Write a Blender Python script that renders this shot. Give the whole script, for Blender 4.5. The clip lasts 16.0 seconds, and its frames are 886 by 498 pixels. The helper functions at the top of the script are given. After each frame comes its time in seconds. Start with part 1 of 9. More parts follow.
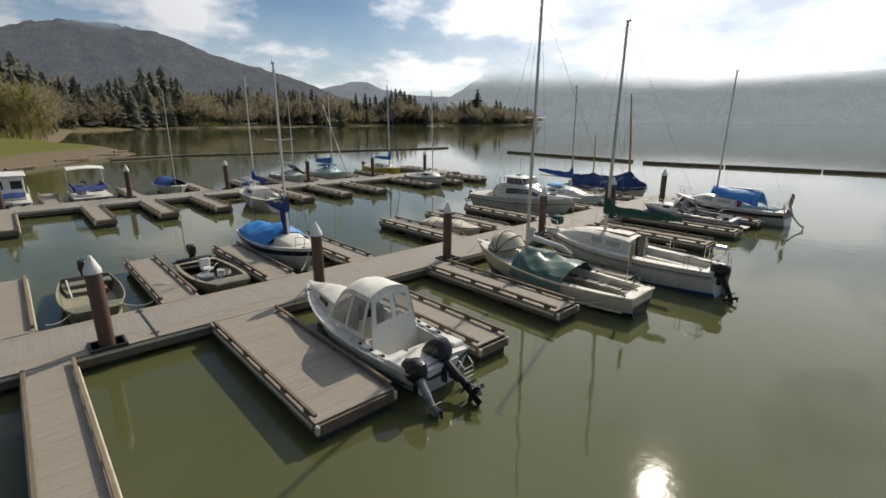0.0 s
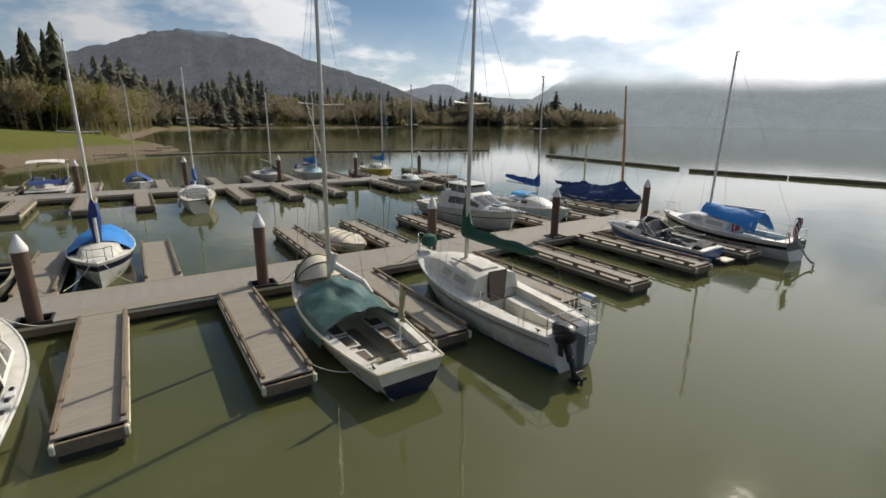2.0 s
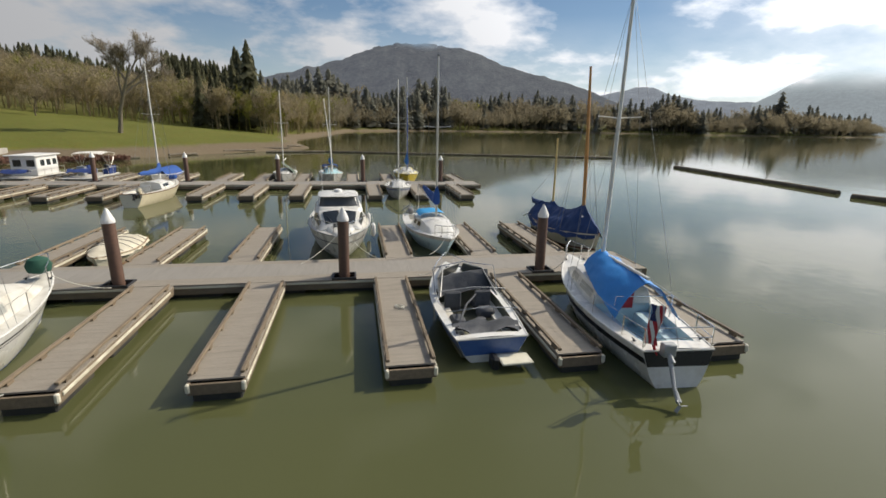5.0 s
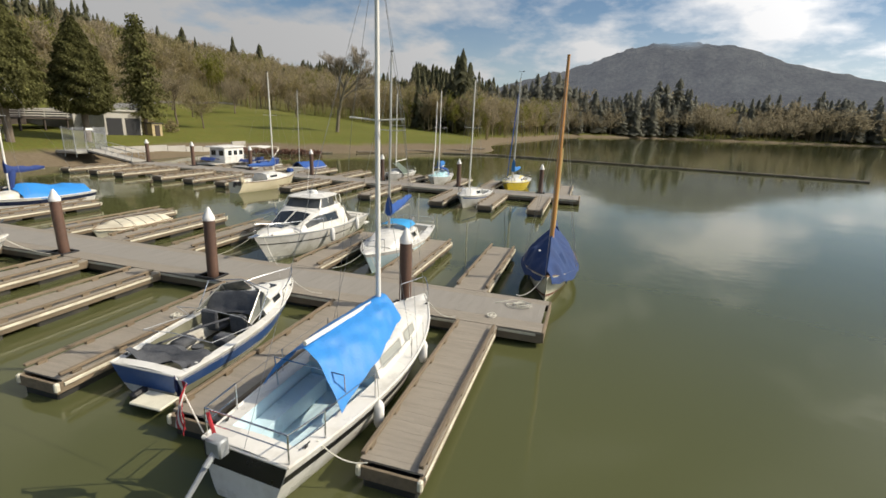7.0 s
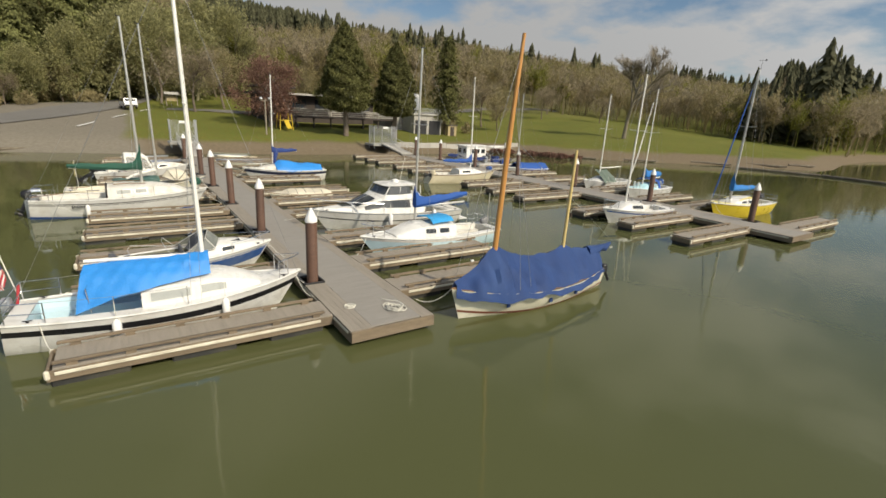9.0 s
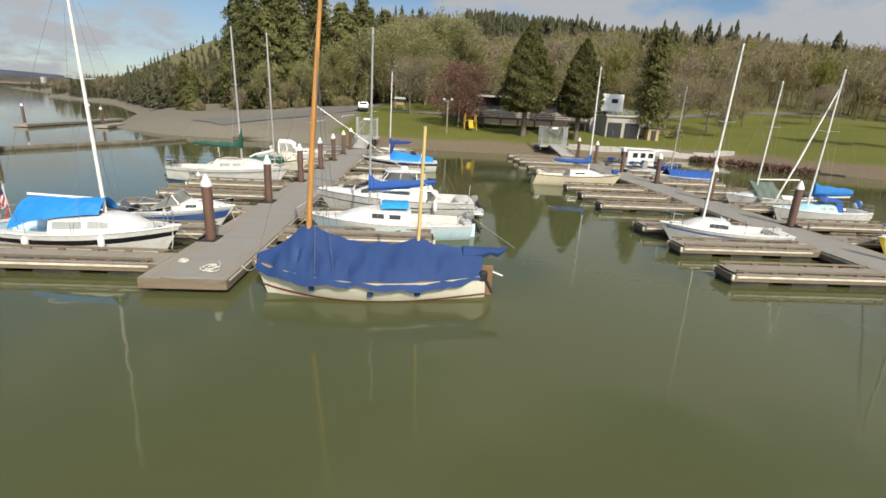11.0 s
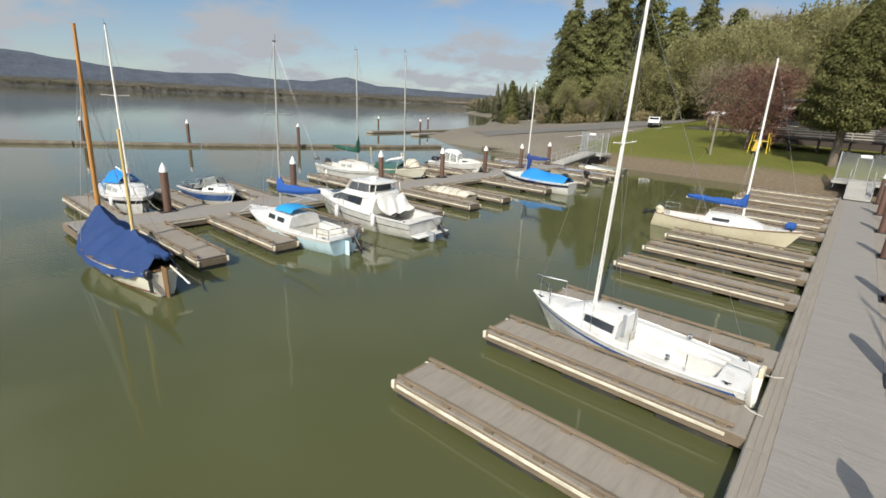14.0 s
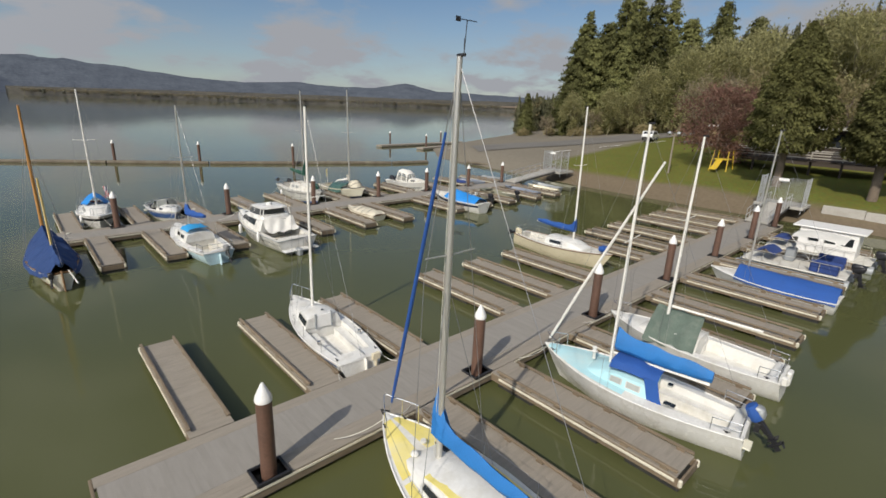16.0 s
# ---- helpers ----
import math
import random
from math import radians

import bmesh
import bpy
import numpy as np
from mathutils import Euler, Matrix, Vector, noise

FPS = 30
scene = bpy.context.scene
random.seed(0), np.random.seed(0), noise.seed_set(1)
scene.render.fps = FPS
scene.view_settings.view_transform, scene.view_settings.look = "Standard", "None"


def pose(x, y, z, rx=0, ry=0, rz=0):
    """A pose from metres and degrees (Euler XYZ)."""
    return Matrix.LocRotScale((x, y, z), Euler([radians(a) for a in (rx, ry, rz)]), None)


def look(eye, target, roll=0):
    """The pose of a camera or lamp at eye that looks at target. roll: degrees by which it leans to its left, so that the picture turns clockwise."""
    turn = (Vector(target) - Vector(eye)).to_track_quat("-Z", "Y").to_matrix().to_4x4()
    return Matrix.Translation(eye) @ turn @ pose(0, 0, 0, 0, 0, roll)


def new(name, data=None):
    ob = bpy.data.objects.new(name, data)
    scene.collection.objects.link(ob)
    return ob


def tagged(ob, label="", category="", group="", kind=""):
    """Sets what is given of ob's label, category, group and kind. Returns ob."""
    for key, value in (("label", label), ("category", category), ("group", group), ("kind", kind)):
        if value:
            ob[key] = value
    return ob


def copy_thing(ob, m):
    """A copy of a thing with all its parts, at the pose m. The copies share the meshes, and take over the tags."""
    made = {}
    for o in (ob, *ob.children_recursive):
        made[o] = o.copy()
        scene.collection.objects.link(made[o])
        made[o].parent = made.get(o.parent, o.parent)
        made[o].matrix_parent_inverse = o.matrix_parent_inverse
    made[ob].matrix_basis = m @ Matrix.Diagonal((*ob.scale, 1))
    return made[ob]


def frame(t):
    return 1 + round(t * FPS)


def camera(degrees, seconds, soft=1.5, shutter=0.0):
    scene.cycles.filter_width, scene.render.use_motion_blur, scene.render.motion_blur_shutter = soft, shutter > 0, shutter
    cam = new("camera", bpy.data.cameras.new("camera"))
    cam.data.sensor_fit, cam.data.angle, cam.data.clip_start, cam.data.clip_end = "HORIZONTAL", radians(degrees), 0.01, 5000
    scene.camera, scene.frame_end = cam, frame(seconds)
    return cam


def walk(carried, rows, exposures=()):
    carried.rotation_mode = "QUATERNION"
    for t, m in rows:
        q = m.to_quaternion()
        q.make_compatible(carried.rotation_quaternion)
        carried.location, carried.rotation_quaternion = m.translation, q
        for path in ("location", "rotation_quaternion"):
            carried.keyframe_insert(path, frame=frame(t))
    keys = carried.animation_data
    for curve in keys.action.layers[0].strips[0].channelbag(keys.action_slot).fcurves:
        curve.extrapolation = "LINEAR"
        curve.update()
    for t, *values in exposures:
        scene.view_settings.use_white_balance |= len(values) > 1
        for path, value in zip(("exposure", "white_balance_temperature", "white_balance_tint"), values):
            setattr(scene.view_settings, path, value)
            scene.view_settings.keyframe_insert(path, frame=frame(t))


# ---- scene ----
# ---- camera and its flight ----
cam = camera(86.5, 16.0, 1.62)
PATH = [
    (0, (2.360, -13.793, 5.961), (3.663, -12.370, 5.437), 0.26),
    (0.5, (4.742, -14.273, 5.882), (5.994, -12.803, 5.357), 0.24),
    (1, (7.126, -14.771, 5.848), (8.326, -13.258, 5.327), 0.66),
    (1.5, (9.593, -15.209, 5.759), (10.719, -13.641, 5.236), 0.57),
    (2, (12.134, -15.599, 5.670), (13.190, -13.982, 5.152), 0.78),
    (2.5, (14.790, -15.869, 5.535), (15.775, -14.206, 5.019), 0.74),
    (3, (17.529, -16.028, 5.494), (18.429, -14.317, 4.983), 1.03),
    (3.5, (20.368, -16.121, 5.531), (21.145, -14.355, 5.003), 0.57),
    (4, (23.169, -16.108, 5.505), (23.821, -14.289, 4.987), 1.02),
    (4.5, (26.110, -15.924, 5.449), (26.629, -14.062, 4.936), 1.15),
    (5, (29.143, -15.565, 5.510), (29.505, -13.666, 4.998), 1.29),
    (5.5, (32.110, -15.059, 5.584), (32.284, -13.134, 5.071), 1.46),
    (6, (35.003, -14.366, 5.664), (34.960, -12.434, 5.147), 1.69),
    (6.5, (37.816, -13.446, 5.740), (37.526, -11.536, 5.221), 1.98),
    (7, (40.538, -12.255, 5.803), (39.982, -10.406, 5.281), 2.32),
    (7.5, (43.272, -10.767, 5.929), (42.433, -9.030, 5.402), 2.41),
    (8, (45.770, -9.024, 6.031), (44.645, -7.463, 5.486), 2.73),
    (8.5, (48.077, -6.915, 5.933), (46.682, -5.589, 5.391), 2.82),
    (9, (50.046, -4.560, 5.880), (48.452, -3.486, 5.327), 2.94),
    (9.5, (51.445, -1.887, 5.807), (49.715, -1.053, 5.248), 3.07),
    (10, (52.380, 1.107, 5.707), (50.558, 1.711, 5.144), 3.07),
    (10.5, (52.831, 4.265, 5.593), (50.949, 4.635, 5.024), 3.00),
    (11, (52.776, 7.424, 5.471), (50.864, 7.550, 4.896), 2.92),
    (11.5, (52.192, 10.430, 5.352), (50.283, 10.289, 4.772), 2.87),
    (12, (51.353, 13.658, 5.309), (49.496, 13.200, 4.723), 3.04),
    (12.5, (50.101, 16.721, 5.403), (48.340, 15.979, 4.812), 3.08),
    (13, (48.225, 19.553, 5.532), (46.582, 18.580, 4.937), 3.13),
    (13.5, (46.294, 22.525, 5.797), (44.764, 21.379, 5.211), 3.10),
    (14, (44.118, 25.006, 6.168), (42.660, 23.770, 5.579), 2.84),
    (14.5, (42.541, 27.656, 6.688), (41.144, 26.350, 6.104), 2.59),
    (15, (41.389, 30.624, 7.389), (40.038, 29.274, 6.796), 2.51),
    (15.5, (40.612, 33.464, 8.008), (39.282, 32.088, 7.428), 2.49),
    (16, (40.100, 36.227, 8.782), (38.805, 34.818, 8.200), 2.08),
]
walk(cam, [(t, look(eye, target, roll)) for t, eye, target, roll in PATH],
     [(0, -0.25, 7150, 10), (4.5, -0.07, 7150, 10.5), (7, 0.08, 7350, 10), (8.2, -0.03, 7500, 9), (12.5, 0.25, 6700, 9), (14.5, 0.08, 6700, 9.5), (16, -0.22, 6800, 11)])

# ---- sky, sun ----
SUN_AZ, SUN_EL = 71.0, 38.6          # clockwise from +y, and above the horizon
SUN = Vector((math.sin(radians(SUN_AZ)) * math.cos(radians(SUN_EL)), math.cos(radians(SUN_AZ)) * math.cos(radians(SUN_EL)), math.sin(radians(SUN_EL))))


def make_world():
    w = bpy.data.worlds.new("sky")
    scene.world = w
    w.use_nodes = True
    nt = w.node_tree
    nt.nodes.clear()
    N, K = nt.nodes.new, nt.links.new
    out, bg = N("ShaderNodeOutputWorld"), N("ShaderNodeBackground")
    sky = N("ShaderNodeTexSky")
    sky.sky_type, sky.sun_disc = "NISHITA", False
    sky.sun_elevation, sky.sun_rotation = radians(SUN_EL), radians(SUN_AZ)
    sky.air_density, sky.dust_density, sky.ozone_density = 1.0, 0.15, 2.5
    co, sep = N("ShaderNodeTexCoord"), N("ShaderNodeSeparateXYZ")
    K(co.outputs["Generated"], sep.inputs[0])
    # cloud sheet: the direction laid out on a level plane overhead
    up = N("ShaderNodeMath"); up.operation = "MAXIMUM"; up.inputs[1].default_value = 0.0
    K(sep.outputs["Z"], up.inputs[0])
    up2 = N("ShaderNodeMath"); up2.operation = "ADD"; up2.inputs[1].default_value = 0.3
    K(up.outputs[0], up2.inputs[0])
    flat = N("ShaderNodeVectorMath"); flat.operation = "DIVIDE"
    both = N("ShaderNodeCombineXYZ")
    for i in range(3):
        K(up2.outputs[0], both.inputs[i])
    K(co.outputs["Generated"], flat.inputs[0]); K(both.outputs[0], flat.inputs[1])
    n1 = N("ShaderNodeTexNoise"); n1.inputs["Scale"].default_value = 2.1; n1.inputs["Detail"].default_value = 9; n1.inputs["Roughness"].default_value = 0.56
    shift = N("ShaderNodeVectorMath"); shift.operation = "ADD"; shift.inputs[1].default_value = (3.1, 7.3, 0.0)
    K(flat.outputs[0], shift.inputs[0]); K(shift.outputs[0], n1.inputs["Vector"])
    ramp = N("ShaderNodeValToRGB"); ramp.color_ramp.elements[0].position = 0.49; ramp.color_ramp.elements[1].position = 0.66
    # cloud gathers over the hills to the north-west
    west = N("ShaderNodeVectorMath"); west.operation = "DOT_PRODUCT"; west.inputs[1].default_value = Vector((-0.8, 0.6, 0.12)).normalized()
    K(co.outputs["Generated"], west.inputs[0])
    bulk = N("ShaderNodeMapRange"); bulk.interpolation_type = "SMOOTHSTEP"
    bulk.inputs["From Min"].default_value, bulk.inputs["From Max"].default_value, bulk.inputs["To Max"].default_value = 0.66, 0.98, 0.16
    K(west.outputs["Value"], bulk.inputs["Value"])
    cover = N("ShaderNodeMath"); cover.operation = "ADD"
    K(n1.outputs["Fac"], cover.inputs[0]); K(bulk.outputs[0], cover.inputs[1])
    K(cover.outputs[0], ramp.inputs[0])
    # thin bright haze round the sun
    dot = N("ShaderNodeVectorMath"); dot.operation = "DOT_PRODUCT"; dot.inputs[1].default_value = SUN
    K(co.outputs["Generated"], dot.inputs[0])
    near = N("ShaderNodeMapRange"); near.inputs["From Min"].default_value = 0.7; near.inputs["From Max"].default_value = 1.0
    near.inputs["To Max"].default_value = 1.0
    near.interpolation_type = "SMOOTHSTEP"
    K(dot.outputs["Value"], near.inputs["Value"])
    add = N("ShaderNodeMath"); add.operation = "ADD"; add.use_clamp = True
    amt = N("ShaderNodeMath"); amt.operation = "MULTIPLY"; amt.inputs[1].default_value = 1.3
    vary = N("ShaderNodeMapRange"); vary.inputs["From Min"].default_value = 0.36; vary.inputs["From Max"].default_value = 0.62
    vary.inputs["To Min"].default_value = 0.5; vary.inputs["To Max"].default_value = 1.25
    K(n1.outputs["Fac"], vary.inputs["Value"])
    hz = N("ShaderNodeMath"); hz.operation = "MULTIPLY"
    # a bank of grey cloud low over the horizon
    low = N("ShaderNodeMapRange"); low.inputs["From Min"].default_value = 0.03; low.inputs["From Max"].default_value = 0.2
    low.inputs["To Min"].default_value = 0.62; low.inputs["To Max"].default_value = 0.0
    K(sep.outputs["Z"], low.inputs["Value"])
    bank = N("ShaderNodeMath"); bank.operation = "MULTIPLY"
    K(low.outputs[0], bank.inputs[0]); K(vary.outputs[0], bank.inputs[1])
    add2 = N("ShaderNodeMath"); add2.operation = "ADD"; add2.use_clamp = True
    K(near.outputs[0], hz.inputs[0]); K(vary.outputs[0], hz.inputs[1])
    K(hz.outputs[0], amt.inputs[0]); K(ramp.outputs["Color"], add.inputs[0]); K(amt.outputs[0], add.inputs[1])
    # cloud brightness rises towards the sun
    side = N("ShaderNodeMapRange"); side.inputs["From Min"].default_value = -0.6; side.inputs["From Max"].default_value = 1.0
    K(dot.outputs["Value"], side.inputs["Value"])
    steep = N("ShaderNodeMath"); steep.operation = "POWER"; steep.inputs[1].default_value = 3.0
    K(side.outputs[0], steep.inputs[0])
    lift = N("ShaderNodeMath"); lift.operation = "MULTIPLY_ADD"; lift.inputs[1].default_value = 18.0; lift.inputs[2].default_value = 5.4
    K(steep.outputs[0], lift.inputs[0])
    col = N("ShaderNodeMix"); col.data_type = "RGBA"; col.blend_type = "MULTIPLY"; col.inputs["Factor"].default_value = 1.0
    col.inputs["A"].default_value = (0.885, 0.95, 1.065, 1)
    K(lift.outputs[0], col.inputs["B"])
    mix = N("ShaderNodeMix"); mix.data_type = "RGBA"
    deep = N("ShaderNodeMix"); deep.data_type = "RGBA"; deep.blend_type = "MULTIPLY"; deep.inputs["Factor"].default_value = 1.0
    deep.inputs["B"].default_value = (0.85, 0.95, 1.05, 1)
    K(sky.outputs[0], deep.inputs["A"])
    K(add.outputs[0], add2.inputs[0]); K(bank.outputs[0], add2.inputs[1])
    K(add2.outputs[0], mix.inputs["Factor"]); K(deep.outputs["Result"], mix.inputs["A"]); K(col.outputs["Result"], mix.inputs["B"])
    K(mix.outputs["Result"], bg.inputs["Color"])
    bg.inputs["Strength"].default_value = 0.082
    K(bg.outputs[0], out.inputs[0])


make_world()
sun = new("sun", bpy.data.lights.new("sun", "SUN"))
sun.data.energy, sun.data.angle, sun.data.color = 4.0, radians(0.55), (1.0, 0.95, 0.86)
sun.matrix_world = look(SUN * 100, (0, 0, 0))

# ---- materials ----
def material(name, color, rough=0.6, metal=0.0, var=0.12, scale=3.0, fine=40.0, bump=0.0, dirt=None, dirt_amount=0.3, dirt_scale=0.8,
             spread=0.0, stretch=(1, 1, 1), spec=0.5, coat=0.0, rough_var=0.1, world=False, emit=None, emit_strength=0.0, island=0.0):
    """A painted or grained surface: two scales of variation, blotches of dirt, fine relief. spread: how far single objects differ."""
    m = bpy.data.materials.new(name)
    m.use_nodes = True
    nt = m.node_tree
    N, K = nt.nodes.new, nt.links.new
    p = nt.nodes["Principled BSDF"]
    co = N("ShaderNodeTexCoord")
    mp = N("ShaderNodeMapping"); mp.inputs["Scale"].default_value = stretch
    if world:
        geo = N("ShaderNodeNewGeometry"); K(geo.outputs["Position"], mp.inputs["Vector"])
    else:
        K(co.outputs["Object"], mp.inputs["Vector"])
    big = N("ShaderNodeTexNoise"); big.inputs["Scale"].default_value = scale; big.inputs["Detail"].default_value = 5
    small = N("ShaderNodeTexNoise"); small.inputs["Scale"].default_value = fine; small.inputs["Detail"].default_value = 3
    vec = mp.outputs[0]
    if spread or island:
        info = N("ShaderNodeObjectInfo")
        off = N("ShaderNodeVectorMath"); off.operation = "ADD"
        sc = N("ShaderNodeMath"); sc.operation = "MULTIPLY"; sc.inputs[1].default_value = 37.0
        K(info.outputs["Random"], sc.inputs[0])
        K(mp.outputs[0], off.inputs[0]); K(sc.outputs[0], off.inputs[1])
        vec = off.outputs[0]
    K(vec, big.inputs["Vector"]); K(vec, small.inputs["Vector"])
    val = N("ShaderNodeMath"); val.operation = "ADD"
    K(big.outputs["Fac"], val.inputs[0]); K(small.outputs["Fac"], val.inputs[1])
    rng = N("ShaderNodeMapRange"); rng.inputs["From Min"].default_value = 0.65; rng.inputs["From Max"].default_value = 1.35
    rng.inputs["To Min"].default_value = 1 - var; rng.inputs["To Max"].default_value = 1 + var
    K(val.outputs[0], rng.inputs["Value"])
    fac = rng.outputs[0]
    if spread:
        r2 = N("ShaderNodeMapRange"); r2.inputs["To Min"].default_value = 1 - spread; r2.inputs["To Max"].default_value = 1 + spread
        K(info.outputs["Random"], r2.inputs["Value"])
        mu = N("ShaderNodeMath"); mu.operation = "MULTIPLY"
        K(fac, mu.inputs[0]); K(r2.outputs[0], mu.inputs[1]); fac = mu.outputs[0]
    if island:
        g2 = N("ShaderNodeNewGeometry")
        r3 = N("ShaderNodeMapRange"); r3.inputs["To Min"].default_value = 1 - island; r3.inputs["To Max"].default_value = 1 + island
        K(g2.outputs["Random Per Island"], r3.inputs["Value"])
        mu3 = N("ShaderNodeMath"); mu3.operation = "MULTIPLY"
        K(fac, mu3.inputs[0]); K(r3.outputs[0], mu3.inputs[1]); fac = mu3.outputs[0]
    mul = N("ShaderNodeMix"); mul.data_type = "RGBA"; mul.blend_type = "MULTIPLY"; mul.inputs["Factor"].default_value = 1.0
    mul.inputs["A"].default_value = (*color, 1)
    K(fac, mul.inputs["B"])
    res = mul.outputs["Result"]
    if dirt:
        dn = N("ShaderNodeTexNoise"); dn.inputs["Scale"].default_value = dirt_scale; dn.inputs["Detail"].default_value = 7; dn.inputs["Roughness"].default_value = 0.65
        K(vec, dn.inputs["Vector"])
        dr = N("ShaderNodeMapRange"); dr.inputs["From Min"].default_value = 0.48; dr.inputs["From Max"].default_value = 0.72
        dr.inputs["To Max"].default_value = dirt_amount
        K(dn.outputs["Fac"], dr.inputs["Value"])
        dm = N("ShaderNodeMix"); dm.data_type = "RGBA"; dm.inputs["B"].default_value = (*dirt, 1)
        K(dr.outputs[0], dm.inputs["Factor"]); K(res, dm.inputs["A"]); res = dm.outputs["Result"]
    K(res, p.inputs["Base Color"])
    rr = N("ShaderNodeMapRange"); rr.inputs["To Min"].default_value = max(0.02, rough - rough_var); rr.inputs["To Max"].default_value = min(1, rough + rough_var)
    K(big.outputs["Fac"], rr.inputs["Value"]); K(rr.outputs[0], p.inputs["Roughness"])
    p.inputs["Metallic"].default_value = metal
    p.inputs["Specular IOR Level"].default_value = spec
    p.inputs["Coat Weight"].default_value = coat
    if bump:
        b = N("ShaderNodeBump"); b.inputs["Strength"].default_value = bump; b.inputs["Distance"].default_value = 0.02
        K(small.outputs["Fac"], b.inputs["Height"]); K(b.outputs[0], p.inputs["Normal"])
    if emit:
        p.inputs["Emission Color"].default_value = (*emit, 1)
        p.inputs["Emission Strength"].default_value = emit_strength
    return m


def water_material():
    m = bpy.data.materials.new("lake water")
    m.use_nodes = True
    nt = m.node_tree
    N, K = nt.nodes.new, nt.links.new
    p = nt.nodes["Principled BSDF"]
    geo = N("ShaderNodeNewGeometry")
    murk = N("ShaderNodeTexNoise"); murk.inputs["Scale"].default_value = 0.05; murk.inputs["Detail"].default_value = 4
    K(geo.outputs["Position"], murk.inputs["Vector"])
    mx = N("ShaderNodeMix"); mx.data_type = "RGBA"
    mx.inputs["A"].default_value = (0.072, 0.079, 0.031, 1); mx.inputs["B"].default_value = (0.092, 0.097, 0.041, 1)
    K(murk.outputs["Fac"], mx.inputs["Factor"]); K(mx.outputs["Result"], p.inputs["Base Color"])
    p.inputs["Roughness"].default_value = 0.045
    p.inputs["IOR"].default_value = 1.33
    rip = N("ShaderNodeTexNoise"); rip.inputs["Scale"].default_value = 1.6; rip.inputs["Detail"].default_value = 3
    swell = N("ShaderNodeTexNoise"); swell.inputs["Scale"].default_value = 0.35; swell.inputs["Detail"].default_value = 2
    K(geo.outputs["Position"], rip.inputs["Vector"]); K(geo.outputs["Position"], swell.inputs["Vector"])
    a = N("ShaderNodeMath"); a.operation = "MULTIPLY_ADD"; a.inputs[1].default_value = 2.0
    K(swell.outputs["Fac"], a.inputs[0]); K(rip.outputs["Fac"], a.inputs[2])
    b = N("ShaderNodeBump"); b.inputs["Strength"].default_value = 0.09; b.inputs["Distance"].default_value = 0.05
    K(a.outputs[0], b.inputs["Height"]); K(b.outputs[0], p.inputs["Normal"])
    return m


WATER = water_material()
PLANK = material("weathered deck board", (0.285, 0.25, 0.203), 0.75, var=0.10, scale=2.0, fine=26, bump=0.35, dirt=(0.14, 0.125, 0.1), dirt_amount=0.35, dirt_scale=0.9, spread=0.02, stretch=(1, 6, 1))
PLANK_B = material("grey main deck board", (0.272, 0.252, 0.222), 0.75, var=0.07, scale=2.0, fine=26, bump=0.35, dirt=(0.17, 0.16, 0.14), dirt_amount=0.35, dirt_scale=0.7, spread=0.03, stretch=(6, 1, 1))
TIMBER = material("brown weathered timber", (0.192, 0.146, 0.097), 0.8, var=0.25, scale=2.2, fine=30, bump=0.5, dirt=(0.09, 0.07, 0.05), dirt_amount=0.5, spread=0.16, stretch=(5, 1, 5))
TIMBER_X = material("brown fascia timber", (0.21, 0.165, 0.115), 0.8, var=0.25, scale=2.2, fine=30, bump=0.5, dirt=(0.08, 0.07, 0.05), dirt_amount=0.5, spread=0.14, stretch=(1, 5, 5))
RUBSTRIP = material("cream rub strip", (0.66, 0.62, 0.5), 0.55, var=0.1, scale=3, fine=20, dirt=(0.3, 0.25, 0.17), dirt_amount=0.55, dirt_scale=1.4)
FLOATBOX = material("black dock float", (0.03, 0.03, 0.028), 0.6, var=0.3, dirt=(0.1, 0.09, 0.06), dirt_amount=0.6)
BLACK = material("black rubber and plastic", (0.02, 0.02, 0.022), 0.45, var=0.2)
PILE = material("rust brown steel pile", (0.115, 0.062, 0.042), 0.55, var=0.22, scale=1.2, fine=14, bump=0.15, dirt=(0.05, 0.035, 0.028), dirt_amount=0.5, spread=0.1)
WHITE = material("white plastic cap", (0.8, 0.79, 0.76), 0.4, var=0.05, dirt=(0.5, 0.46, 0.38), dirt_amount=0.3, dirt_scale=3)
GEL = material("white gelcoat", (0.7, 0.69, 0.65), 0.28, var=0.05, scale=1.1, fine=9, dirt=(0.42, 0.38, 0.29), dirt_amount=0.45, dirt_scale=1.7, spec=0.5, rough_var=0.08)
GELDECK = material("off-white non-skid deck", (0.64, 0.62, 0.56), 0.6, var=0.07, scale=2, fine=60, bump=0.15, dirt=(0.34, 0.3, 0.22), dirt_amount=0.55, dirt_scale=2.2)
CREAM = material("cream gelcoat", (0.74, 0.66, 0.48), 0.3, var=0.06, dirt=(0.5, 0.42, 0.28), dirt_amount=0.4)
CREAMW = material("cream yellowed gelcoat", (0.72, 0.69, 0.56), 0.3, var=0.06, dirt=(0.42, 0.38, 0.26), dirt_amount=0.5)
PALEBLUE = material("pale blue gelcoat", (0.55, 0.72, 0.78), 0.3, var=0.06, dirt=(0.5, 0.58, 0.58), dirt_amount=0.4)
YELLOW = material("yellow gelcoat", (0.75, 0.56, 0.05), 0.3, var=0.06, dirt=(0.6, 0.45, 0.1), dirt_amount=0.3)
YELLOWDECK = material("faded yellow deck", (0.78, 0.66, 0.2), 0.55, var=0.08, dirt=(0.75, 0.7, 0.5), dirt_amount=0.5)
NAVY = material("navy hull paint", (0.016, 0.022, 0.05), 0.3, var=0.15)
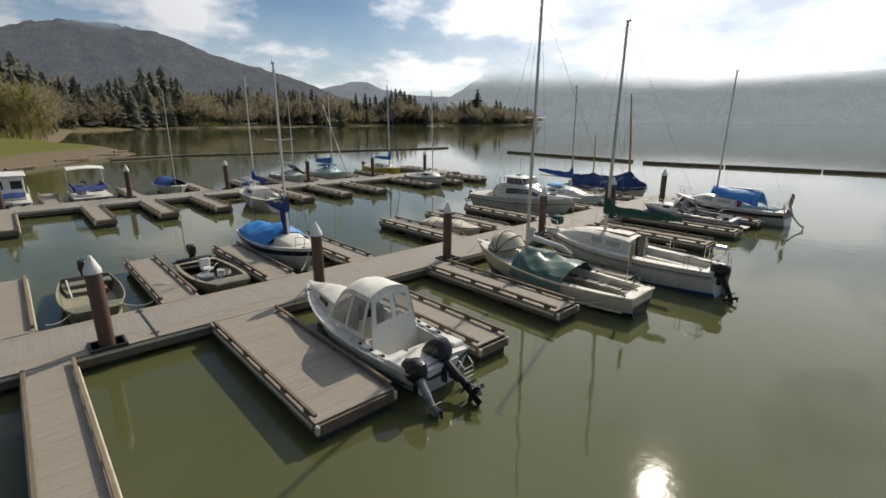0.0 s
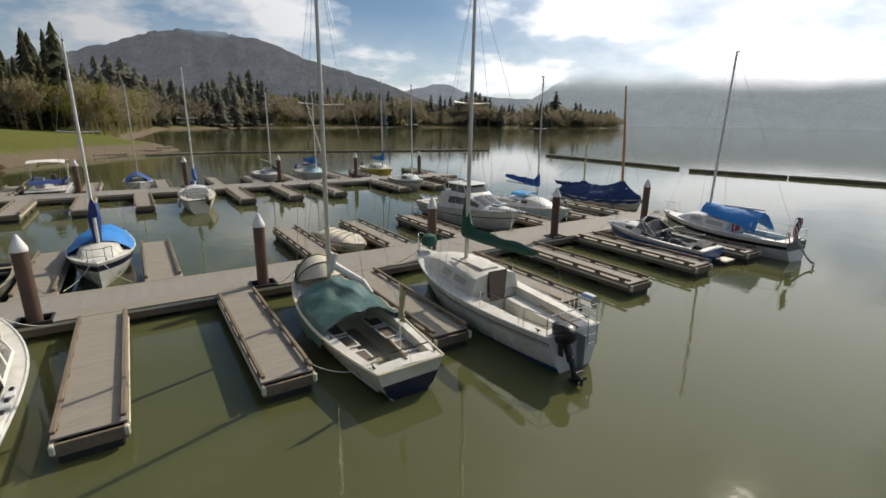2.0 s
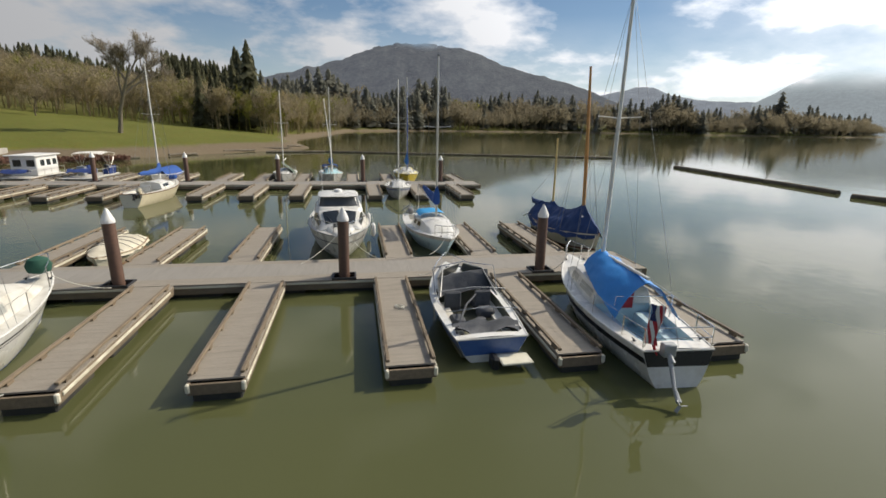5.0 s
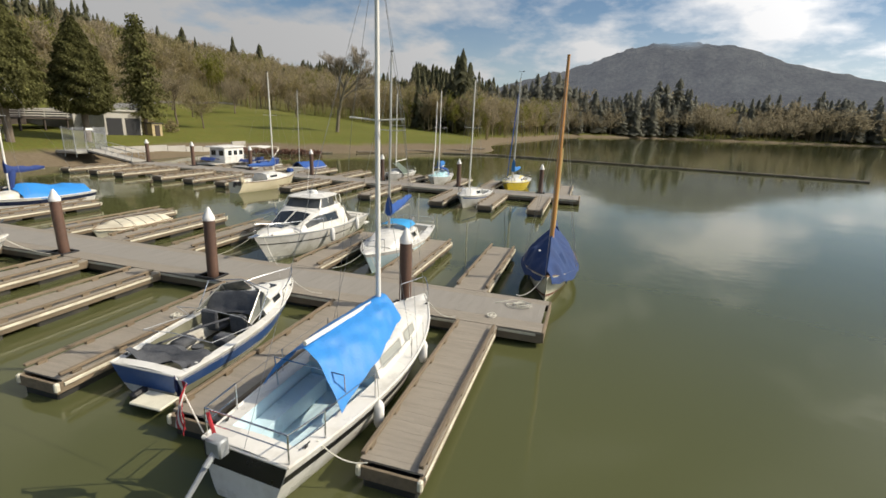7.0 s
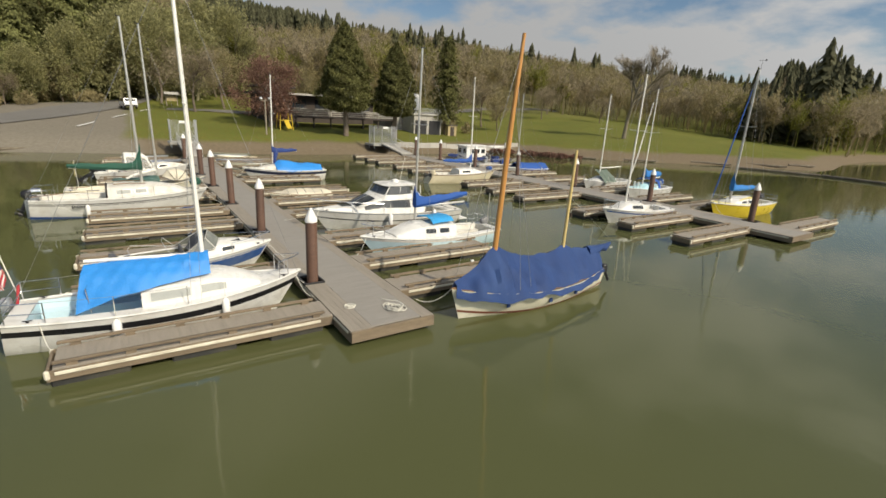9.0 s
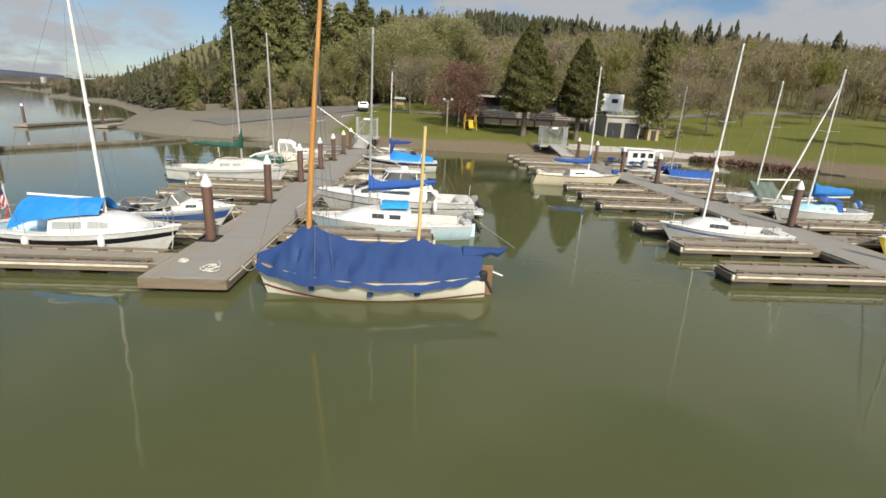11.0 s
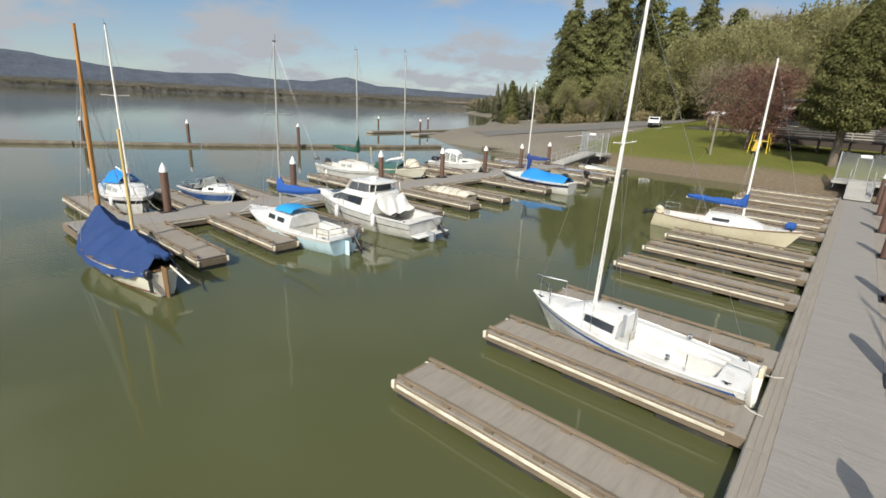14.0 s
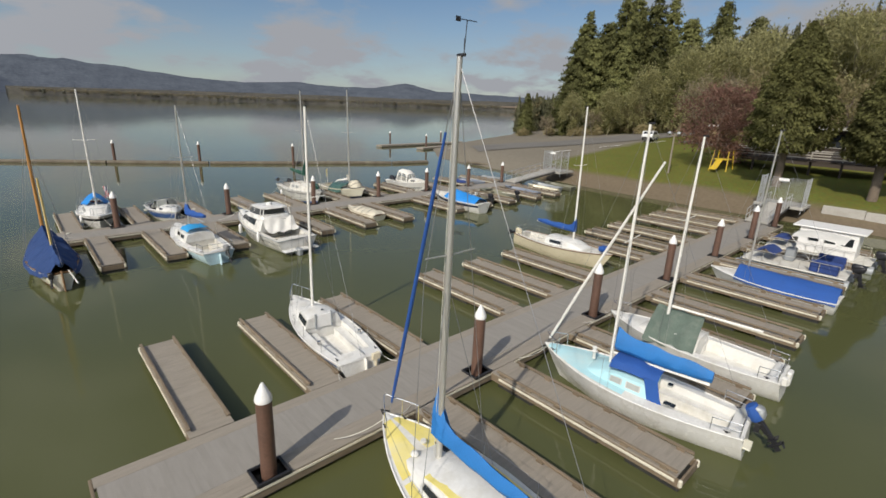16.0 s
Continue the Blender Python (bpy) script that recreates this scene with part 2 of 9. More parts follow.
ROYAL = material("blue hull band", (0.03, 0.09, 0.3), 0.3, var=0.12, dirt=(0.15, 0.2, 0.3), dirt_amount=0.3)
BLACKPAINT = material("black hull band", (0.014, 0.014, 0.016), 0.3, var=0.1)
REDBOTTOM = material("red brown bottom paint", (0.2, 0.06, 0.035), 0.6, var=0.2)
TARP = material("bright blue tarpaulin", (0.014, 0.22, 0.6), 0.55, var=0.1, scale=1.5, fine=22, bump=0.3, dirt=(0.03, 0.22, 0.56), dirt_amount=0.3, dirt_scale=6)
COVER = material("royal blue canvas", (0.014, 0.075, 0.29), 0.8, var=0.14, scale=2, fine=50, bump=0.3)
NAVYCOVER = material("navy blue canvas", (0.02, 0.045, 0.17), 0.85, var=0.2, scale=1.6, fine=50, bump=0.3, dirt=(0.03, 0.075, 0.26), dirt_amount=0.5)
GREENTARP = material("grey green tarpaulin", (0.055, 0.125, 0.102), 0.32, var=0.2, scale=1.5, fine=12, bump=0.6, dirt=(0.16, 0.21, 0.18), dirt_amount=0.5, dirt_scale=1.6)
GREENCOVER = material("dark green canvas", (0.014, 0.078, 0.052), 0.8, var=0.2, bump=0.3)
CANVAS = material("white canvas", (0.74, 0.72, 0.66), 0.8, var=0.06, fine=60, bump=0.2, dirt=(0.55, 0.52, 0.45), dirt_amount=0.4)
ALU = material("anodised aluminium spar", (0.62, 0.6, 0.55), 0.35, metal=0.65, var=0.07, stretch=(1, 1, 0.2))
WHITESPAR = material("white painted spar", (0.78, 0.76, 0.7), 0.4, var=0.06)
CHROME = material("stainless steel", (0.7, 0.7, 0.7), 0.2, metal=1.0, var=0.03)
GALV = material("galvanised steel", (0.5, 0.51, 0.52), 0.5, metal=0.6, var=0.1)
VARNISH = material("orange varnished spruce", (0.5, 0.24, 0.07), 0.35, var=0.2, stretch=(4, 4, 0.4), bump=0.1)
PALEWOOD = material("pale yellow wooden spar", (0.62, 0.47, 0.2), 0.4, var=0.15, stretch=(4, 4, 0.4))
TEAK = material("brown teak", (0.2, 0.115, 0.055), 0.6, var=0.25, stretch=(4, 1, 4))
DARKIN = material("dark cabin interior", (0.035, 0.032, 0.03), 0.8)
TINT = material("dark tinted window", (0.02, 0.024, 0.026), 0.06, var=0.05, spec=0.6)
GREYALU = material("dull aluminium hull", (0.34, 0.36, 0.37), 0.5, metal=0.3, var=0.14, dirt=(0.2, 0.2, 0.19), dirt_amount=0.5)
OLIVE = material("olive drab paint", (0.16, 0.16, 0.11), 0.6, var=0.15, dirt=(0.3, 0.28, 0.22), dirt_amount=0.4)
GREYBLUE = material("grey blue paint", (0.16, 0.19, 0.25), 0.55, var=0.15, dirt=(0.3, 0.3, 0.3), dirt_amount=0.4)
MOTOR = material("black outboard cowl", (0.016, 0.016, 0.019), 0.36, var=0.1)
ROPE = material("white rope", (0.62, 0.6, 0.52), 0.9, var=0.15)
WIRE = material("steel rigging wire", (0.3, 0.3, 0.3), 0.4, metal=0.7)
RED = material("red cloth", (0.45, 0.03, 0.04), 0.8, var=0.1)
FLAGWHITE = material("white cloth", (0.75, 0.74, 0.72), 0.8, var=0.05)
FLAGBLUE = material("navy cloth", (0.02, 0.03, 0.12), 0.8, var=0.05)
YELLOWCLOTH = material("yellow cloth", (0.46, 0.4, 0.2), 0.8, var=0.15)
LOG = material("wet brown log", (0.13, 0.105, 0.075), 0.8, var=0.3, scale=1.5, fine=20, bump=0.8, dirt=(0.25, 0.23, 0.17), dirt_amount=0.6)
BARK = material("grey brown bark", (0.16, 0.125, 0.095), 0.9, var=0.3, scale=1.5, fine=12, bump=0.8)
FAIRBARK = material("pale grey bark", (0.25, 0.215, 0.165), 0.9, var=0.25, scale=1.0, fine=10, bump=0.6)


def foliage(name, color, var=0.25, island=0.32, light=0.5, spread=0.0):
    """Leaves, needles or fine twigs: they let part of the light through."""
    m = material(name, color, 0.85, var=var, scale=0.5, fine=3, island=island, spread=spread, spec=0.15)
    nt = m.node_tree
    p, out = nt.nodes["Principled BSDF"], nt.nodes["Material Output"]
    tr, mx = nt.nodes.new("ShaderNodeBsdfTranslucent"), nt.nodes.new("ShaderNodeMixShader")
    mx.inputs[0].default_value = light
    nt.links.new(p.inputs["Base Color"].links[0].from_socket, tr.inputs["Color"])
    nt.links.new(p.outputs[0], mx.inputs[1])
    nt.links.new(tr.outputs[0], mx.inputs[2])
    nt.links.new(mx.outputs[0], out.inputs["Surface"])
    return m


CONIFER = foliage("dark conifer needles", (0.128, 0.128, 0.074), var=0.35, light=0.45)
FIR = foliage("fir needles", (0.15, 0.154, 0.06), var=0.4, island=0.4, light=0.35, spread=0.3)
CEDAR = foliage("cedar foliage", (0.128, 0.128, 0.048), var=0.4, island=0.42, light=0.4, spread=0.12)
BUDTWIG = foliage("budding twigs", (0.32, 0.27, 0.145), var=0.3, island=0.16)
GREYTWIG = foliage("bare grey twigs", (0.34, 0.285, 0.19), var=0.3, island=0.16)
MOSSTWIG = foliage("mossy twigs", (0.325, 0.31, 0.15), island=0.4)
MOSSBARK = material("mossy bark", (0.17, 0.155, 0.085), 0.9, var=0.3, scale=1.5, fine=12, bump=0.6)
REDTWIG = foliage("red budding twigs", (0.25, 0.145, 0.11), island=0.4)
# paler, greyer base colours stand in for haze over distant trees
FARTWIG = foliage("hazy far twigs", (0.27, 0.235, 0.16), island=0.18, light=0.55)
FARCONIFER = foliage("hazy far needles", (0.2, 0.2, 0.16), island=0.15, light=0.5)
SPRINGLEAF = foliage("yellow green spring leaves", (0.22, 0.22, 0.055), island=0.4)
ASPHALT = material("worn asphalt", (0.15, 0.14, 0.124), 0.9, var=0.15, scale=0.3, fine=8, bump=0.3, world=True)
CONCRETE = material("pale concrete", (0.4, 0.38, 0.34), 0.85, var=0.12, scale=0.6, fine=9, bump=0.3, dirt=(0.25, 0.23, 0.19), dirt_amount=0.5)
DARKWOOD = material("dark brown siding", (0.05, 0.038, 0.03), 0.8, var=0.25, stretch=(1, 1, 6))
TANPAINT = material("tan painted block", (0.42, 0.33, 0.18), 0.8, var=0.1)
ROOF = material("dark shingle roof", (0.06, 0.055, 0.05), 0.9, var=0.25, scale=1, fine=12, bump=0.5)
CARWHITE = material("white car paint", (0.75, 0.75, 0.74), 0.25, var=0.03, coat=0.5)
GLASS = material("window glass", (0.03, 0.035, 0.04), 0.05, var=0.02, spec=0.7)
YELLOWPAINT = material("yellow play frame paint", (0.6, 0.42, 0.04), 0.5, var=0.08)

# ---- mesh helpers ----
def join(*geos):
    V, F = [], []
    for v, f in geos:
        o = len(V)
        V.extend(v)
        F.extend(tuple(i + o for i in q) for q in f)
    return V, F


def moved(geo, m):
    return [tuple(m @ Vector(v)) for v in geo[0]], geo[1]


def gbox(c, s, bev=0.0):
    """A box by its middle and size, its edges cut by bev."""
    x, y, z = (k / 2 for k in s)
    if not bev:
        V = [(c[0] + i * x, c[1] + j * y, c[2] + k * z) for i in (-1, 1) for j in (-1, 1) for k in (-1, 1)]
        return V, [(0, 1, 3, 2), (4, 6, 7, 5), (0, 4, 5, 1), (2, 3, 7, 6), (0, 2, 6, 4), (1, 5, 7, 3)]
    bm = bmesh.new()
    bmesh.ops.create_cube(bm, size=1.0)
    for v in bm.verts:
        v.co = Vector((c[0] + v.co.x * s[0], c[1] + v.co.y * s[1], c[2] + v.co.z * s[2]))
    bmesh.ops.bevel(bm, geom=bm.edges[:], offset=bev, segments=1, affect="EDGES")
    bm.verts.index_update()
    out = [tuple(v.co) for v in bm.verts], [tuple(v.index for v in f.verts) for f in bm.faces]
    bm.free()
    return out


def gloft(rings, caps=True, closed=True):
    """Rings of equally many points, skinned one after another."""
    n = len(rings[0])
    V = [tuple(p) for r in rings for p in r]
    F = []
    for a in range(len(rings) - 1):
        for i in range(n if closed else n - 1):
            j = (i + 1) % n
            F.append((a * n + i, a * n + j, (a + 1) * n + j, (a + 1) * n + i))
    if caps and closed:
        F.append(tuple(range(n - 1, -1, -1)))
        F.append(tuple((len(rings) - 1) * n + i for i in range(n)))
    return V, F


def gtube(pts, r, n=8, caps=True):
    """A pipe along points; r is one radius or one for each point."""
    pts = [Vector(p) for p in pts]
    rs = r if isinstance(r, (list, tuple)) else [r] * len(pts)
    rings, side = [], None
    for i, p in enumerate(pts):
        d = (pts[min(i + 1, len(pts) - 1)] - pts[max(i - 1, 0)]).normalized()
        if side is None or abs(side.dot(d)) > 0.95:
            side = d.orthogonal().normalized()
        side = (side - d * side.dot(d)).normalized()
        up = d.cross(side)
        rings.append([p + (side * math.cos(a) + up * math.sin(a)) * rs[i] for a in (2 * math.pi * k / n for k in range(n))])
    return gloft(rings, caps)


def glathe(prof, n=16, c=(0, 0, 0)):
    """A turned form: (radius, height) pairs, about the upright through c."""
    return gloft([[(c[0] + r * math.cos(a), c[1] + r * math.sin(a), c[2] + z) for a in (2 * math.pi * k / n for k in range(n))] for r, z in prof])


def ggrid(rows):
    """A sheet from rows of points."""
    n = len(rows[0])
    V = [tuple(p) for r in rows for p in r]
    F = [(a * n + i, a * n + i + 1, (a + 1) * n + i + 1, (a + 1) * n + i) for a in range(len(rows) - 1) for i in range(n - 1)]
    return V, F


def gthick(geo, t):
    """A sheet made into a thin slab."""
    V, F = geo
    me = bpy.data.meshes.new("t")
    me.from_pydata(V, [], F)
    me.update()
    nor = [v.normal.copy() for v in me.vertices]
    bpy.data.meshes.remove(me)
    n = len(V)
    V2 = list(V) + [tuple(Vector(v) - nn * t) for v, nn in zip(V, nor)]
    F2 = list(F) + [tuple(i + n for i in reversed(f)) for f in F]
    count = {}
    for f in F:
        for a, b in zip(f, f[1:] + f[:1]):
            count[(a, b)] = 1
    for a, b in count:
        if (b, a) not in count:
            F2.append((b, a, a + n, b + n))
    return V2, F2


def mesh(name, geo, mat, smooth=False):
    me = bpy.data.meshes.new(name)
    me.from_pydata([tuple(v) for v in geo[0]], [], geo[1])
    me.materials.append(mat)
    if smooth:
        me.polygons.foreach_set("use_smooth", [True] * len(me.polygons))
        me.set_sharp_from_angle(angle=radians(38))
    me.update()
    return me


def part(name, geo, mat, parent=None, label="", smooth=True, m=None):
    """One mesh under a thing or a part; geo is vertices and faces, or mesh data to share."""
    ob = new(name, geo if isinstance(geo, bpy.types.Mesh) else mesh(name, geo, mat, smooth))
    if parent:
        ob.parent = parent
    if m is not None:
        ob.matrix_basis = m
    return tagged(ob, label)


def thing(name, label, category, m=None, group="", kind=""):
    ob = new(name)
    ob.empty_display_size = 0.2
    if m is not None:
        ob.matrix_basis = m
    return tagged(ob, label, category, group, kind)


rnd = random.Random(7)

# ---- lake, ground, hills ----
SHORE = [(-440, -340), (-265, -222), (-182, -134), (-80, -66), (-40, -47), (-26, -40), (-16, -27), (-13.5, -12), (-12, -5), (-11, 4), (-10.3, 12), (-10, 22),
         (-10.3, 30), (-10.6, 38), (-12, 45), (-10, 51), (-4, 55), (2, 61), (6, 68), (13, 78), (20, 87), (19.5, 94), (15, 112), (12, 140), (17, 180),
         (29, 296), (92, 371), (140, 392), (258, 458), (424, 470), (640, 500), (900, 640), (820, 760), (500, 900), (-2500, 3000), (-4200, 0), (-1800, -1500)]


def shore_distance(x, y):
    """Metres inland (positive) or out on the lake (negative), for arrays."""
    best, inside = np.full(x.shape, 1e9), np.zeros(x.shape, bool)
    for (ax, ay), (bx, by) in zip(SHORE, SHORE[1:] + SHORE[:1]):
        dx, dy = bx - ax, by - ay
        k = np.clip(((x - ax) * dx + (y - ay) * dy) / (dx * dx + dy * dy), 0, 1)
        best = np.minimum(best, np.hypot(x - ax - k * dx, y - ay - k * dy))
        if ay != by:
            inside ^= ((ay > y) != (by > y)) & (x < (bx - ax) * (y - ay) / (by - ay) + ax)
    return np.where(inside, best, -best)


def ripple(x, y, s, k):
    return (np.sin(x / s + k) * np.sin(y / s * 1.13 + 2 * k) + 0.5 * np.sin(x / s * 2.1 + y / s * 1.7 + 3 * k)) / 1.5


HILLS = [(-620, 40, 320, 300, 57), (-520, 420, 260, 300, 20), (-330, 560, 230, 230, 15), (-700, -300, 330, 260, 40), (-330, -20, 150, 260, 14), (-130, 330, 120, 160, 9)]


def land(x, y):
    """The ground's height: mud bank, lawn, then the wooded hills to the west."""
    x, y = np.asarray(x, float), np.asarray(y, float)
    d = shore_distance(x, y)
    z = np.interp(d, [-60, -12, -2, 0, 1.5, 3.5, 6, 14, 40, 120, 400], [-4, -3, -0.5, 0, 0.4, 1.1, 1.6, 2.4, 4.5, 9.5, 15])
    far = np.clip((d - 45) / 120, 0, 1)
    for hx, hy, sx, sy, h in HILLS:
        z = z + far * h * np.exp(-((x - hx) / sx) ** 2 - ((y - hy) / sy) ** 2)
    z = z + np.clip((d - 2) / 20, 0, 1) * 0.18 * ripple(x, y, 7.0, 0.4) + far * 3.0 * ripple(x, y, 60.0, 1.3)
    return np.where(d > 0, z + 0.04 * ripple(x, y, 1.3, 2.2), z)


def ground_material():
    """Brown mud at the water's edge, then mown grass with worn spots, then brown woodland floor."""
    m = bpy.data.materials.new("shore mud and grass")
    m.use_nodes = True
    nt = m.node_tree
    N, K = nt.nodes.new, nt.links.new
    p = nt.nodes["Principled BSDF"]
    geo, at = N("ShaderNodeNewGeometry"), N("ShaderNodeAttribute")
    at.attribute_name = "inland"
    n1 = N("ShaderNodeTexNoise"); n1.inputs["Scale"].default_value = 0.12; n1.inputs["Detail"].default_value = 8
    n2 = N("ShaderNodeTexNoise"); n2.inputs["Scale"].default_value = 3.0; n2.inputs["Detail"].default_value = 6
    for n in (n1, n2):
        K(geo.outputs["Position"], n.inputs["Vector"])
    grass = N("ShaderNodeMix"); grass.data_type = "RGBA"
    grass.inputs["A"].default_value = (0.125, 0.15, 0.028, 1); grass.inputs["B"].default_value = (0.22, 0.212, 0.05, 1)
    K(n1.outputs["Fac"], grass.inputs["Factor"])
    g2 = N("ShaderNodeMix"); g2.data_type = "RGBA"; g2.blend_type = "MULTIPLY"; g2.inputs["Factor"].default_value = 0.6
    K(grass.outputs["Result"], g2.inputs["A"]); K(n2.outputs["Color"], g2.inputs["B"])
    mud = N("ShaderNodeMix"); mud.data_type = "RGBA"
    mud.inputs["A"].default_value = (0.115, 0.09, 0.058, 1); mud.inputs["B"].default_value = (0.21, 0.165, 0.11, 1)
    K(n2.outputs["Fac"], mud.inputs["Factor"])
    edge = N("ShaderNodeMath"); edge.operation = "MULTIPLY_ADD"; edge.inputs[1].default_value = 5.0; edge.inputs[2].default_value = -2.5
    K(n1.outputs["Fac"], edge.inputs[0])
    ed2 = N("ShaderNodeMath"); ed2.operation = "ADD"
    K(at.outputs["Fac"], ed2.inputs[0]); K(edge.outputs[0], ed2.inputs[1])
    r1 = N("ShaderNodeMapRange"); r1.inputs["From Min"].default_value = 3.6; r1.inputs["From Max"].default_value = 5.2
    K(ed2.outputs[0], r1.inputs["Value"])
    m1 = N("ShaderNodeMix"); m1.data_type = "RGBA"
    K(r1.outputs[0], m1.inputs["Factor"]); K(mud.outputs["Result"], m1.inputs["A"]); K(g2.outputs["Result"], m1.inputs["B"])
    r2 = N("ShaderNodeMapRange"); r2.inputs["From Min"].default_value = 60; r2.inputs["From Max"].default_value = 110
    K(at.outputs["Fac"], r2.inputs["Value"])
    m2 = N("ShaderNodeMix"); m2.data_type = "RGBA"; m2.inputs["B"].default_value = (0.165, 0.15, 0.07, 1)
    K(r2.outputs[0], m2.inputs["Factor"]); K(m1.outputs["Result"], m2.inputs["A"])
    # bare gravel on the flat round the boat ramp, south of the first gangway
    pos, grit, flat = N("ShaderNodeSeparateXYZ"), N("ShaderNodeMix"), N("ShaderNodeMix")
    K(geo.outputs["Position"], pos.inputs[0])
    lim = N("ShaderNodeMath"); lim.operation = "MULTIPLY_ADD"; lim.inputs[1].default_value = 6.0
    K(n1.outputs["Fac"], lim.inputs[0]); K(pos.outputs["Y"], lim.inputs[2])
    south = N("ShaderNodeMapRange"); south.inputs["From Min"].default_value = 0.2; south.inputs["From Max"].default_value = -1.6
    K(lim.outputs[0], south.inputs["Value"])
    near = N("ShaderNodeMapRange"); near.inputs["From Min"].default_value = 46; near.inputs["From Max"].default_value = 36
    K(at.outputs["Fac"], near.inputs["Value"])
    both = N("ShaderNodeMath"); both.operation = "MULTIPLY"
    K(south.outputs[0], both.inputs[0]); K(near.outputs[0], both.inputs[1])
    grit.data_type = flat.data_type = "RGBA"
    grit.inputs["A"].default_value = (0.14, 0.12, 0.088, 1); grit.inputs["B"].default_value = (0.25, 0.225, 0.18, 1)
    K(n2.outputs["Fac"], grit.inputs["Factor"])
    K(both.outputs[0], flat.inputs["Factor"]); K(m2.outputs["Result"], flat.inputs["A"]); K(grit.outputs["Result"], flat.inputs["B"])
    K(flat.outputs["Result"], p.inputs["Base Color"])
    p.inputs["Roughness"].default_value = 0.95
    p.inputs["Specular IOR Level"].default_value = 0.15
    b = N("ShaderNodeBump"); b.inputs["Strength"].default_value = 0.8; b.inputs["Distance"].default_value = 0.1
    K(n2.outputs["Fac"], b.inputs["Height"]); K(b.outputs[0], p.inputs["Normal"])
    return m


def make_ground():
    u = np.linspace(-1, 1, 301)
    gx, gy = np.meshgrid(8.0 * np.sinh(u * 6.6) - 8, 8.0 * np.sinh(u * 6.6) + 40)
    z = land(gx, gy)
    n = len(u)
    V = np.stack([gx, gy, z], -1).reshape(-1, 3)
    i = np.arange(n * n).reshape(n, n)
    F = np.stack([i[:-1, :-1], i[:-1, 1:], i[1:, 1:], i[1:, :-1]], -1).reshape(-1, 4)
    me = bpy.data.meshes.new("ground")
    me.from_pydata(V.tolist(), [], F.tolist())
    me.polygons.foreach_set("use_smooth", [True] * len(me.polygons))
    a = me.attributes.new("inland", "FLOAT", "POINT")
    a.data.foreach_set("value", np.clip(shore_distance(gx, gy), -50, 500).ravel())
    me.materials.append(ground_material())
    tagged(new("ground", me), "brown muddy lake bank rising to green mown grass", "ground", kind="structure")


make_ground()
S = 4500.0
lake = new("water", mesh("water", ([(-S, -S, 0), (S, -S, 0), (S, S, 0), (-S, S, 0)], [(0, 1, 2, 3)]), WATER))
tagged(lake, "calm murky olive green lake water with sky reflections", "lake", kind="structure")


# distance haze is put into the far hills as a faint emission
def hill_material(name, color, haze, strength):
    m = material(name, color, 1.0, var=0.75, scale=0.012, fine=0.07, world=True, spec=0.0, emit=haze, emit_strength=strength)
    nt = m.node_tree
    N, K = nt.nodes.new, nt.links.new
    geo, tex, b = N("ShaderNodeNewGeometry"), N("ShaderNodeTexNoise"), N("ShaderNodeBump")
    tex.inputs["Scale"].default_value, tex.inputs["Detail"].default_value, tex.inputs["Roughness"].default_value = 0.05, 8, 0.75
    b.inputs["Strength"].default_value, b.inputs["Distance"].default_value = 1.0, 13.0
    K(geo.outputs["Position"], tex.inputs["Vector"]); K(tex.outputs["Fac"], b.inputs["Height"])
    K(b.outputs[0], nt.nodes["Principled BSDF"].inputs["Normal"])
    return m


def ridge(name, label, az0, az1, dist, depth, profile, mat, seed):
    """A far range of hills: profile gives the skyline's rise in degrees along the bearing, clockwise from +y, as seen from the marina."""
    n, k = 160, 9
    rows = []
    for j in range(k):
        f = j / (k - 1)
        row = []
        for i in range(n):
            az = az0 + (az1 - az0) * i / (n - 1)
            rise = np.interp(az, [p[0] for p in profile], [p[1] for p in profile])
            top = math.tan(radians(rise)) * (dist + depth)
            wob = noise.fractal(Vector((az * 0.5 + seed, f * 3, seed)), 1.0, 2.0, 5) * 0.05 + noise.noise(Vector((az * 2.0, f * 9, seed))) * 0.008
            r = dist + depth * f
            h = top * (math.sin(f * math.pi / 2) ** 1.25) * (1 + wob)
            row.append((20 + r * math.sin(radians(az)), 10 + r * math.cos(radians(az)), h + (6 if j else -2)))
        rows.append(row)
    r = dist + depth * 1.6
    rows.append([(20 + r * math.sin(radians(az0 + (az1 - az0) * i / (n - 1))), 10 + r * math.cos(radians(az0 + (az1 - az0) * i / (n - 1))), -5) for i in range(n)])
    tagged(new(name, mesh(name, ggrid(rows), mat, True)), label, "hill", kind="structure")


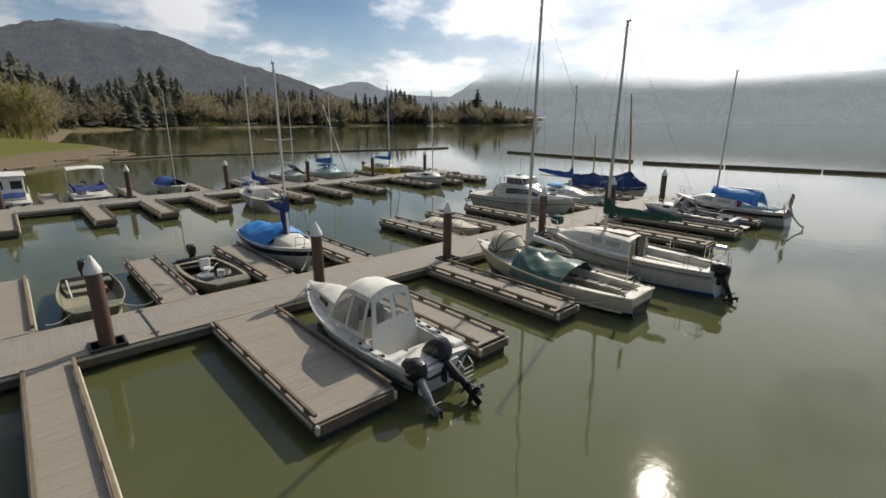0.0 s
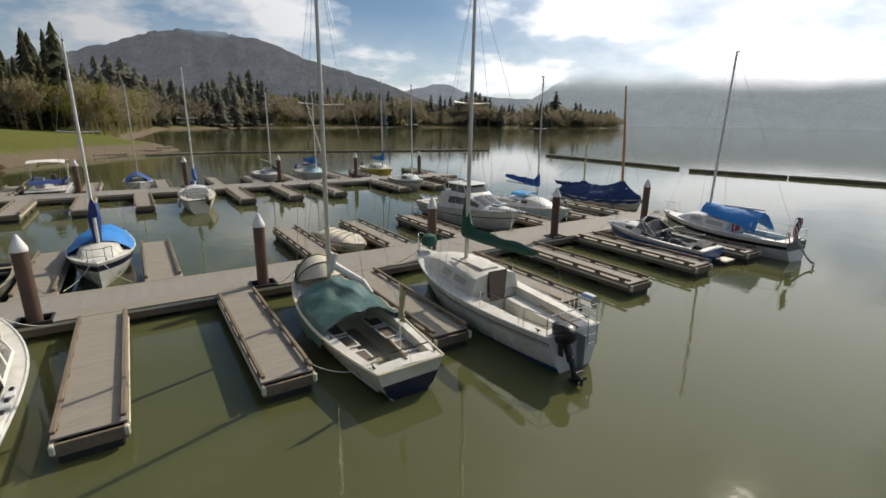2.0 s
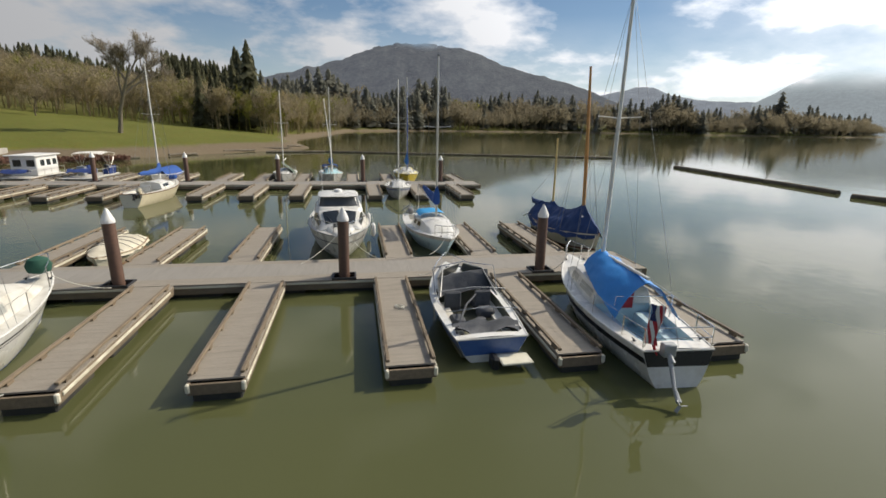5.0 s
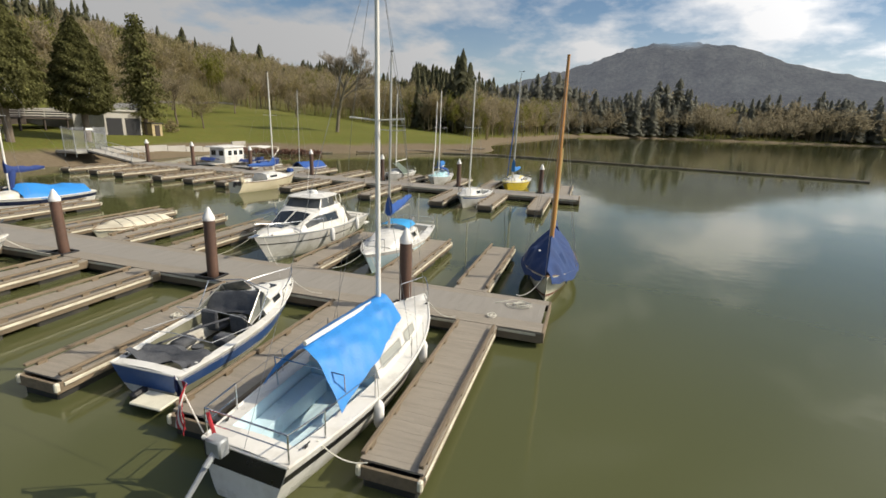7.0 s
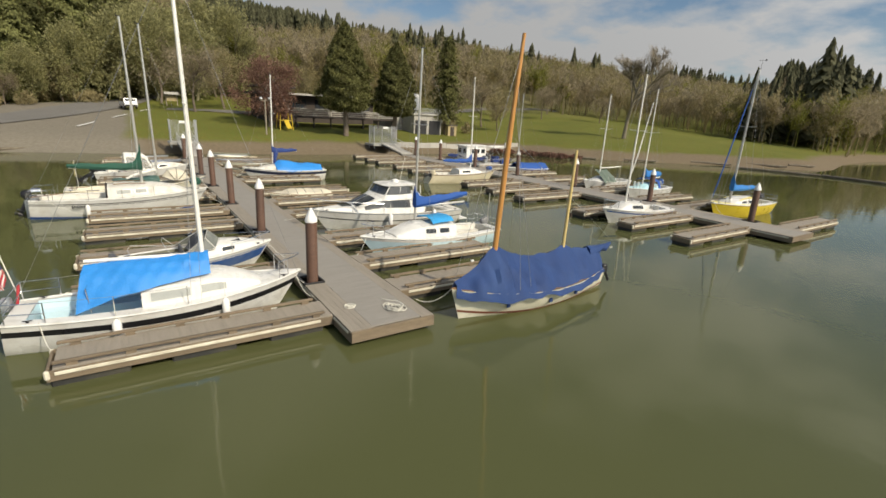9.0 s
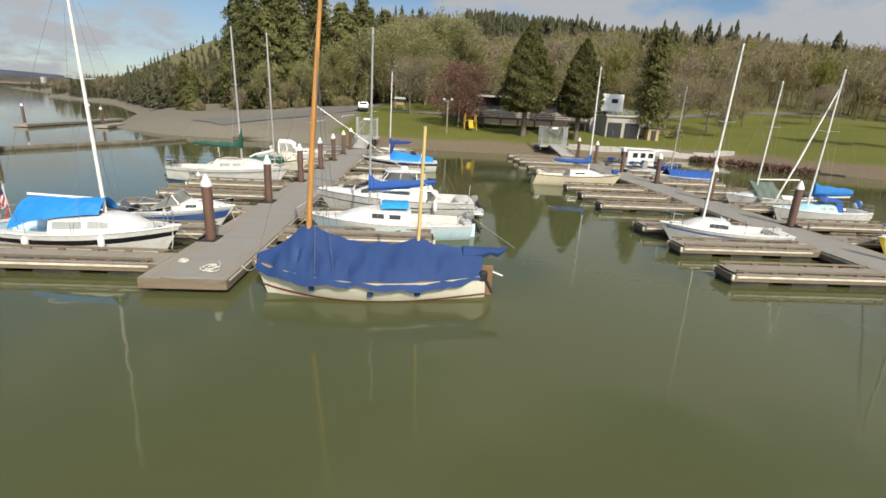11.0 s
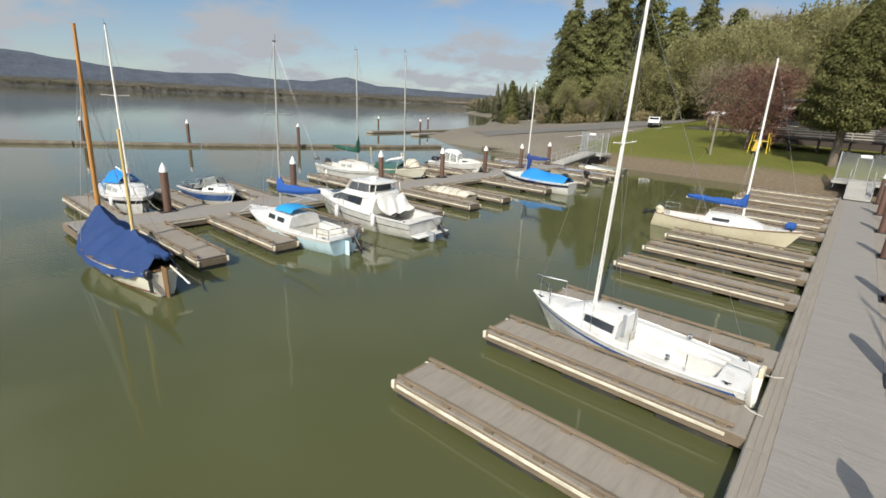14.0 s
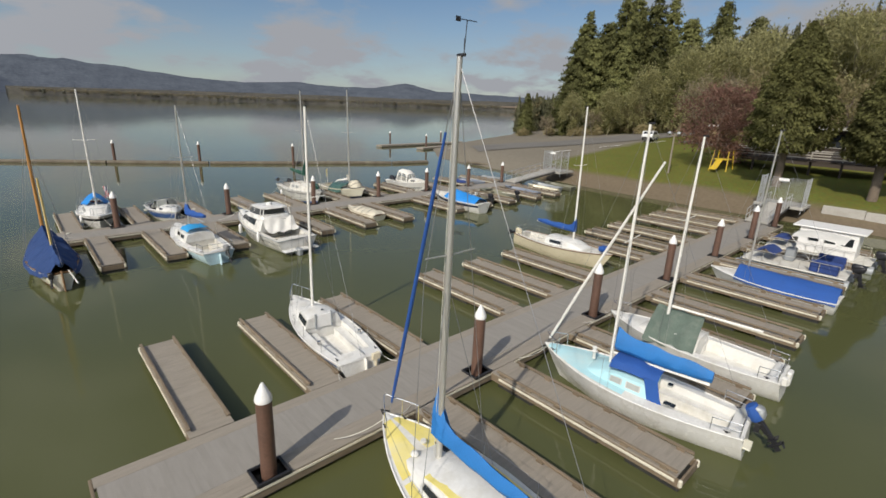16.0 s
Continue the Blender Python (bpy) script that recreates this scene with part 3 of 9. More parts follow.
def cloud_fade(m, z0, z1, ragged):
    """Fades a far mountain's top to clear by height, in place of modelled cloud."""
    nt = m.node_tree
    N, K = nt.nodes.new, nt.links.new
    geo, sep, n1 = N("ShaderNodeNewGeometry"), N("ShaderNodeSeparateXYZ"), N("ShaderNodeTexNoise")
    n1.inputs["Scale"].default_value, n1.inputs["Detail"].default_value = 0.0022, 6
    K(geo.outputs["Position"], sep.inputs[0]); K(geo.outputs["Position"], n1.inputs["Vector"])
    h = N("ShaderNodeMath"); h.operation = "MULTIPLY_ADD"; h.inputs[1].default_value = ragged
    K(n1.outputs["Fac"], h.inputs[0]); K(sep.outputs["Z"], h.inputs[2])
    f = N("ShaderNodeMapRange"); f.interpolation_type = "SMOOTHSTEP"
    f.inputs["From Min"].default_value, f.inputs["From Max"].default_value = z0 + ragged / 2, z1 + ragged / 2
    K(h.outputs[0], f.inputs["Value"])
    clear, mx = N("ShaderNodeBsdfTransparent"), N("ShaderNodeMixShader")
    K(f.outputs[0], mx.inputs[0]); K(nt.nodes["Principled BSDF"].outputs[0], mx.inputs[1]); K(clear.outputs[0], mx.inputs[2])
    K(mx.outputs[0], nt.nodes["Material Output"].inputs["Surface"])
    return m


# each range: own colour, then the painted haze colour and its glow
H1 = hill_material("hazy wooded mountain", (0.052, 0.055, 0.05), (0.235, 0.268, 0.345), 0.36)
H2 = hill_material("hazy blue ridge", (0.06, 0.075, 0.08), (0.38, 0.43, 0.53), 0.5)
H5 = hill_material("far hills in blue haze", (0.045, 0.05, 0.055), (0.25, 0.3, 0.4), 0.3)
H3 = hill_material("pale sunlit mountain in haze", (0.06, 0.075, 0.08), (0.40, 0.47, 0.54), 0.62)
cloud_fade(H3, 130, 270, 160)
cloud_fade(H1, 350, 455, 320)
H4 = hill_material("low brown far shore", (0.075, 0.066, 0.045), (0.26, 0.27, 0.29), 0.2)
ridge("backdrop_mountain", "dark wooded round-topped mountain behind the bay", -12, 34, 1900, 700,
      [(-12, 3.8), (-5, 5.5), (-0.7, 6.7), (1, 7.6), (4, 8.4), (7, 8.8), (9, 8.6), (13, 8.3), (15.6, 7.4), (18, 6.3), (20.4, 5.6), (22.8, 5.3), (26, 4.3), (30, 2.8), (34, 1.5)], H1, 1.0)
ridge("backdrop_ridge", "far ridge across the lake, pale blue with haze", 14, 52, 2900, 500,
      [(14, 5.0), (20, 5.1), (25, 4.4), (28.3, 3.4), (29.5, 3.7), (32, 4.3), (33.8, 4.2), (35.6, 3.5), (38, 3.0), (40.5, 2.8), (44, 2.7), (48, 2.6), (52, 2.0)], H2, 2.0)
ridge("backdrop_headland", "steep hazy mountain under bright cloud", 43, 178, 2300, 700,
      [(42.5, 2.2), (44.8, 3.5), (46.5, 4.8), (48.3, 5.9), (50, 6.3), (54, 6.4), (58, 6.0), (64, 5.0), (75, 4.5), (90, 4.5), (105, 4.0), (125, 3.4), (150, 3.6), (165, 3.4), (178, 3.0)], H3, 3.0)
ridge("backdrop_south_hills", "low hills beyond the lake, blue with haze", 168, 236, 2800, 600,
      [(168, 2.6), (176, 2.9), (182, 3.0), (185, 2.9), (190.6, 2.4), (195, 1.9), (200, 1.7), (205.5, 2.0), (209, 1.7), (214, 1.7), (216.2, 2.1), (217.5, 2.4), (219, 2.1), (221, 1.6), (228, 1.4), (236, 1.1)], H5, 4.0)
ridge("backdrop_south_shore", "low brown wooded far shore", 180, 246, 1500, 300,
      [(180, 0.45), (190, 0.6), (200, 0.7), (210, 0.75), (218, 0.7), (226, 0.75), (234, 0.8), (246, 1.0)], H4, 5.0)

# ---- floating docks ----
DECK = 0.45
PITCH = 0.146
A_Y0, A_Y1, A_X0, A_X1 = -0.34, 2.12, -3.2, 39.8
B_Y0, B_Y1, B_X0, B_X1 = 24.66, 27.30, -5.6, 40.0
PILES_A = [-2.1, 3.45, 9.4, 15.23, 21.8, 28.72, 35.73]
PILES_B = [-4.3, 1.6, 8.6, 15.5, 22.75, 29.9, 36.87]
FINGERS_AS = [(2.25, 1.0), (10.9, 1.1), (14.3, 1.1), (18.45, 1.1), (22.95, 1.1), (26.3, 1.1), (30.25, 1.1), (34.2, 1.1), (38.05, 1.1), (-2.0, 1.1)]
FINGERS_AN = [37.2, 34.25, 30.8, 25.0, 21.55, 18.1, 12.5, 9.05, 5.7, 1.6, -1.6]
FINGERS_BS = [37.4, 34.05, 30.6, 25.1, 21.75, 18.45, 12.4, 9.2, 5.95, 1.7, -1.2, -4.6]
FINGERS_BN = [38.7, 32.2, 29.0, 24.5, 21.1, 18.0, 14.0, 9.2, 4.2, -0.6]


def make_finger(name, w, length, label):
    """A slip finger that runs from its root at the origin towards -y: boards, raised kerb rails on blocks, cream rub strips, floats."""
    f = thing(name, label, "dock")
    part("frame", join(*[gbox((s * (w / 2 - 0.03), -length / 2, DECK - 0.17), (0.06, length, 0.24), 0.008) for s in (-1, 1)],
                       gbox((0, -length + 0.03, DECK - 0.17), (w - 0.12, 0.06, 0.24), 0.008), gbox((0, -0.03, DECK - 0.17), (w - 0.12, 0.06, 0.24), 0.008)), TIMBER, f, smooth=False)
    for s in (-1, 1):
        part("rub_strip", gbox((s * (w / 2 + 0.016), -length / 2 - 0.1, DECK - 0.115), (0.03, length - 0.5, 0.075), 0.008), RUBSTRIP, f, "cream rub strip", smooth=False)
        part("kerb_rail", gbox((s * (w / 2 - 0.05), -length / 2 - 0.05, DECK + 0.105), (0.085, length - 0.35, 0.07), 0.012), TIMBER, f, smooth=False)
        for i in range(6):
            part("block", gbox((s * (w / 2 - 0.05), -0.45 - i * (length - 0.9) / 5, DECK + 0.034), (0.08, 0.2, 0.068)), TIMBER, f, smooth=False)
        part("corner_bumper", gbox((s * (w / 2 - 0.02), -length + 0.02, DECK - 0.14), (0.09, 0.1, 0.2), 0.025), RUBSTRIP, f, "scuffed white corner bumper", smooth=False)
    for i in range(3):
        part("float", gbox((0, -0.95 - i * (length - 1.7) / 2, 0.02), (w - 0.16, 1.4, 0.42), 0.03), FLOATBOX, f, "black float", smooth=False)
    n = int((length - 0.02) / PITCH)
    me = mesh("board", gbox((0, 0, 0), (w - 0.002, PITCH - 0.0008, 0.04), 0.001), PLANK)
    for i in range(n):
        part("board", me, PLANK, f, m=pose(rnd.uniform(-0.004, 0.004), -(i + 0.5) * PITCH - 0.01, DECK - 0.02 + rnd.uniform(-0.001, 0.001), 0, 0, rnd.uniform(-0.03, 0.03)))
    return f


LF = 6.12
finger = make_finger("finger_dock", 1.1, LF, "weathered grey-brown finger dock with raised timber kerb rails")
tagged(finger, group="finger docks")
places = [pose(x, A_Y0 - 0.02, 0) for x, w in FINGERS_AS if w == 1.1] + [pose(x, A_Y1 + 0.02, 0, 0, 0, 180) for x in FINGERS_AN]
places += [pose(x, B_Y0 - 0.02, 0) for x in FINGERS_BS] + [pose(x, B_Y1 + 0.02, 0, 0, 0, 180) for x in FINGERS_BN]
finger.matrix_basis = places[0]
for q in places[1:]:
    copy_thing(finger, q)
narrow = make_finger("finger_dock", 1.0, 6.3, "narrow grey finger dock with a pale worn edge")
narrow.matrix_basis = pose(2.25, A_Y0 - 0.02, 0)
tagged(narrow, group="finger docks")
wide = make_finger("platform_dock", 1.86, 6.2, "wide grey-brown boarded platform dock beside a motorboat")
wide.matrix_basis = pose(6.72, A_Y0 - 0.02, 0)


def make_dock(name, x0, x1, y0, y1, piles, pile_side, label):
    """A main walkway along x: edge timbers, cross boards with a notch round each pile, floats beneath."""
    d = thing(name, label, "dock")
    w, mid = y1 - y0, (y0 + y1) / 2
    for y, s in ((y0, -1), (y1, 1)):
        part("edge_beam", gbox(((x0 + x1) / 2, y - s * 0.04, DECK - 0.19), (x1 - x0, 0.08, 0.28), 0.01), TIMBER_X, d, smooth=False)
        part("edge_strip", gbox(((x0 + x1) / 2, y + s * 0.012, DECK - 0.09), (x1 - x0 - 0.3, 0.022, 0.07), 0.006), RUBSTRIP, d, "worn cream edge strip", smooth=False)
    part("end_beam", gbox((x1 + 0.035, mid, DECK - 0.16), (0.07, w, 0.3), 0.01), TIMBER, d, "bare brown end timber", smooth=False)
    part("end_beam", gbox((x0 - 0.035, mid, DECK - 0.16), (0.07, w, 0.3), 0.01), TIMBER, d, smooth=False)
    x = x0 + 1.2
    while x < x1 - 0.6:
        part("float", gbox((x, mid, 0.02), (1.7, w - 0.2, 0.42), 0.04), FLOATBOX, d, "black float", smooth=False)
        x += 2.6
    e0, e1 = (0.62, 0.38) if pile_side < 0 else (0.38, 0.62)
    cw, cm = w - e0 - e1, (y0 + e0 + y1 - e1) / 2
    full = mesh("board", gbox((0, 0, 0), (PITCH - 0.0012, cw - 0.008, 0.045), 0.0006), PLANK_B)
    for i in range(int((x1 - x0) / PITCH)):
        part("board", full, PLANK_B, d, m=pose(x0 + (i + 0.5) * PITCH, cm + rnd.uniform(-0.003, 0.003), DECK - 0.022 + rnd.uniform(-0.0005, 0.0005), 0, 0, rnd.uniform(-0.02, 0.02)))
    # lengthwise boards along both edges, broken where a pile stands
    for side, ew, ye in ((-1, e0, y0), (1, e1, y1)):
        n = 4 if ew > 0.5 else 3
        bw = ew / n
        stops = sorted([x0, x1] + [p + k for p in piles for k in (-0.38, 0.38) if side == pile_side and x0 < p < x1])
        spans = [(a, b) for a, b in zip(stops[::2], stops[1::2])] if side == pile_side else [(x0, x1)]
        for a, b in spans:
            m = max(1, round((b - a) / 4.9))
            for k in range(m):
                ln = (b - a) / m
                for j in range(n):
                    part("edge_board", gbox((0, 0, 0), (ln - 0.006, bw - 0.003, 0.045), 0.0015), PLANK, d, smooth=False, m=pose(a + (k + 0.5) * ln, ye - side * (j + 0.5) * bw, DECK - 0.022 + rnd.uniform(-0.001, 0.001)))
    ye = y1 if pile_side > 0 else y0
    for p in piles:
        if x0 + 0.4 < p < x1:
            part("pile_guide", join(gbox((p - 0.37, ye - pile_side * 0.31, DECK + 0.02), (0.06, 0.62, 0.07), 0.008), gbox((p + 0.37, ye - pile_side * 0.31, DECK + 0.02), (0.06, 0.62, 0.07), 0.008),
                                    gbox((p, ye - pile_side * 0.61, DECK + 0.02), (0.8, 0.06, 0.07), 0.008), gbox((p, ye + pile_side * 0.0, DECK + 0.02), (0.8, 0.07, 0.09), 0.008)), BLACK, d, "black steel pile guide", smooth=False)
    return d


dock_a = make_dock("walkway_dock", A_X0, A_X1, A_Y0, A_Y1, PILES_A, -1, "long grey boarded main walkway dock with worn cream edges")
part("section_joint", join(gbox((4.5, (A_Y0 + A_Y1) / 2, DECK + 0.003), (0.07, A_Y1 - A_Y0 - 0.02, 0.012), 0.003), gbox((4.5, A_Y0 + 0.3, DECK + 0.006), (0.2, 0.12, 0.012), 0.003), gbox((4.5, A_Y1 - 0.2, DECK + 0.006), (0.2, 0.12, 0.012), 0.003)), BLACK, dock_a, "dark joint between dock sections", smooth=False)
make_dock("walkway_dock", B_X0, B_X1, B_Y0, B_Y1, PILES_B, 1, "long grey boarded main walkway dock with slips along it")


def make_pile(r, top, label):
    p = thing("mooring_pile", label, "piling", group="mooring piles")
    part("tube", glathe([(r, -3), (r, top - 0.42), (r * 0.98, top - 0.4)], 20), PILE, p)
    part("cap", glathe([(r * 1.06, top - 0.44), (r * 1.08, top - 0.38), (r * 1.0, top - 0.32), (r * 0.5, top - 0.12), (0.03, top + 0.0)], 20), WHITE, p, "pointed white plastic cap")
    return p


pile = make_pile(0.18, 2.82, "tall rust-brown steel mooring pile with a white pointed cap")
piles = [pose(x, 0.02, rnd.uniform(-0.04, 0.04), rnd.uniform(-.6, .6), rnd.uniform(-.6, .6), 0) for x in PILES_A] + [pose(x, 26.97, rnd.uniform(-0.04, 0.04), rnd.uniform(-.6, .6), rnd.uniform(-.6, .6), 0) for x in PILES_B]
pile.matrix_basis = piles[0]
for q in piles[1:]:
    copy_thing(pile, q)


# log booms
def boom(pts, r, label):
    b = thing("log_boom", label, "log boom", group="log booms")
    k = 0
    for a, c in zip(pts, pts[1:]):
        a, c = Vector(a), Vector(c)
        n = max(1, int((c - a).length / 9))
        for i in range(n):
            p, q = a.lerp(c, i / n), a.lerp(c, (i + 0.985) / n)
            side = Vector((rnd.uniform(-.1, .1), rnd.uniform(-.1, .1), 0))
            mid = (p + q) / 2 + side
            part("log", gtube([p, p.lerp(mid, 0.5) + side * 0.3, mid, mid.lerp(q, 0.5), q], [r * 0.95, r, r * rnd.uniform(.95, 1.05), r, r * 0.92], 10), LOG, b)
            k += 1
    return b


boom([(14, 73, 0.1), (24, 76, 0.1), (77, 66, 0.1)], 0.24, "dark floating log boom across the bay")
boom([(76, 47.7, 0.1), (73.4, 20.6, 0.1)], 0.3, "dark floating log boom off the docks")
boom([(72.4, 18.6, 0.1), (79.8, -12.4, 0.1), (84, -30, 0.1)], 0.3, "dark floating log boom off the docks")
boom([(41.6, -46.0, 0.12), (20, -33.4, 0.12), (-3, -22.8, 0.12), (-9, -21.4, 0.12)], 0.3, "weathered brown log boom with guide piles")
for x, y in ((30, -39.6), (21, -34.4), (10.5, -28.0)):
    copy_thing(pile, pose(x, y, 0.2))


def rope_heap(label, x, y, z, r, seed, loops=5):
    """A mooring rope thrown down in loose loops."""
    rg = random.Random(seed)
    pts, n = [], 12 * loops
    for i in range(n):
        a = 6.283 * i / 12
        k = r * (0.55 + 0.35 * math.sin(i * 0.37 + seed) + rg.uniform(-0.08, 0.08))
        pts.append((k * math.cos(a) + 0.4 * r * math.sin(i * 0.11), k * 0.7 * math.sin(a), 0.014 + 0.016 * (i // 12)))
    pts.append((pts[-1][0] + r, pts[-1][1] + 0.3 * r, 0.014))
    t = thing("rope_coil", label, "rope", pose(x, y, z, 0, 0, rg.uniform(0, 360)))
    part("rope", gtube(pts, 0.014, 5), ROPE, t)


rope_heap("loose white mooring rope heaped at the end of the dock", 39.0, 1.35, DECK, 0.42, 2, 6)
rope_heap("loose white mooring rope on the dock boards", 38.3, 0.2, DECK, 0.2, 5, 3)
rope_heap("white rope coil on a finger dock", 5.6, 4.2, DECK, 0.22, 11, 4)
rope_heap("white rope coil on a finger dock", 30.3, -3.0, DECK, 0.2, 13, 3)

# ---- boat kit: every boat lies along its own y axis, bow towards +y, water line at z 0 ----
class Hull:
    def __init__(self, L, B, bow, stern, dip=0.1, draft=0.3, transom=0.75, full=0.42, rake=0.6, trake=0.1, vee=0.75, belly=0.3, blunt=0.0):
        self.blunt = blunt
        self.L, self.B, self.bow, self.stern, self.dip, self.draft = L, B, bow, stern, dip, draft
        self.tw, self.sm, self.rake, self.trake, self.vee, self.belly = transom, full, rake, trake, vee, belly

    def half(self, s):
        if s < self.sm:
            return self.B / 2 * (self.tw + (1 - self.tw) * math.sin(math.pi / 2 * s / self.sm))
        k = (s - self.sm) / (1 - self.sm)
        if self.blunt:
            return self.B / 2 * (1 - (1 - self.blunt) * k ** 2.4)
        return max(0.012, self.B / 2 * (1 - k ** 2.1) ** 0.92)

    def sheer(self, s):
        return self.stern + (self.bow - self.stern) * s ** 1.8 - self.dip * 4 * s * (1 - s)

    def at(self, s, v, out=0.0):
        """A point of the starboard skin: s from stern to bow, v from keel to gunwale."""
        k = max(0, (s - 0.55) / 0.45)
        e = self.belly + (self.vee - self.belly) * k ** 1.3
        dr = self.draft * (1 - 0.75 * k ** 2) * (0.55 + 0.45 * min(1, s / 0.35))
        z = -dr + (self.sheer(s) + dr) * v
        y = -self.L / 2 + self.L * s - self.rake * (1 - v) * s ** 5 + self.trake * (1 - v) * (1 - s) ** 6
        return Vector((self.half(s) * v ** e + out, y, z))

    def rail(self, s, f=1.0, dz=0.0):
        p = self.at(s, 1.0)
        return Vector((p.x * f, p.y, p.z + dz))


def spread(a, b, n):
    return [a + (b - a) * i / (n - 1) for i in range(n)]


def hull_skin(h, n=20, m=8):
    rows = []
    for s in spread(0, 1, n):
        side = [h.at(s, v) for v in [(i / (m - 1)) ** 1.4 for i in range(m)]]
        rows.append([Vector((-p.x, p.y, p.z)) for p in reversed(side)] + side[1:])
    V, F = ggrid(rows)
    w = len(rows[0])
    F.append(tuple(range(w - 1, -1, -1)))
    if h.blunt:
        F.append(tuple(range(len(V) - w, len(V))))
    return V, F


def band(h, v0, v1, s0=0.0, s1=1.0, out=0.006, n=20):
    """A painted band of the hull, a hair proud of it, both sides."""
    geos = []
    for sg in (-1, 1):
        rows = []
        for s in spread(s0, s1, n):
            row = []
            for v in spread(v0, v1, 3):
                p = h.at(s, v, out)
                row.append((sg * p.x, p.y, p.z))
            rows.append(row if sg < 0 else row[::-1])
        geos.append(ggrid(rows))
    return join(*geos)


def transom_band(h, v0, v1):
    rows = []
    for v in spread(v0, v1, 3):
        p = h.at(0, v)
        rows.append([(x * p.x, p.y - 0.006, p.z) for x in spread(-0.99, 0.99, 5)])
    return ggrid(rows)


def gunwale(h, r=0.025, s0=0.0):
    pts = [h.rail(s) for s in spread(s0, 1, 18)]
    return join(gtube(pts, r, 6), gtube([(-p.x, p.y, p.z) for p in pts], r, 6), gtube([(-h.rail(0).x, h.rail(0).y, h.rail(0).z), h.rail(0)], r, 6))


def deck_sheet(h, s0, s1, f0=-1.0, f1=1.0, n=10, k=5, camber=0.05, dz=0.0):
    rows = []
    for s in spread(s0, s1, n):
        p = h.rail(s)
        rows.append([(p.x * f * 0.99, p.y, p.z + dz + camber * (1 - f * f)) for f in spread(f0, f1, k)])
    return ggrid(rows)


def deck_with_well(h, a, b, w, camber=0.05):
    """A deck with a well open from a to b, w of the half width."""
    geos = [deck_sheet(h, b, 1.0, n=12, camber=camber), deck_sheet(h, a, b, -1, -w, k=3, camber=camber), deck_sheet(h, a, b, w, 1, k=3, camber=camber)]
    if a > 0.005:
        geos.append(deck_sheet(h, 0, a, n=3, camber=camber))
    return join(*geos)


def well(h, a, b, w, depth, camber=0.05):
    """The inside of a well: floor and sides."""
    up, lo = [], []
    for s in spread(a, b, 8):
        p = h.rail(s)
        z = p.z + camber * (1 - w * w)
        up.append((p.x * w, p.y, z)); lo.append((p.x * w * 0.94, p.y, z - depth))
    mir = lambda q: [(-x, y, z) for x, y, z in q]
    return join(ggrid([lo, up]), ggrid([mir(up), mir(lo)]), ggrid([mir(lo), lo]), ggrid([[mir(lo)[0], lo[0]], [mir(up)[0], up[0]]]), ggrid([[mir(up)[-1], up[-1]], [mir(lo)[-1], lo[-1]]]))


def benches(boat, mat, h, a, b, w, inner, drop, height):
    """Seats along both sides of a well."""
    for sg in (-1, 1):
        rings = []
        for s in spread(a, b, 6):
            p = h.rail(s)
            z = p.z - drop
            x0, x1 = sg * p.x * w * 0.93, sg * max(0.1, p.x * w * inner)
            ring = [(x0, p.y, z - height), (x1, p.y, z - height), (x1, p.y, z), (x0, p.y, z)]
            rings.append(ring if sg < 0 else ring[::-1])
        part("bench", gloft(rings), mat, boat)


class Cabin:
    """A cabin trunk from s0 (aft) to s1 (fore) with half width frac of the deck and a roof that slopes down at the front."""

    def __init__(self, h, s0, s1, frac, height, front=0.3, tumble=0.82, crown=0.07, low=0.06, aft_drop=0.0):
        self.h, self.s0, self.s1, self.frac, self.height, self.front, self.tumble, self.crown, self.low, self.aft_drop = h, s0, s1, frac, height, front, tumble, crown, low, aft_drop

    def lines(self, s):
        p = self.h.rail(s)
        k = (s - self.s0) / (self.s1 - self.s0)
        w = p.x * self.frac
        f = 1.0 if k < 1 - self.front else 1 - ((k - (1 - self.front)) / self.front) ** 1.5
        hh = self.low + (self.height - self.low) * f
        return p.y, w, w * self.tumble, p.z + 0.02, p.z + 0.02 + hh

    def side(self, s, u, out=0.0):
        y, w, wt, z0, z1 = self.lines(s)
        return Vector((w + (wt - w) * u + out, y, z0 + (z1 - self.crown * 0.4 - z0) * u))

    def shell(self, n=12):
        rings = []
        for s in spread(self.s0, self.s1, n):
            y, w, wt, z0, z1 = self.lines(s)
            c = self.crown * min(1, (z1 - z0) / 0.2)
            rings.append([(-w, y, z0 - 0.05), (-w, y, z0), (-wt, y, z1 - c * 0.4), (-wt * 0.86, y, z1), (-wt * 0.4, y, z1 + c * 0.8), (0, y, z1 + c),
                          (wt * 0.4, y, z1 + c * 0.8), (wt * 0.86, y, z1), (wt, y, z1 - c * 0.4), (w, y, z0), (w, y, z0 - 0.05)])
        return gloft(rings)

    def window(self, sa, sb, u0, u1, sg, out=0.006, skew=0.0):
        rows = []
        for s in spread(sa, sb, 5):
            row = []
            for u in (u0, (u0 + u1) / 2, u1):
                p = self.side(s + skew * (u - u0), u, out)
                row.append((sg * p.x, p.y, p.z))
            rows.append(row if sg < 0 else row[::-1])
        return ggrid(rows)


class RakedCabin(Cabin):
    """A deckhouse whose front is one straight raked plane."""

    def lines(self, s):
        p = self.h.rail(s)
        k = (s - self.s0) / (self.s1 - self.s0)
        w = p.x * self.frac
        f = min(1.0, (1 - k) / self.front)
        return p.y, w, w * self.tumble, p.z + 0.02, p.z + 0.02 + self.low + (self.height - self.low) * f


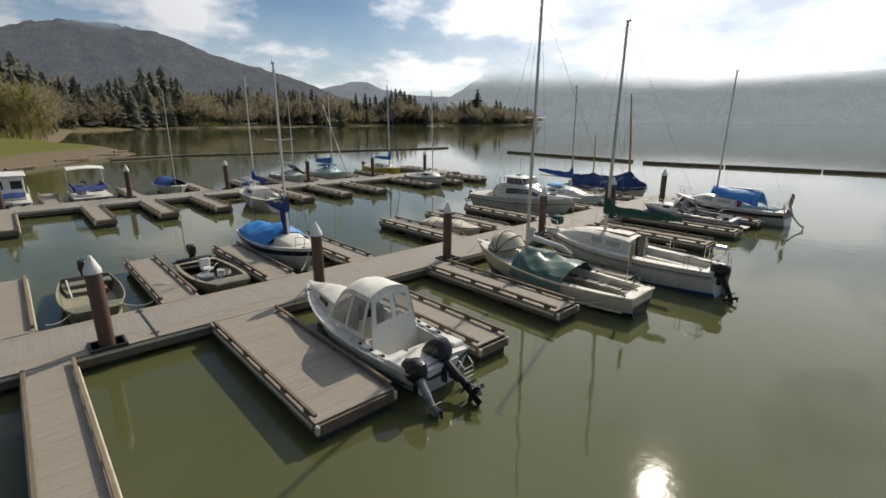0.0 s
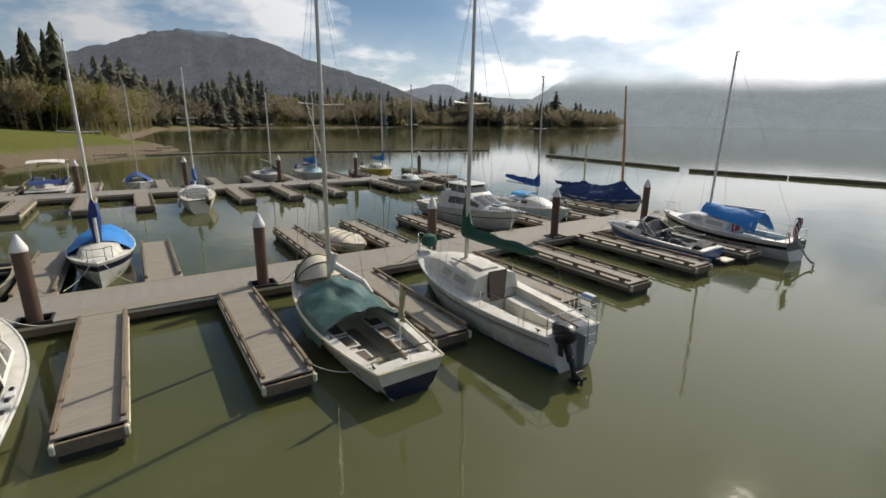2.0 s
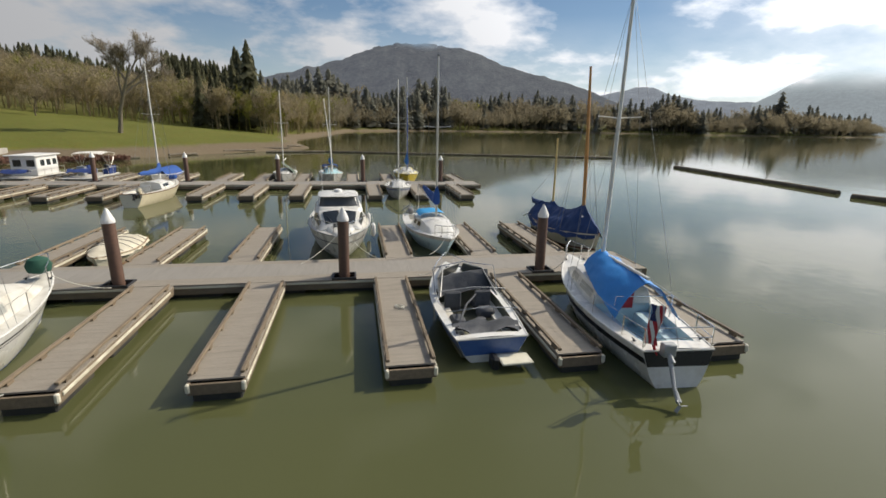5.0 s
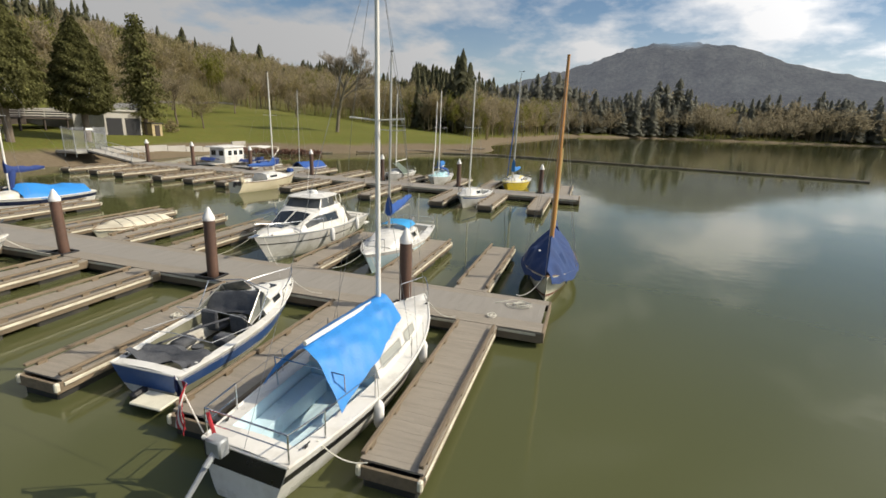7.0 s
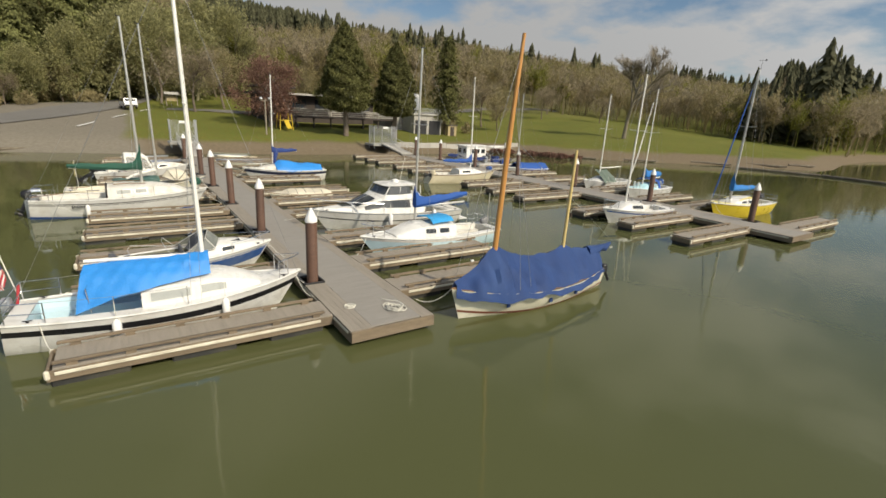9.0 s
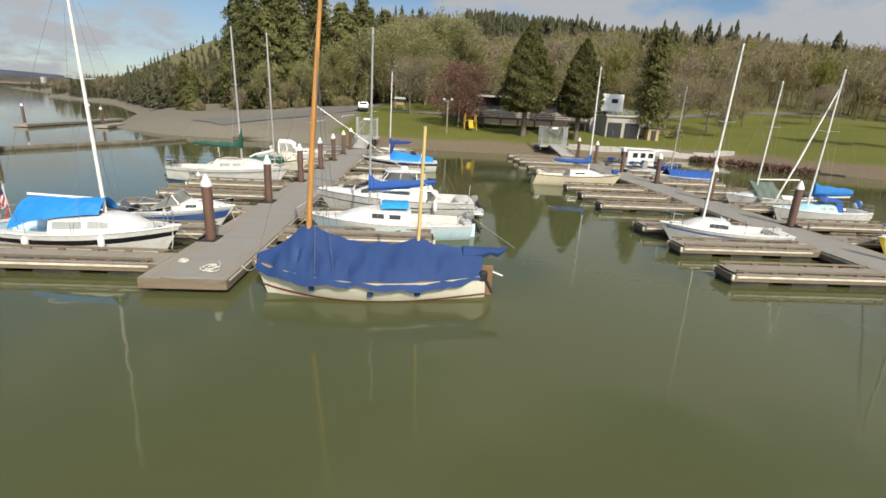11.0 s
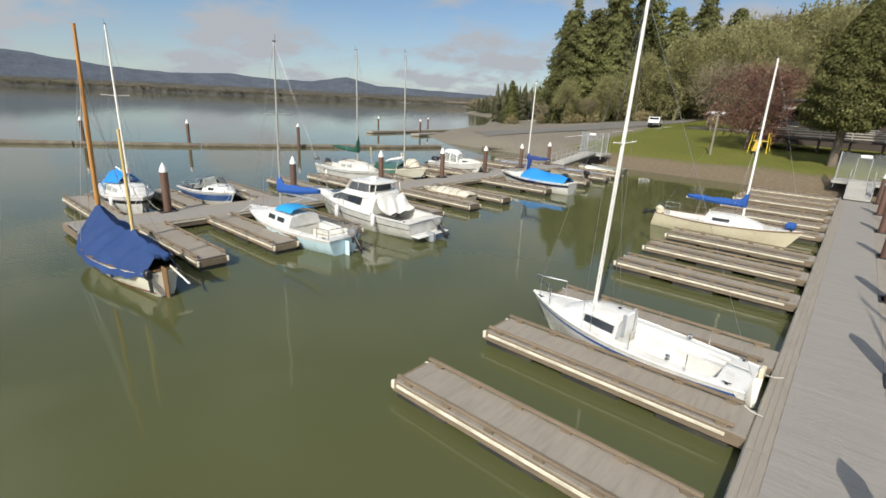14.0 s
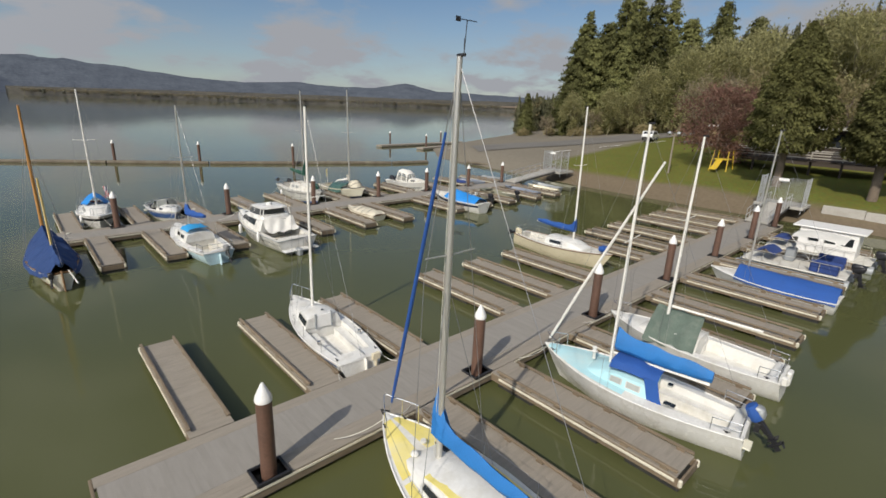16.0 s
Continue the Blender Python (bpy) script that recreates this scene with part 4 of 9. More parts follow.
def cabin_with_windows(boat, c, mat, panes, pane_mat=None, n=12, name="cabin"):
    cab = part(name, c.shell(n), mat, boat)
    for sa, sb, u0, u1, skew in panes:
        for sg in (-1, 1):
            part("window_frame", c.window(sa - 0.006, sb + 0.006, u0 - 0.05, u1 + 0.05, sg, 0.004, skew), ALU, cab, smooth=False)
            part("window", c.window(sa, sb, u0, u1, sg, 0.009, skew), pane_mat or TINT, cab, "dark tinted window", smooth=False)
    return cab


def mast_and_stays(boat, h, y, z0, top, mat, lean=0.0, r=0.055, spreaders=1, boom_len=0.0, boom_z=0.9, stays=True, boom_mat=None, wire=0.0045):
    tip = (0, y - lean, top)
    ms = part("mast", gtube([(0, y, z0), (0, y - lean * 0.5, (z0 + top) / 2), tip], [r * 1.1, r, r * 0.75], 10), mat, boat)
    part("masthead", join(gbox((tip[0], tip[1] - 0.04, top + 0.02), (0.06, 0.2, 0.05), 0.01), gtube([(0, tip[1] - 0.1, top), (0.0, tip[1] - 0.1, top + 0.28)], 0.006, 5)), BLACK, ms)
    for k in range(spreaders):
        f = (k + 1) / (spreaders + 1) * 1.15
        zz = z0 + (top - z0) * min(0.62, f)
        yy = y - lean * f
        part("spreader", gtube([(-0.62, yy - 0.05, zz + 0.04), (0, yy, zz), (0.62, yy - 0.05, zz + 0.04)], 0.016, 6), mat, ms)
    if stays:
        zs = z0 + (top - z0) * (0.575 if spreaders else 0.75)
        part("forestay", gtube([h.rail(0.985), tip], wire, 5), WIRE, boat)
        part("backstay", gtube([h.rail(0.0, 0.0), tip], wire, 5), WIRE, boat)
        sm = (y + h.L / 2) / h.L
        for sg in (-1, 1):
            q = h.rail(sm - 0.02)
            mid = (sg * 0.6, y - 0.05, zs + 0.04) if spreaders else (sg * q.x * 0.3, y, z0 + (top - z0) * 0.7)
            part("shroud", gtube([(sg * q.x * 0.97, q.y, q.z), mid, (0, y - lean, top - 0.06)], wire, 5), WIRE, boat)
            part("shroud", gtube([(sg * q.x * 0.97, q.y - 0.25, q.z), (0, y - lean * 0.6, zs - 0.03)], wire, 5), WIRE, boat)
    if boom_len:
        part("boom", gtube([(0, y - 0.08, z0 + boom_z), (0, y - boom_len, z0 + boom_z + 0.05)], 0.045, 8), boom_mat or mat, boat)
    return ms


def sail_cover(y0, y1, z, mat, boat, h0=0.34, h1=0.12, w=0.14, rise=0.0, mast_top=0.5, label="", x1=0.0):
    """A canvas bag over the boom, tall at the mast and drooping aft."""
    rings = []
    for i, k in enumerate(spread(0, 1, 12)):
        y = y0 + (y1 - y0) * k
        top = h0 * (1 - k) ** 0.8 + h1 * k + 0.03 * math.sin(k * 17 + 1)
        if k < 0.1:
            top += mast_top * (1 - k / 0.1)
        zc = z + rise * k - 0.05 * math.sin(k * math.pi)
        ww = w * (1 - 0.35 * k) * (1 + 0.15 * math.sin(k * 23))
        xx = x1 * k
        rings.append([(xx - ww * 0.5, y, zc - 0.1), (xx - ww, y, zc + 0.02), (xx - ww * 0.8, y, zc + top * 0.55), (xx, y, zc + top), (xx + ww * 0.8, y, zc + top * 0.55), (xx + ww, y, zc + 0.02), (xx + ww * 0.5, y, zc - 0.1)])
    return part("sail_cover", gloft(rings), mat, boat, label)


def outboard(boat, x, y, z, tilt=0.0, mat=None, scale=1.0, turn=0.0, cover=None, long=1.0, leg=None):
    """An outboard motor hung on the transom; tilt in degrees swings the leg up and aft."""
    root = Matrix.Translation((x, y, z)) @ pose(0, 0, 0, -tilt, 0, turn) @ Matrix.Scale(scale, 4)
    cm = mat or MOTOR
    rings = []
    for zz, w, l, dy in ((0.12, 0.11, 0.2, 0), (0.2, 0.17, 0.29, 0), (0.36, 0.185, 0.33, -0.01), (0.38, 0.175, 0.32, -0.01), (0.4, 0.185, 0.33, -0.01), (0.54, 0.172, 0.29, 0.01), (0.61, 0.13, 0.22, 0.03), (0.635, 0.05, 0.1, 0.05)):
        rings.append([(w * math.copysign(abs(math.cos(a)) ** 0.62, math.cos(a)), -0.2 + dy + l * math.copysign(abs(math.sin(a)) ** 0.62, math.sin(a)), zz + 0.05 * math.sin(a) * (zz > 0.45)) for a in (2 * math.pi * (i + 0.5) / 20 for i in range(20))])
    ob = part("outboard_motor", moved(gloft(rings), root), cm, boat, "outboard motor")
    part("leg", moved(join(gbox((0, -0.2, -0.1), (0.14, 0.2, 0.5), 0.04), gbox((0, -0.22, -0.42 * long), (0.085, 0.17, 0.5 * long), 0.03), gbox((0, -0.26, -0.52 * long), (0.26, 0.34, 0.02), 0.005)), root), leg or MOTOR, ob, smooth=False)
    part("gearcase", moved(join(gtube([(0, 0.02, -0.7 * long), (0, -0.1, -0.7 * long), (0, -0.4, -0.7 * long)], [0.02, 0.06, 0.05], 10), gbox((0, -0.2, -0.82 * long), (0.02, 0.16, 0.18), 0.005)), root), leg or MOTOR, ob)
    blades = [moved(gbox((0.09, 0, 0), (0.13, 0.015, 0.08), 0.005), pose(0, -0.43, -0.7 * long, 0, 120 * i, 0) @ pose(0, 0, 0, 25, 0, 0)) for i in range(3)]
    part("propeller", moved(join(gtube([(0, -0.4, -0.7 * long), (0, -0.48, -0.7 * long)], 0.035, 8), *blades), root), ALU if mat is None else MOTOR, ob)
    part("bracket", moved(join(gbox((0.1, -0.06, 0.0), (0.03, 0.16, 0.3), 0.01), gbox((-0.1, -0.06, 0.0), (0.03, 0.16, 0.3), 0.01), gbox((0, 0.0, 0.1), (0.24, 0.05, 0.08), 0.01)), Matrix.Translation((x, y, z)) @ Matrix.Scale(scale, 4)), BLACK, ob, smooth=False)
    if cover:
        part("motor_cover", moved(glathe([(0.2, 0.14), (0.24, 0.2), (0.25, 0.42), (0.2, 0.62), (0.04, 0.68)], 12, (0, -0.2, 0)), root), cover, ob)
    return ob


def pulpit(boat, h, s0=0.86, height=0.55, r=0.014, name="pulpit"):
    top = [h.rail(s, 0.92, height * (1 if s < 0.98 else 1.05)) for s in spread(s0, 0.995, 6)]
    pts = top + [Vector((-p.x, p.y, p.z)) for p in reversed(top)]
    geos = [gtube(pts, r, 6)]
    for s in (s0, 0.94):
        for sg in (-1, 1):
            a, b = h.rail(s, 0.92), h.rail(s, 0.92, height)
            geos.append(gtube([(sg * a.x, a.y, a.z), (sg * b.x, b.y, b.z)], r, 6))
    return part(name, join(*geos), CHROME, boat, "stainless steel bow rail")


def pushpit(boat, h, s1=0.12, height=0.5, r=0.014):
    ends = [h.rail(s, 0.95, height) for s in spread(s1, 0.01, 4)]
    pts = ends + [Vector((-p.x, p.y, p.z)) for p in reversed(ends)]
    geos = [gtube(pts, r, 6), gtube([p - Vector((0, 0, height * 0.5)) for p in pts], r * 0.8, 6)]
    for p in (ends[0], ends[-1]):
        for sg in (-1, 1):
            geos.append(gtube([(sg * p.x, p.y, p.z - height), (sg * p.x, p.y, p.z)], r, 6))
    return part("stern_rail", join(*geos), CHROME, boat, "stainless steel stern rail")


def stanchions(boat, h, ss, height=0.5, line=True):
    for sg in (-1, 1):
        tops = []
        for s in ss:
            a, b = h.rail(s, 0.94), h.rail(s, 0.94, height)
            part("stanchion", gtube([(sg * a.x, a.y, a.z), (sg * b.x, b.y, b.z)], 0.011, 6), CHROME, boat)
            tops.append((sg * b.x, b.y, b.z))
        if line:
            part("lifeline", gtube(tops, 0.005, 5), WIRE, boat)


def fender(boat, p, length=0.5, r=0.1, tie=0.5):
    f = part("fender", glathe([(0.02, -length / 2 - 0.04), (r * 0.7, -length / 2), (r, -length / 2 + 0.08), (r, length / 2 - 0.08), (r * 0.7, length / 2), (0.02, length / 2 + 0.05)], 12, p), WHITE, boat, "white fender")
    part("line", gtube([(p[0], p[1], p[2] + length / 2), (p[0] * 0.97, p[1], p[2] + length / 2 + tie)], 0.008, 5), ROPE, f)


def cloth(rows, folds=0.02, seed=0, t=0.006):
    """A sheet with soft creases."""
    out = []
    for i, r in enumerate(rows):
        o = []
        for j, p in enumerate(r):
            p = Vector(p)
            k = noise.fractal(p * 1.8 + Vector((seed, 0, 0)), 1.0, 2.0, 3)
            o.append(p + Vector((k * folds * 0.5, 0, k * folds)))
        out.append(o)
    return gthick(ggrid(out), t)


def rope(pts, sag=0.0, r=0.011, n=9):
    a, b = Vector(pts[0]), Vector(pts[-1])
    if len(pts) == 2:
        q = [a.lerp(b, k) - Vector((0, 0, sag * 4 * k * (1 - k))) for k in spread(0, 1, n)]
    else:
        q = [Vector(p) for p in pts]
    return gtube(q, r, 5)


def moor(boat, h, s, sg, to, sag=0.12):
    """A mooring line from a cleat at s to a place given in the boat's own frame."""
    p = h.rail(s, 0.9 * sg, 0.03)
    part("mooring_line", rope([p, to], sag), ROPE, boat)


def cleats(boat, h, ss):
    for s in ss:
        for sg in (-1, 1):
            p = h.rail(s, 0.88 * sg, 0.07)
            part("cleat", join(gtube([(p.x, p.y - 0.09, p.z), (p.x, p.y + 0.09, p.z)], 0.012, 6), gbox((p.x, p.y, p.z - 0.025), (0.03, 0.06, 0.05), 0.005)), BLACK, boat)

# ---- boats along the first dock ----
def clear_sheet(name, clear):
    """Thin clear plastic: mostly see-through, glossy and a little milky."""
    m = material(name, (0.5, 0.5, 0.45), 0.12, var=0.2, scale=3, fine=10, spec=0.6, dirt=(0.62, 0.6, 0.52), dirt_amount=0.5, dirt_scale=2)
    nt = m.node_tree
    t, mx = nt.nodes.new("ShaderNodeBsdfTransparent"), nt.nodes.new("ShaderNodeMixShader")
    mx.inputs[0].default_value = clear
    nt.links.new(nt.nodes["Principled BSDF"].outputs[0], mx.inputs[1]); nt.links.new(t.outputs[0], mx.inputs[2])
    nt.links.new(mx.outputs[0], nt.nodes["Material Output"].inputs["Surface"])
    return m


TANFLOOR = material("dusty tan boat floor", (0.3, 0.27, 0.19), 0.75, var=0.15, scale=2, fine=20, bump=0.2, dirt=(0.16, 0.14, 0.1), dirt_amount=0.5, dirt_scale=1.5)
CLEARVINYL = clear_sheet("clear vinyl sheet", 0.62)


def flag_us(boat, base, tip, drop):
    """A small striped flag hanging from a slanted staff."""
    st = part("flag_staff", gtube([base, tip], 0.012, 6), WHITESPAR, boat)
    tip = Vector(tip)
    def strip(k0, k1, d0, d1, mat, nm):
        rows = []
        for d in spread(d0, d1, 6):
            rows.append([tip + Vector((0.05 * math.sin(9 * k + 4 * d) + 0.28 * k * (1 - d * 0.35), -0.05 * math.sin(7 * d + k * 6) - 0.1 * k, -drop * d - 0.05 * k)) for k in spread(k0, k1, 4)])
        return part(nm, gthick(ggrid(rows), 0.004), mat, st)
    n = 9
    for i in range(n):
        strip(i / n, (i + 1) / n, 0.42 if i < 5 else 0.0, 1.0, RED if i % 2 == 0 else FLAGWHITE, "stripe")
    strip(0, 5 / n, 0.0, 0.42, FLAGBLUE, "canton")


def panels(f, us, vs, holes):
    """A curtain of cloth over the parameters u and v, with rectangular openings left between the seams."""
    uu = [a + (b - a) * k / 3 for a, b in zip(us, us[1:]) for k in range(3)] + [us[-1]]
    vv = [a + (b - a) * k / 3 for a, b in zip(vs, vs[1:]) for k in range(3)] + [vs[-1]]
    w = len(uu)
    F = [(j * w + i, j * w + i + 1, (j + 1) * w + i + 1, (j + 1) * w + i) for j in range(len(vv) - 1) for i in range(w - 1) if (i // 3, j // 3) not in holes]
    kept = sorted({k for q in F for k in q})
    place = {k: n for n, k in enumerate(kept)}
    return [f(uu[k % w], vv[k // w]) for k in kept], [tuple(place[k] for k in q) for q in F]


def motor_cruiser_canvas():
    """White open fishing boat with a soft top, two outboards."""
    h = Hull(5.9, 2.15, 1.15, 0.72, dip=0.02, draft=0.3, transom=0.86, full=0.4, rake=0.7, vee=1.0, belly=0.34)
    b = thing("motorboat", "white fishing motorboat with a white canvas soft top and black outboards", "motorboat", pose(8.74, -3.72, 0, 0, 0, 2))
    part("hull", hull_skin(h), GEL, b)
    part("side_band", band(h, 0.5, 0.56, 0.0, 0.93), NAVY, b, "thin dark side stripe")
    pts = [h.rail(s) for s in spread(0, 1, 18)]
    part("rub_rail", join(gtube(pts, 0.028, 6), gtube([(-p.x, p.y, p.z) for p in pts], 0.028, 6)), GEL, b)
    part("transom_trim", gtube([(-0.93, -2.97, 0.7), (-0.62, -2.985, 0.62), (-0.42, -2.985, 0.42), (0.5, -2.985, 0.42), (0.62, -2.985, 0.6), (0.93, -2.97, 0.68)], 0.026, 6), BLACK, b, "wavy black rubber trim")
    part("deck", deck_with_well(h, 0.135, 0.62, 0.74), GELDECK, b)
    part("cockpit", well(h, 0.135, 0.62, 0.74, 0.5), GELDECK, b)
    # quarter seats, splash well and gunwale pads
    part("splash_well", gloft([[(x, -2.72, 0.64 - 0.0 * x), (x, -2.96, 0.5), (x, -3.0, 0.5), (x, -3.0, 0.66), (x, -2.7, 0.79)] for x in (-0.45, 0.5)]), GEL, b, smooth=False)
    for sg, w, ln in ((-1, 0.36, 0.62), (1, 0.34, 0.5)):
        part("quarter_seat", gbox((sg * 0.8, -2.5, 0.77), (w, ln, 0.12), 0.03), GEL, b, "white step pad on the quarter", smooth=False)
    part("box_seat", join(gbox((-0.42, -2.0, 0.42), (0.5, 0.42, 0.32), 0.03), gbox((-0.42, -2.0, 0.6), (0.54, 0.46, 0.04), 0.012)), GEL, b, smooth=False)
    part("fish_box", join(gbox((0.34, -1.95, 0.38), (0.62, 0.4, 0.26), 0.03), gbox((0.34, -1.95, 0.53), (0.66, 0.44, 0.04), 0.012)), CREAMW, b, smooth=False)
    c = Cabin(h, 0.6, 0.95, 0.66, 0.34, front=0.75, low=0.03)
    cabin_with_windows(b, c, GELDECK, [(0.66, 0.76, 0.3, 0.75, 0.0)])
    part("deck_hatch", gbox((0, 1.35, 1.27), (0.5, 0.5, 0.05), 0.02), TINT, b, "dark deck hatch", smooth=False)
    part("deck_rope", gtube([(0.5 * math.sin(0.7 * i) * (1 - 0.02 * i), 2.0 + 0.22 * math.cos(0.9 * i), 1.2 + 0.01 * (i % 3)) for i in range(22)], 0.012, 5), ROPE, b)
    zs = h.sheer(0.58)
    y0, y1 = 0.62, -1.12
    # helm and seats under the top
    part("helm", join(gbox((0.42, 0.28, 0.72), (0.62, 0.42, 0.62), 0.05), gtube([(0.42 + 0.17 * math.cos(a / 2), 0.02 + 0.05 * math.sin(a / 2), 1.0 + 0.16 * math.sin(a / 2)) for a in range(14)], 0.014, 5)), DARKIN, b, "dark helm console", smooth=False)
    for x in (-0.42, 0.42):
        part("helm_seat", join(gbox((x, -0.45, 0.62), (0.46, 0.46, 0.12), 0.05), gbox((x, -0.68, 0.92), (0.46, 0.1, 0.52), 0.05), gbox((x, -0.45, 0.4), (0.14, 0.14, 0.4), 0.02)), GELDECK, b, smooth=False)

    def roof(u, k):
        """The soft top: u across from -1 to 1, k from the windscreen aft."""
        y = y0 - 0.3 + (y1 - y0 + 0.3) * k
        rise = 0.34 * (1 - (1 - min(1, k / 0.45)) ** 2)
        return Vector((u * (0.52 + 0.06 * k), y, zs + 0.66 + rise + 0.17 * (1 - abs(u) ** 2.4) + 0.01 * math.sin(9 * k + 5 * u) * (1 - abs(u))))

    def side(sg):
        def f(k, v):
            top, low = roof(sg, k), Vector((sg * (0.78 + 0.05 * k), y0 + (y1 - y0) * k, h.sheer(0.5) + 0.05))
            return low.lerp(top, v) + Vector((sg * 0.03 * math.sin(math.pi * v), 0, 0))
        return f

    def aft(u, v):
        top, low = roof(u, 1), Vector((u * 0.74, y1 - 0.3, 0.36))
        return low.lerp(top, v) + Vector((0, -0.02 * math.sin(4 * v + 3 * u) - 0.004, 0))

    part("soft_top", gthick(ggrid([[roof(u, k) for u in spread(-1, 1, 13)] for k in spread(0, 1, 12)]), 0.02), CANVAS, b, "white canvas soft top")
    part("windscreen", gthick(ggrid([[(-0.78, y0, zs), (0, y0 + 0.2, zs + 0.03), (0.78, y0, zs)], [(-0.52, y0 - 0.3, zs + 0.66), (0, y0 - 0.26, zs + 0.82), (0.52, y0 - 0.3, zs + 0.66)]]), 0.01), CLEARVINYL, b, "clear windscreen")
    part("screen_frame", join(*[gtube(q, 0.018, 6) for q in ([(-0.78, y0, zs), (-0.52, y0 - 0.3, zs + 0.66)], [(0.78, y0, zs), (0.52, y0 - 0.3, zs + 0.66)], [(0, y0 + 0.2, zs + 0.03), (0, y0 - 0.26, zs + 0.82)])]), ALU, b)
    for sg in (-1, 1):
        f = side(sg)
        cur = part("side_curtain", gthick(panels(f, (0, 0.06, 0.5, 0.56, 0.93, 1), (0, 0.1, 0.9, 1), {(1, 1), (3, 1)}), 0.008), CANVAS, b, "white canvas side curtain with clear windows")
        for a, e in ((0.06, 0.5), (0.56, 0.93)):
            part("curtain_window", ggrid([[f(k, v) for k in spread(a, e, 5)] for v in spread(0.1, 0.9, 5)]), CLEARVINYL, cur, "clear vinyl window")
    cur = part("aft_curtain", gthick(panels(aft, (-1, -0.8, -0.1, 0.12, 0.8, 1), (0, 0.3, 0.54, 0.88, 1), {(1, 2), (3, 2)}), 0.008), CANVAS, b, "creamy canvas aft curtain")
    for a, e in ((-0.8, -0.1), (0.12, 0.8)):
        part("curtain_window", ggrid([[aft(u, v) for u in spread(a, e, 5)] for v in spread(0.54, 0.88, 5)]), CLEARVINYL, cur, "cloudy vinyl window")
    outboard(b, 0.12, -2.98, 0.4, 60, MOTOR, 1.2)
    outboard(b, -0.78, -3.02, 0.42, 40, MOTOR, 0.95, leg=GREYALU)
    part("swim_ladder", join(*[gtube([(0.68 + x, -3.0, 0.56), (0.68 + x, -3.16, 0.42), (0.68 + x, -3.2, 0.06)], 0.014, 6) for x in (-0.16, 0.16)], *[gtube([(0.52, -3.17 - 0.01 * i, 0.38 - 0.12 * i), (0.84, -3.17 - 0.01 * i, 0.38 - 0.12 * i)], 0.016, 6) for i in range(3)]), CHROME, b)
    cleats(b, h, (0.06, 0.9))
    for sg in (-1, 1):
        for s in (0.17, 0.24, 0.31):
            p = h.rail(s, sg * 0.87, 0.055)
            part("rod_holder", join(glathe([(0.03, 0), (0.05, 0.006), (0.035, 0.03), (0.028, 0.01)], 10, p), gbox((p.x, p.y, p.z), (0.07, 0.14, 0.012), 0.004)), BLACK, b)
            part("gunwale_pad", gbox((p.x, p.y - 0.2, p.z - 0.004), (0.16, 0.22, 0.03), 0.01), GEL, b, smooth=False)
    moor(b, h, 0.95, -1, (-1.3, 2.9, 0.5)); moor(b, h, 0.95, 1, (1.2, 2.9, 0.5))


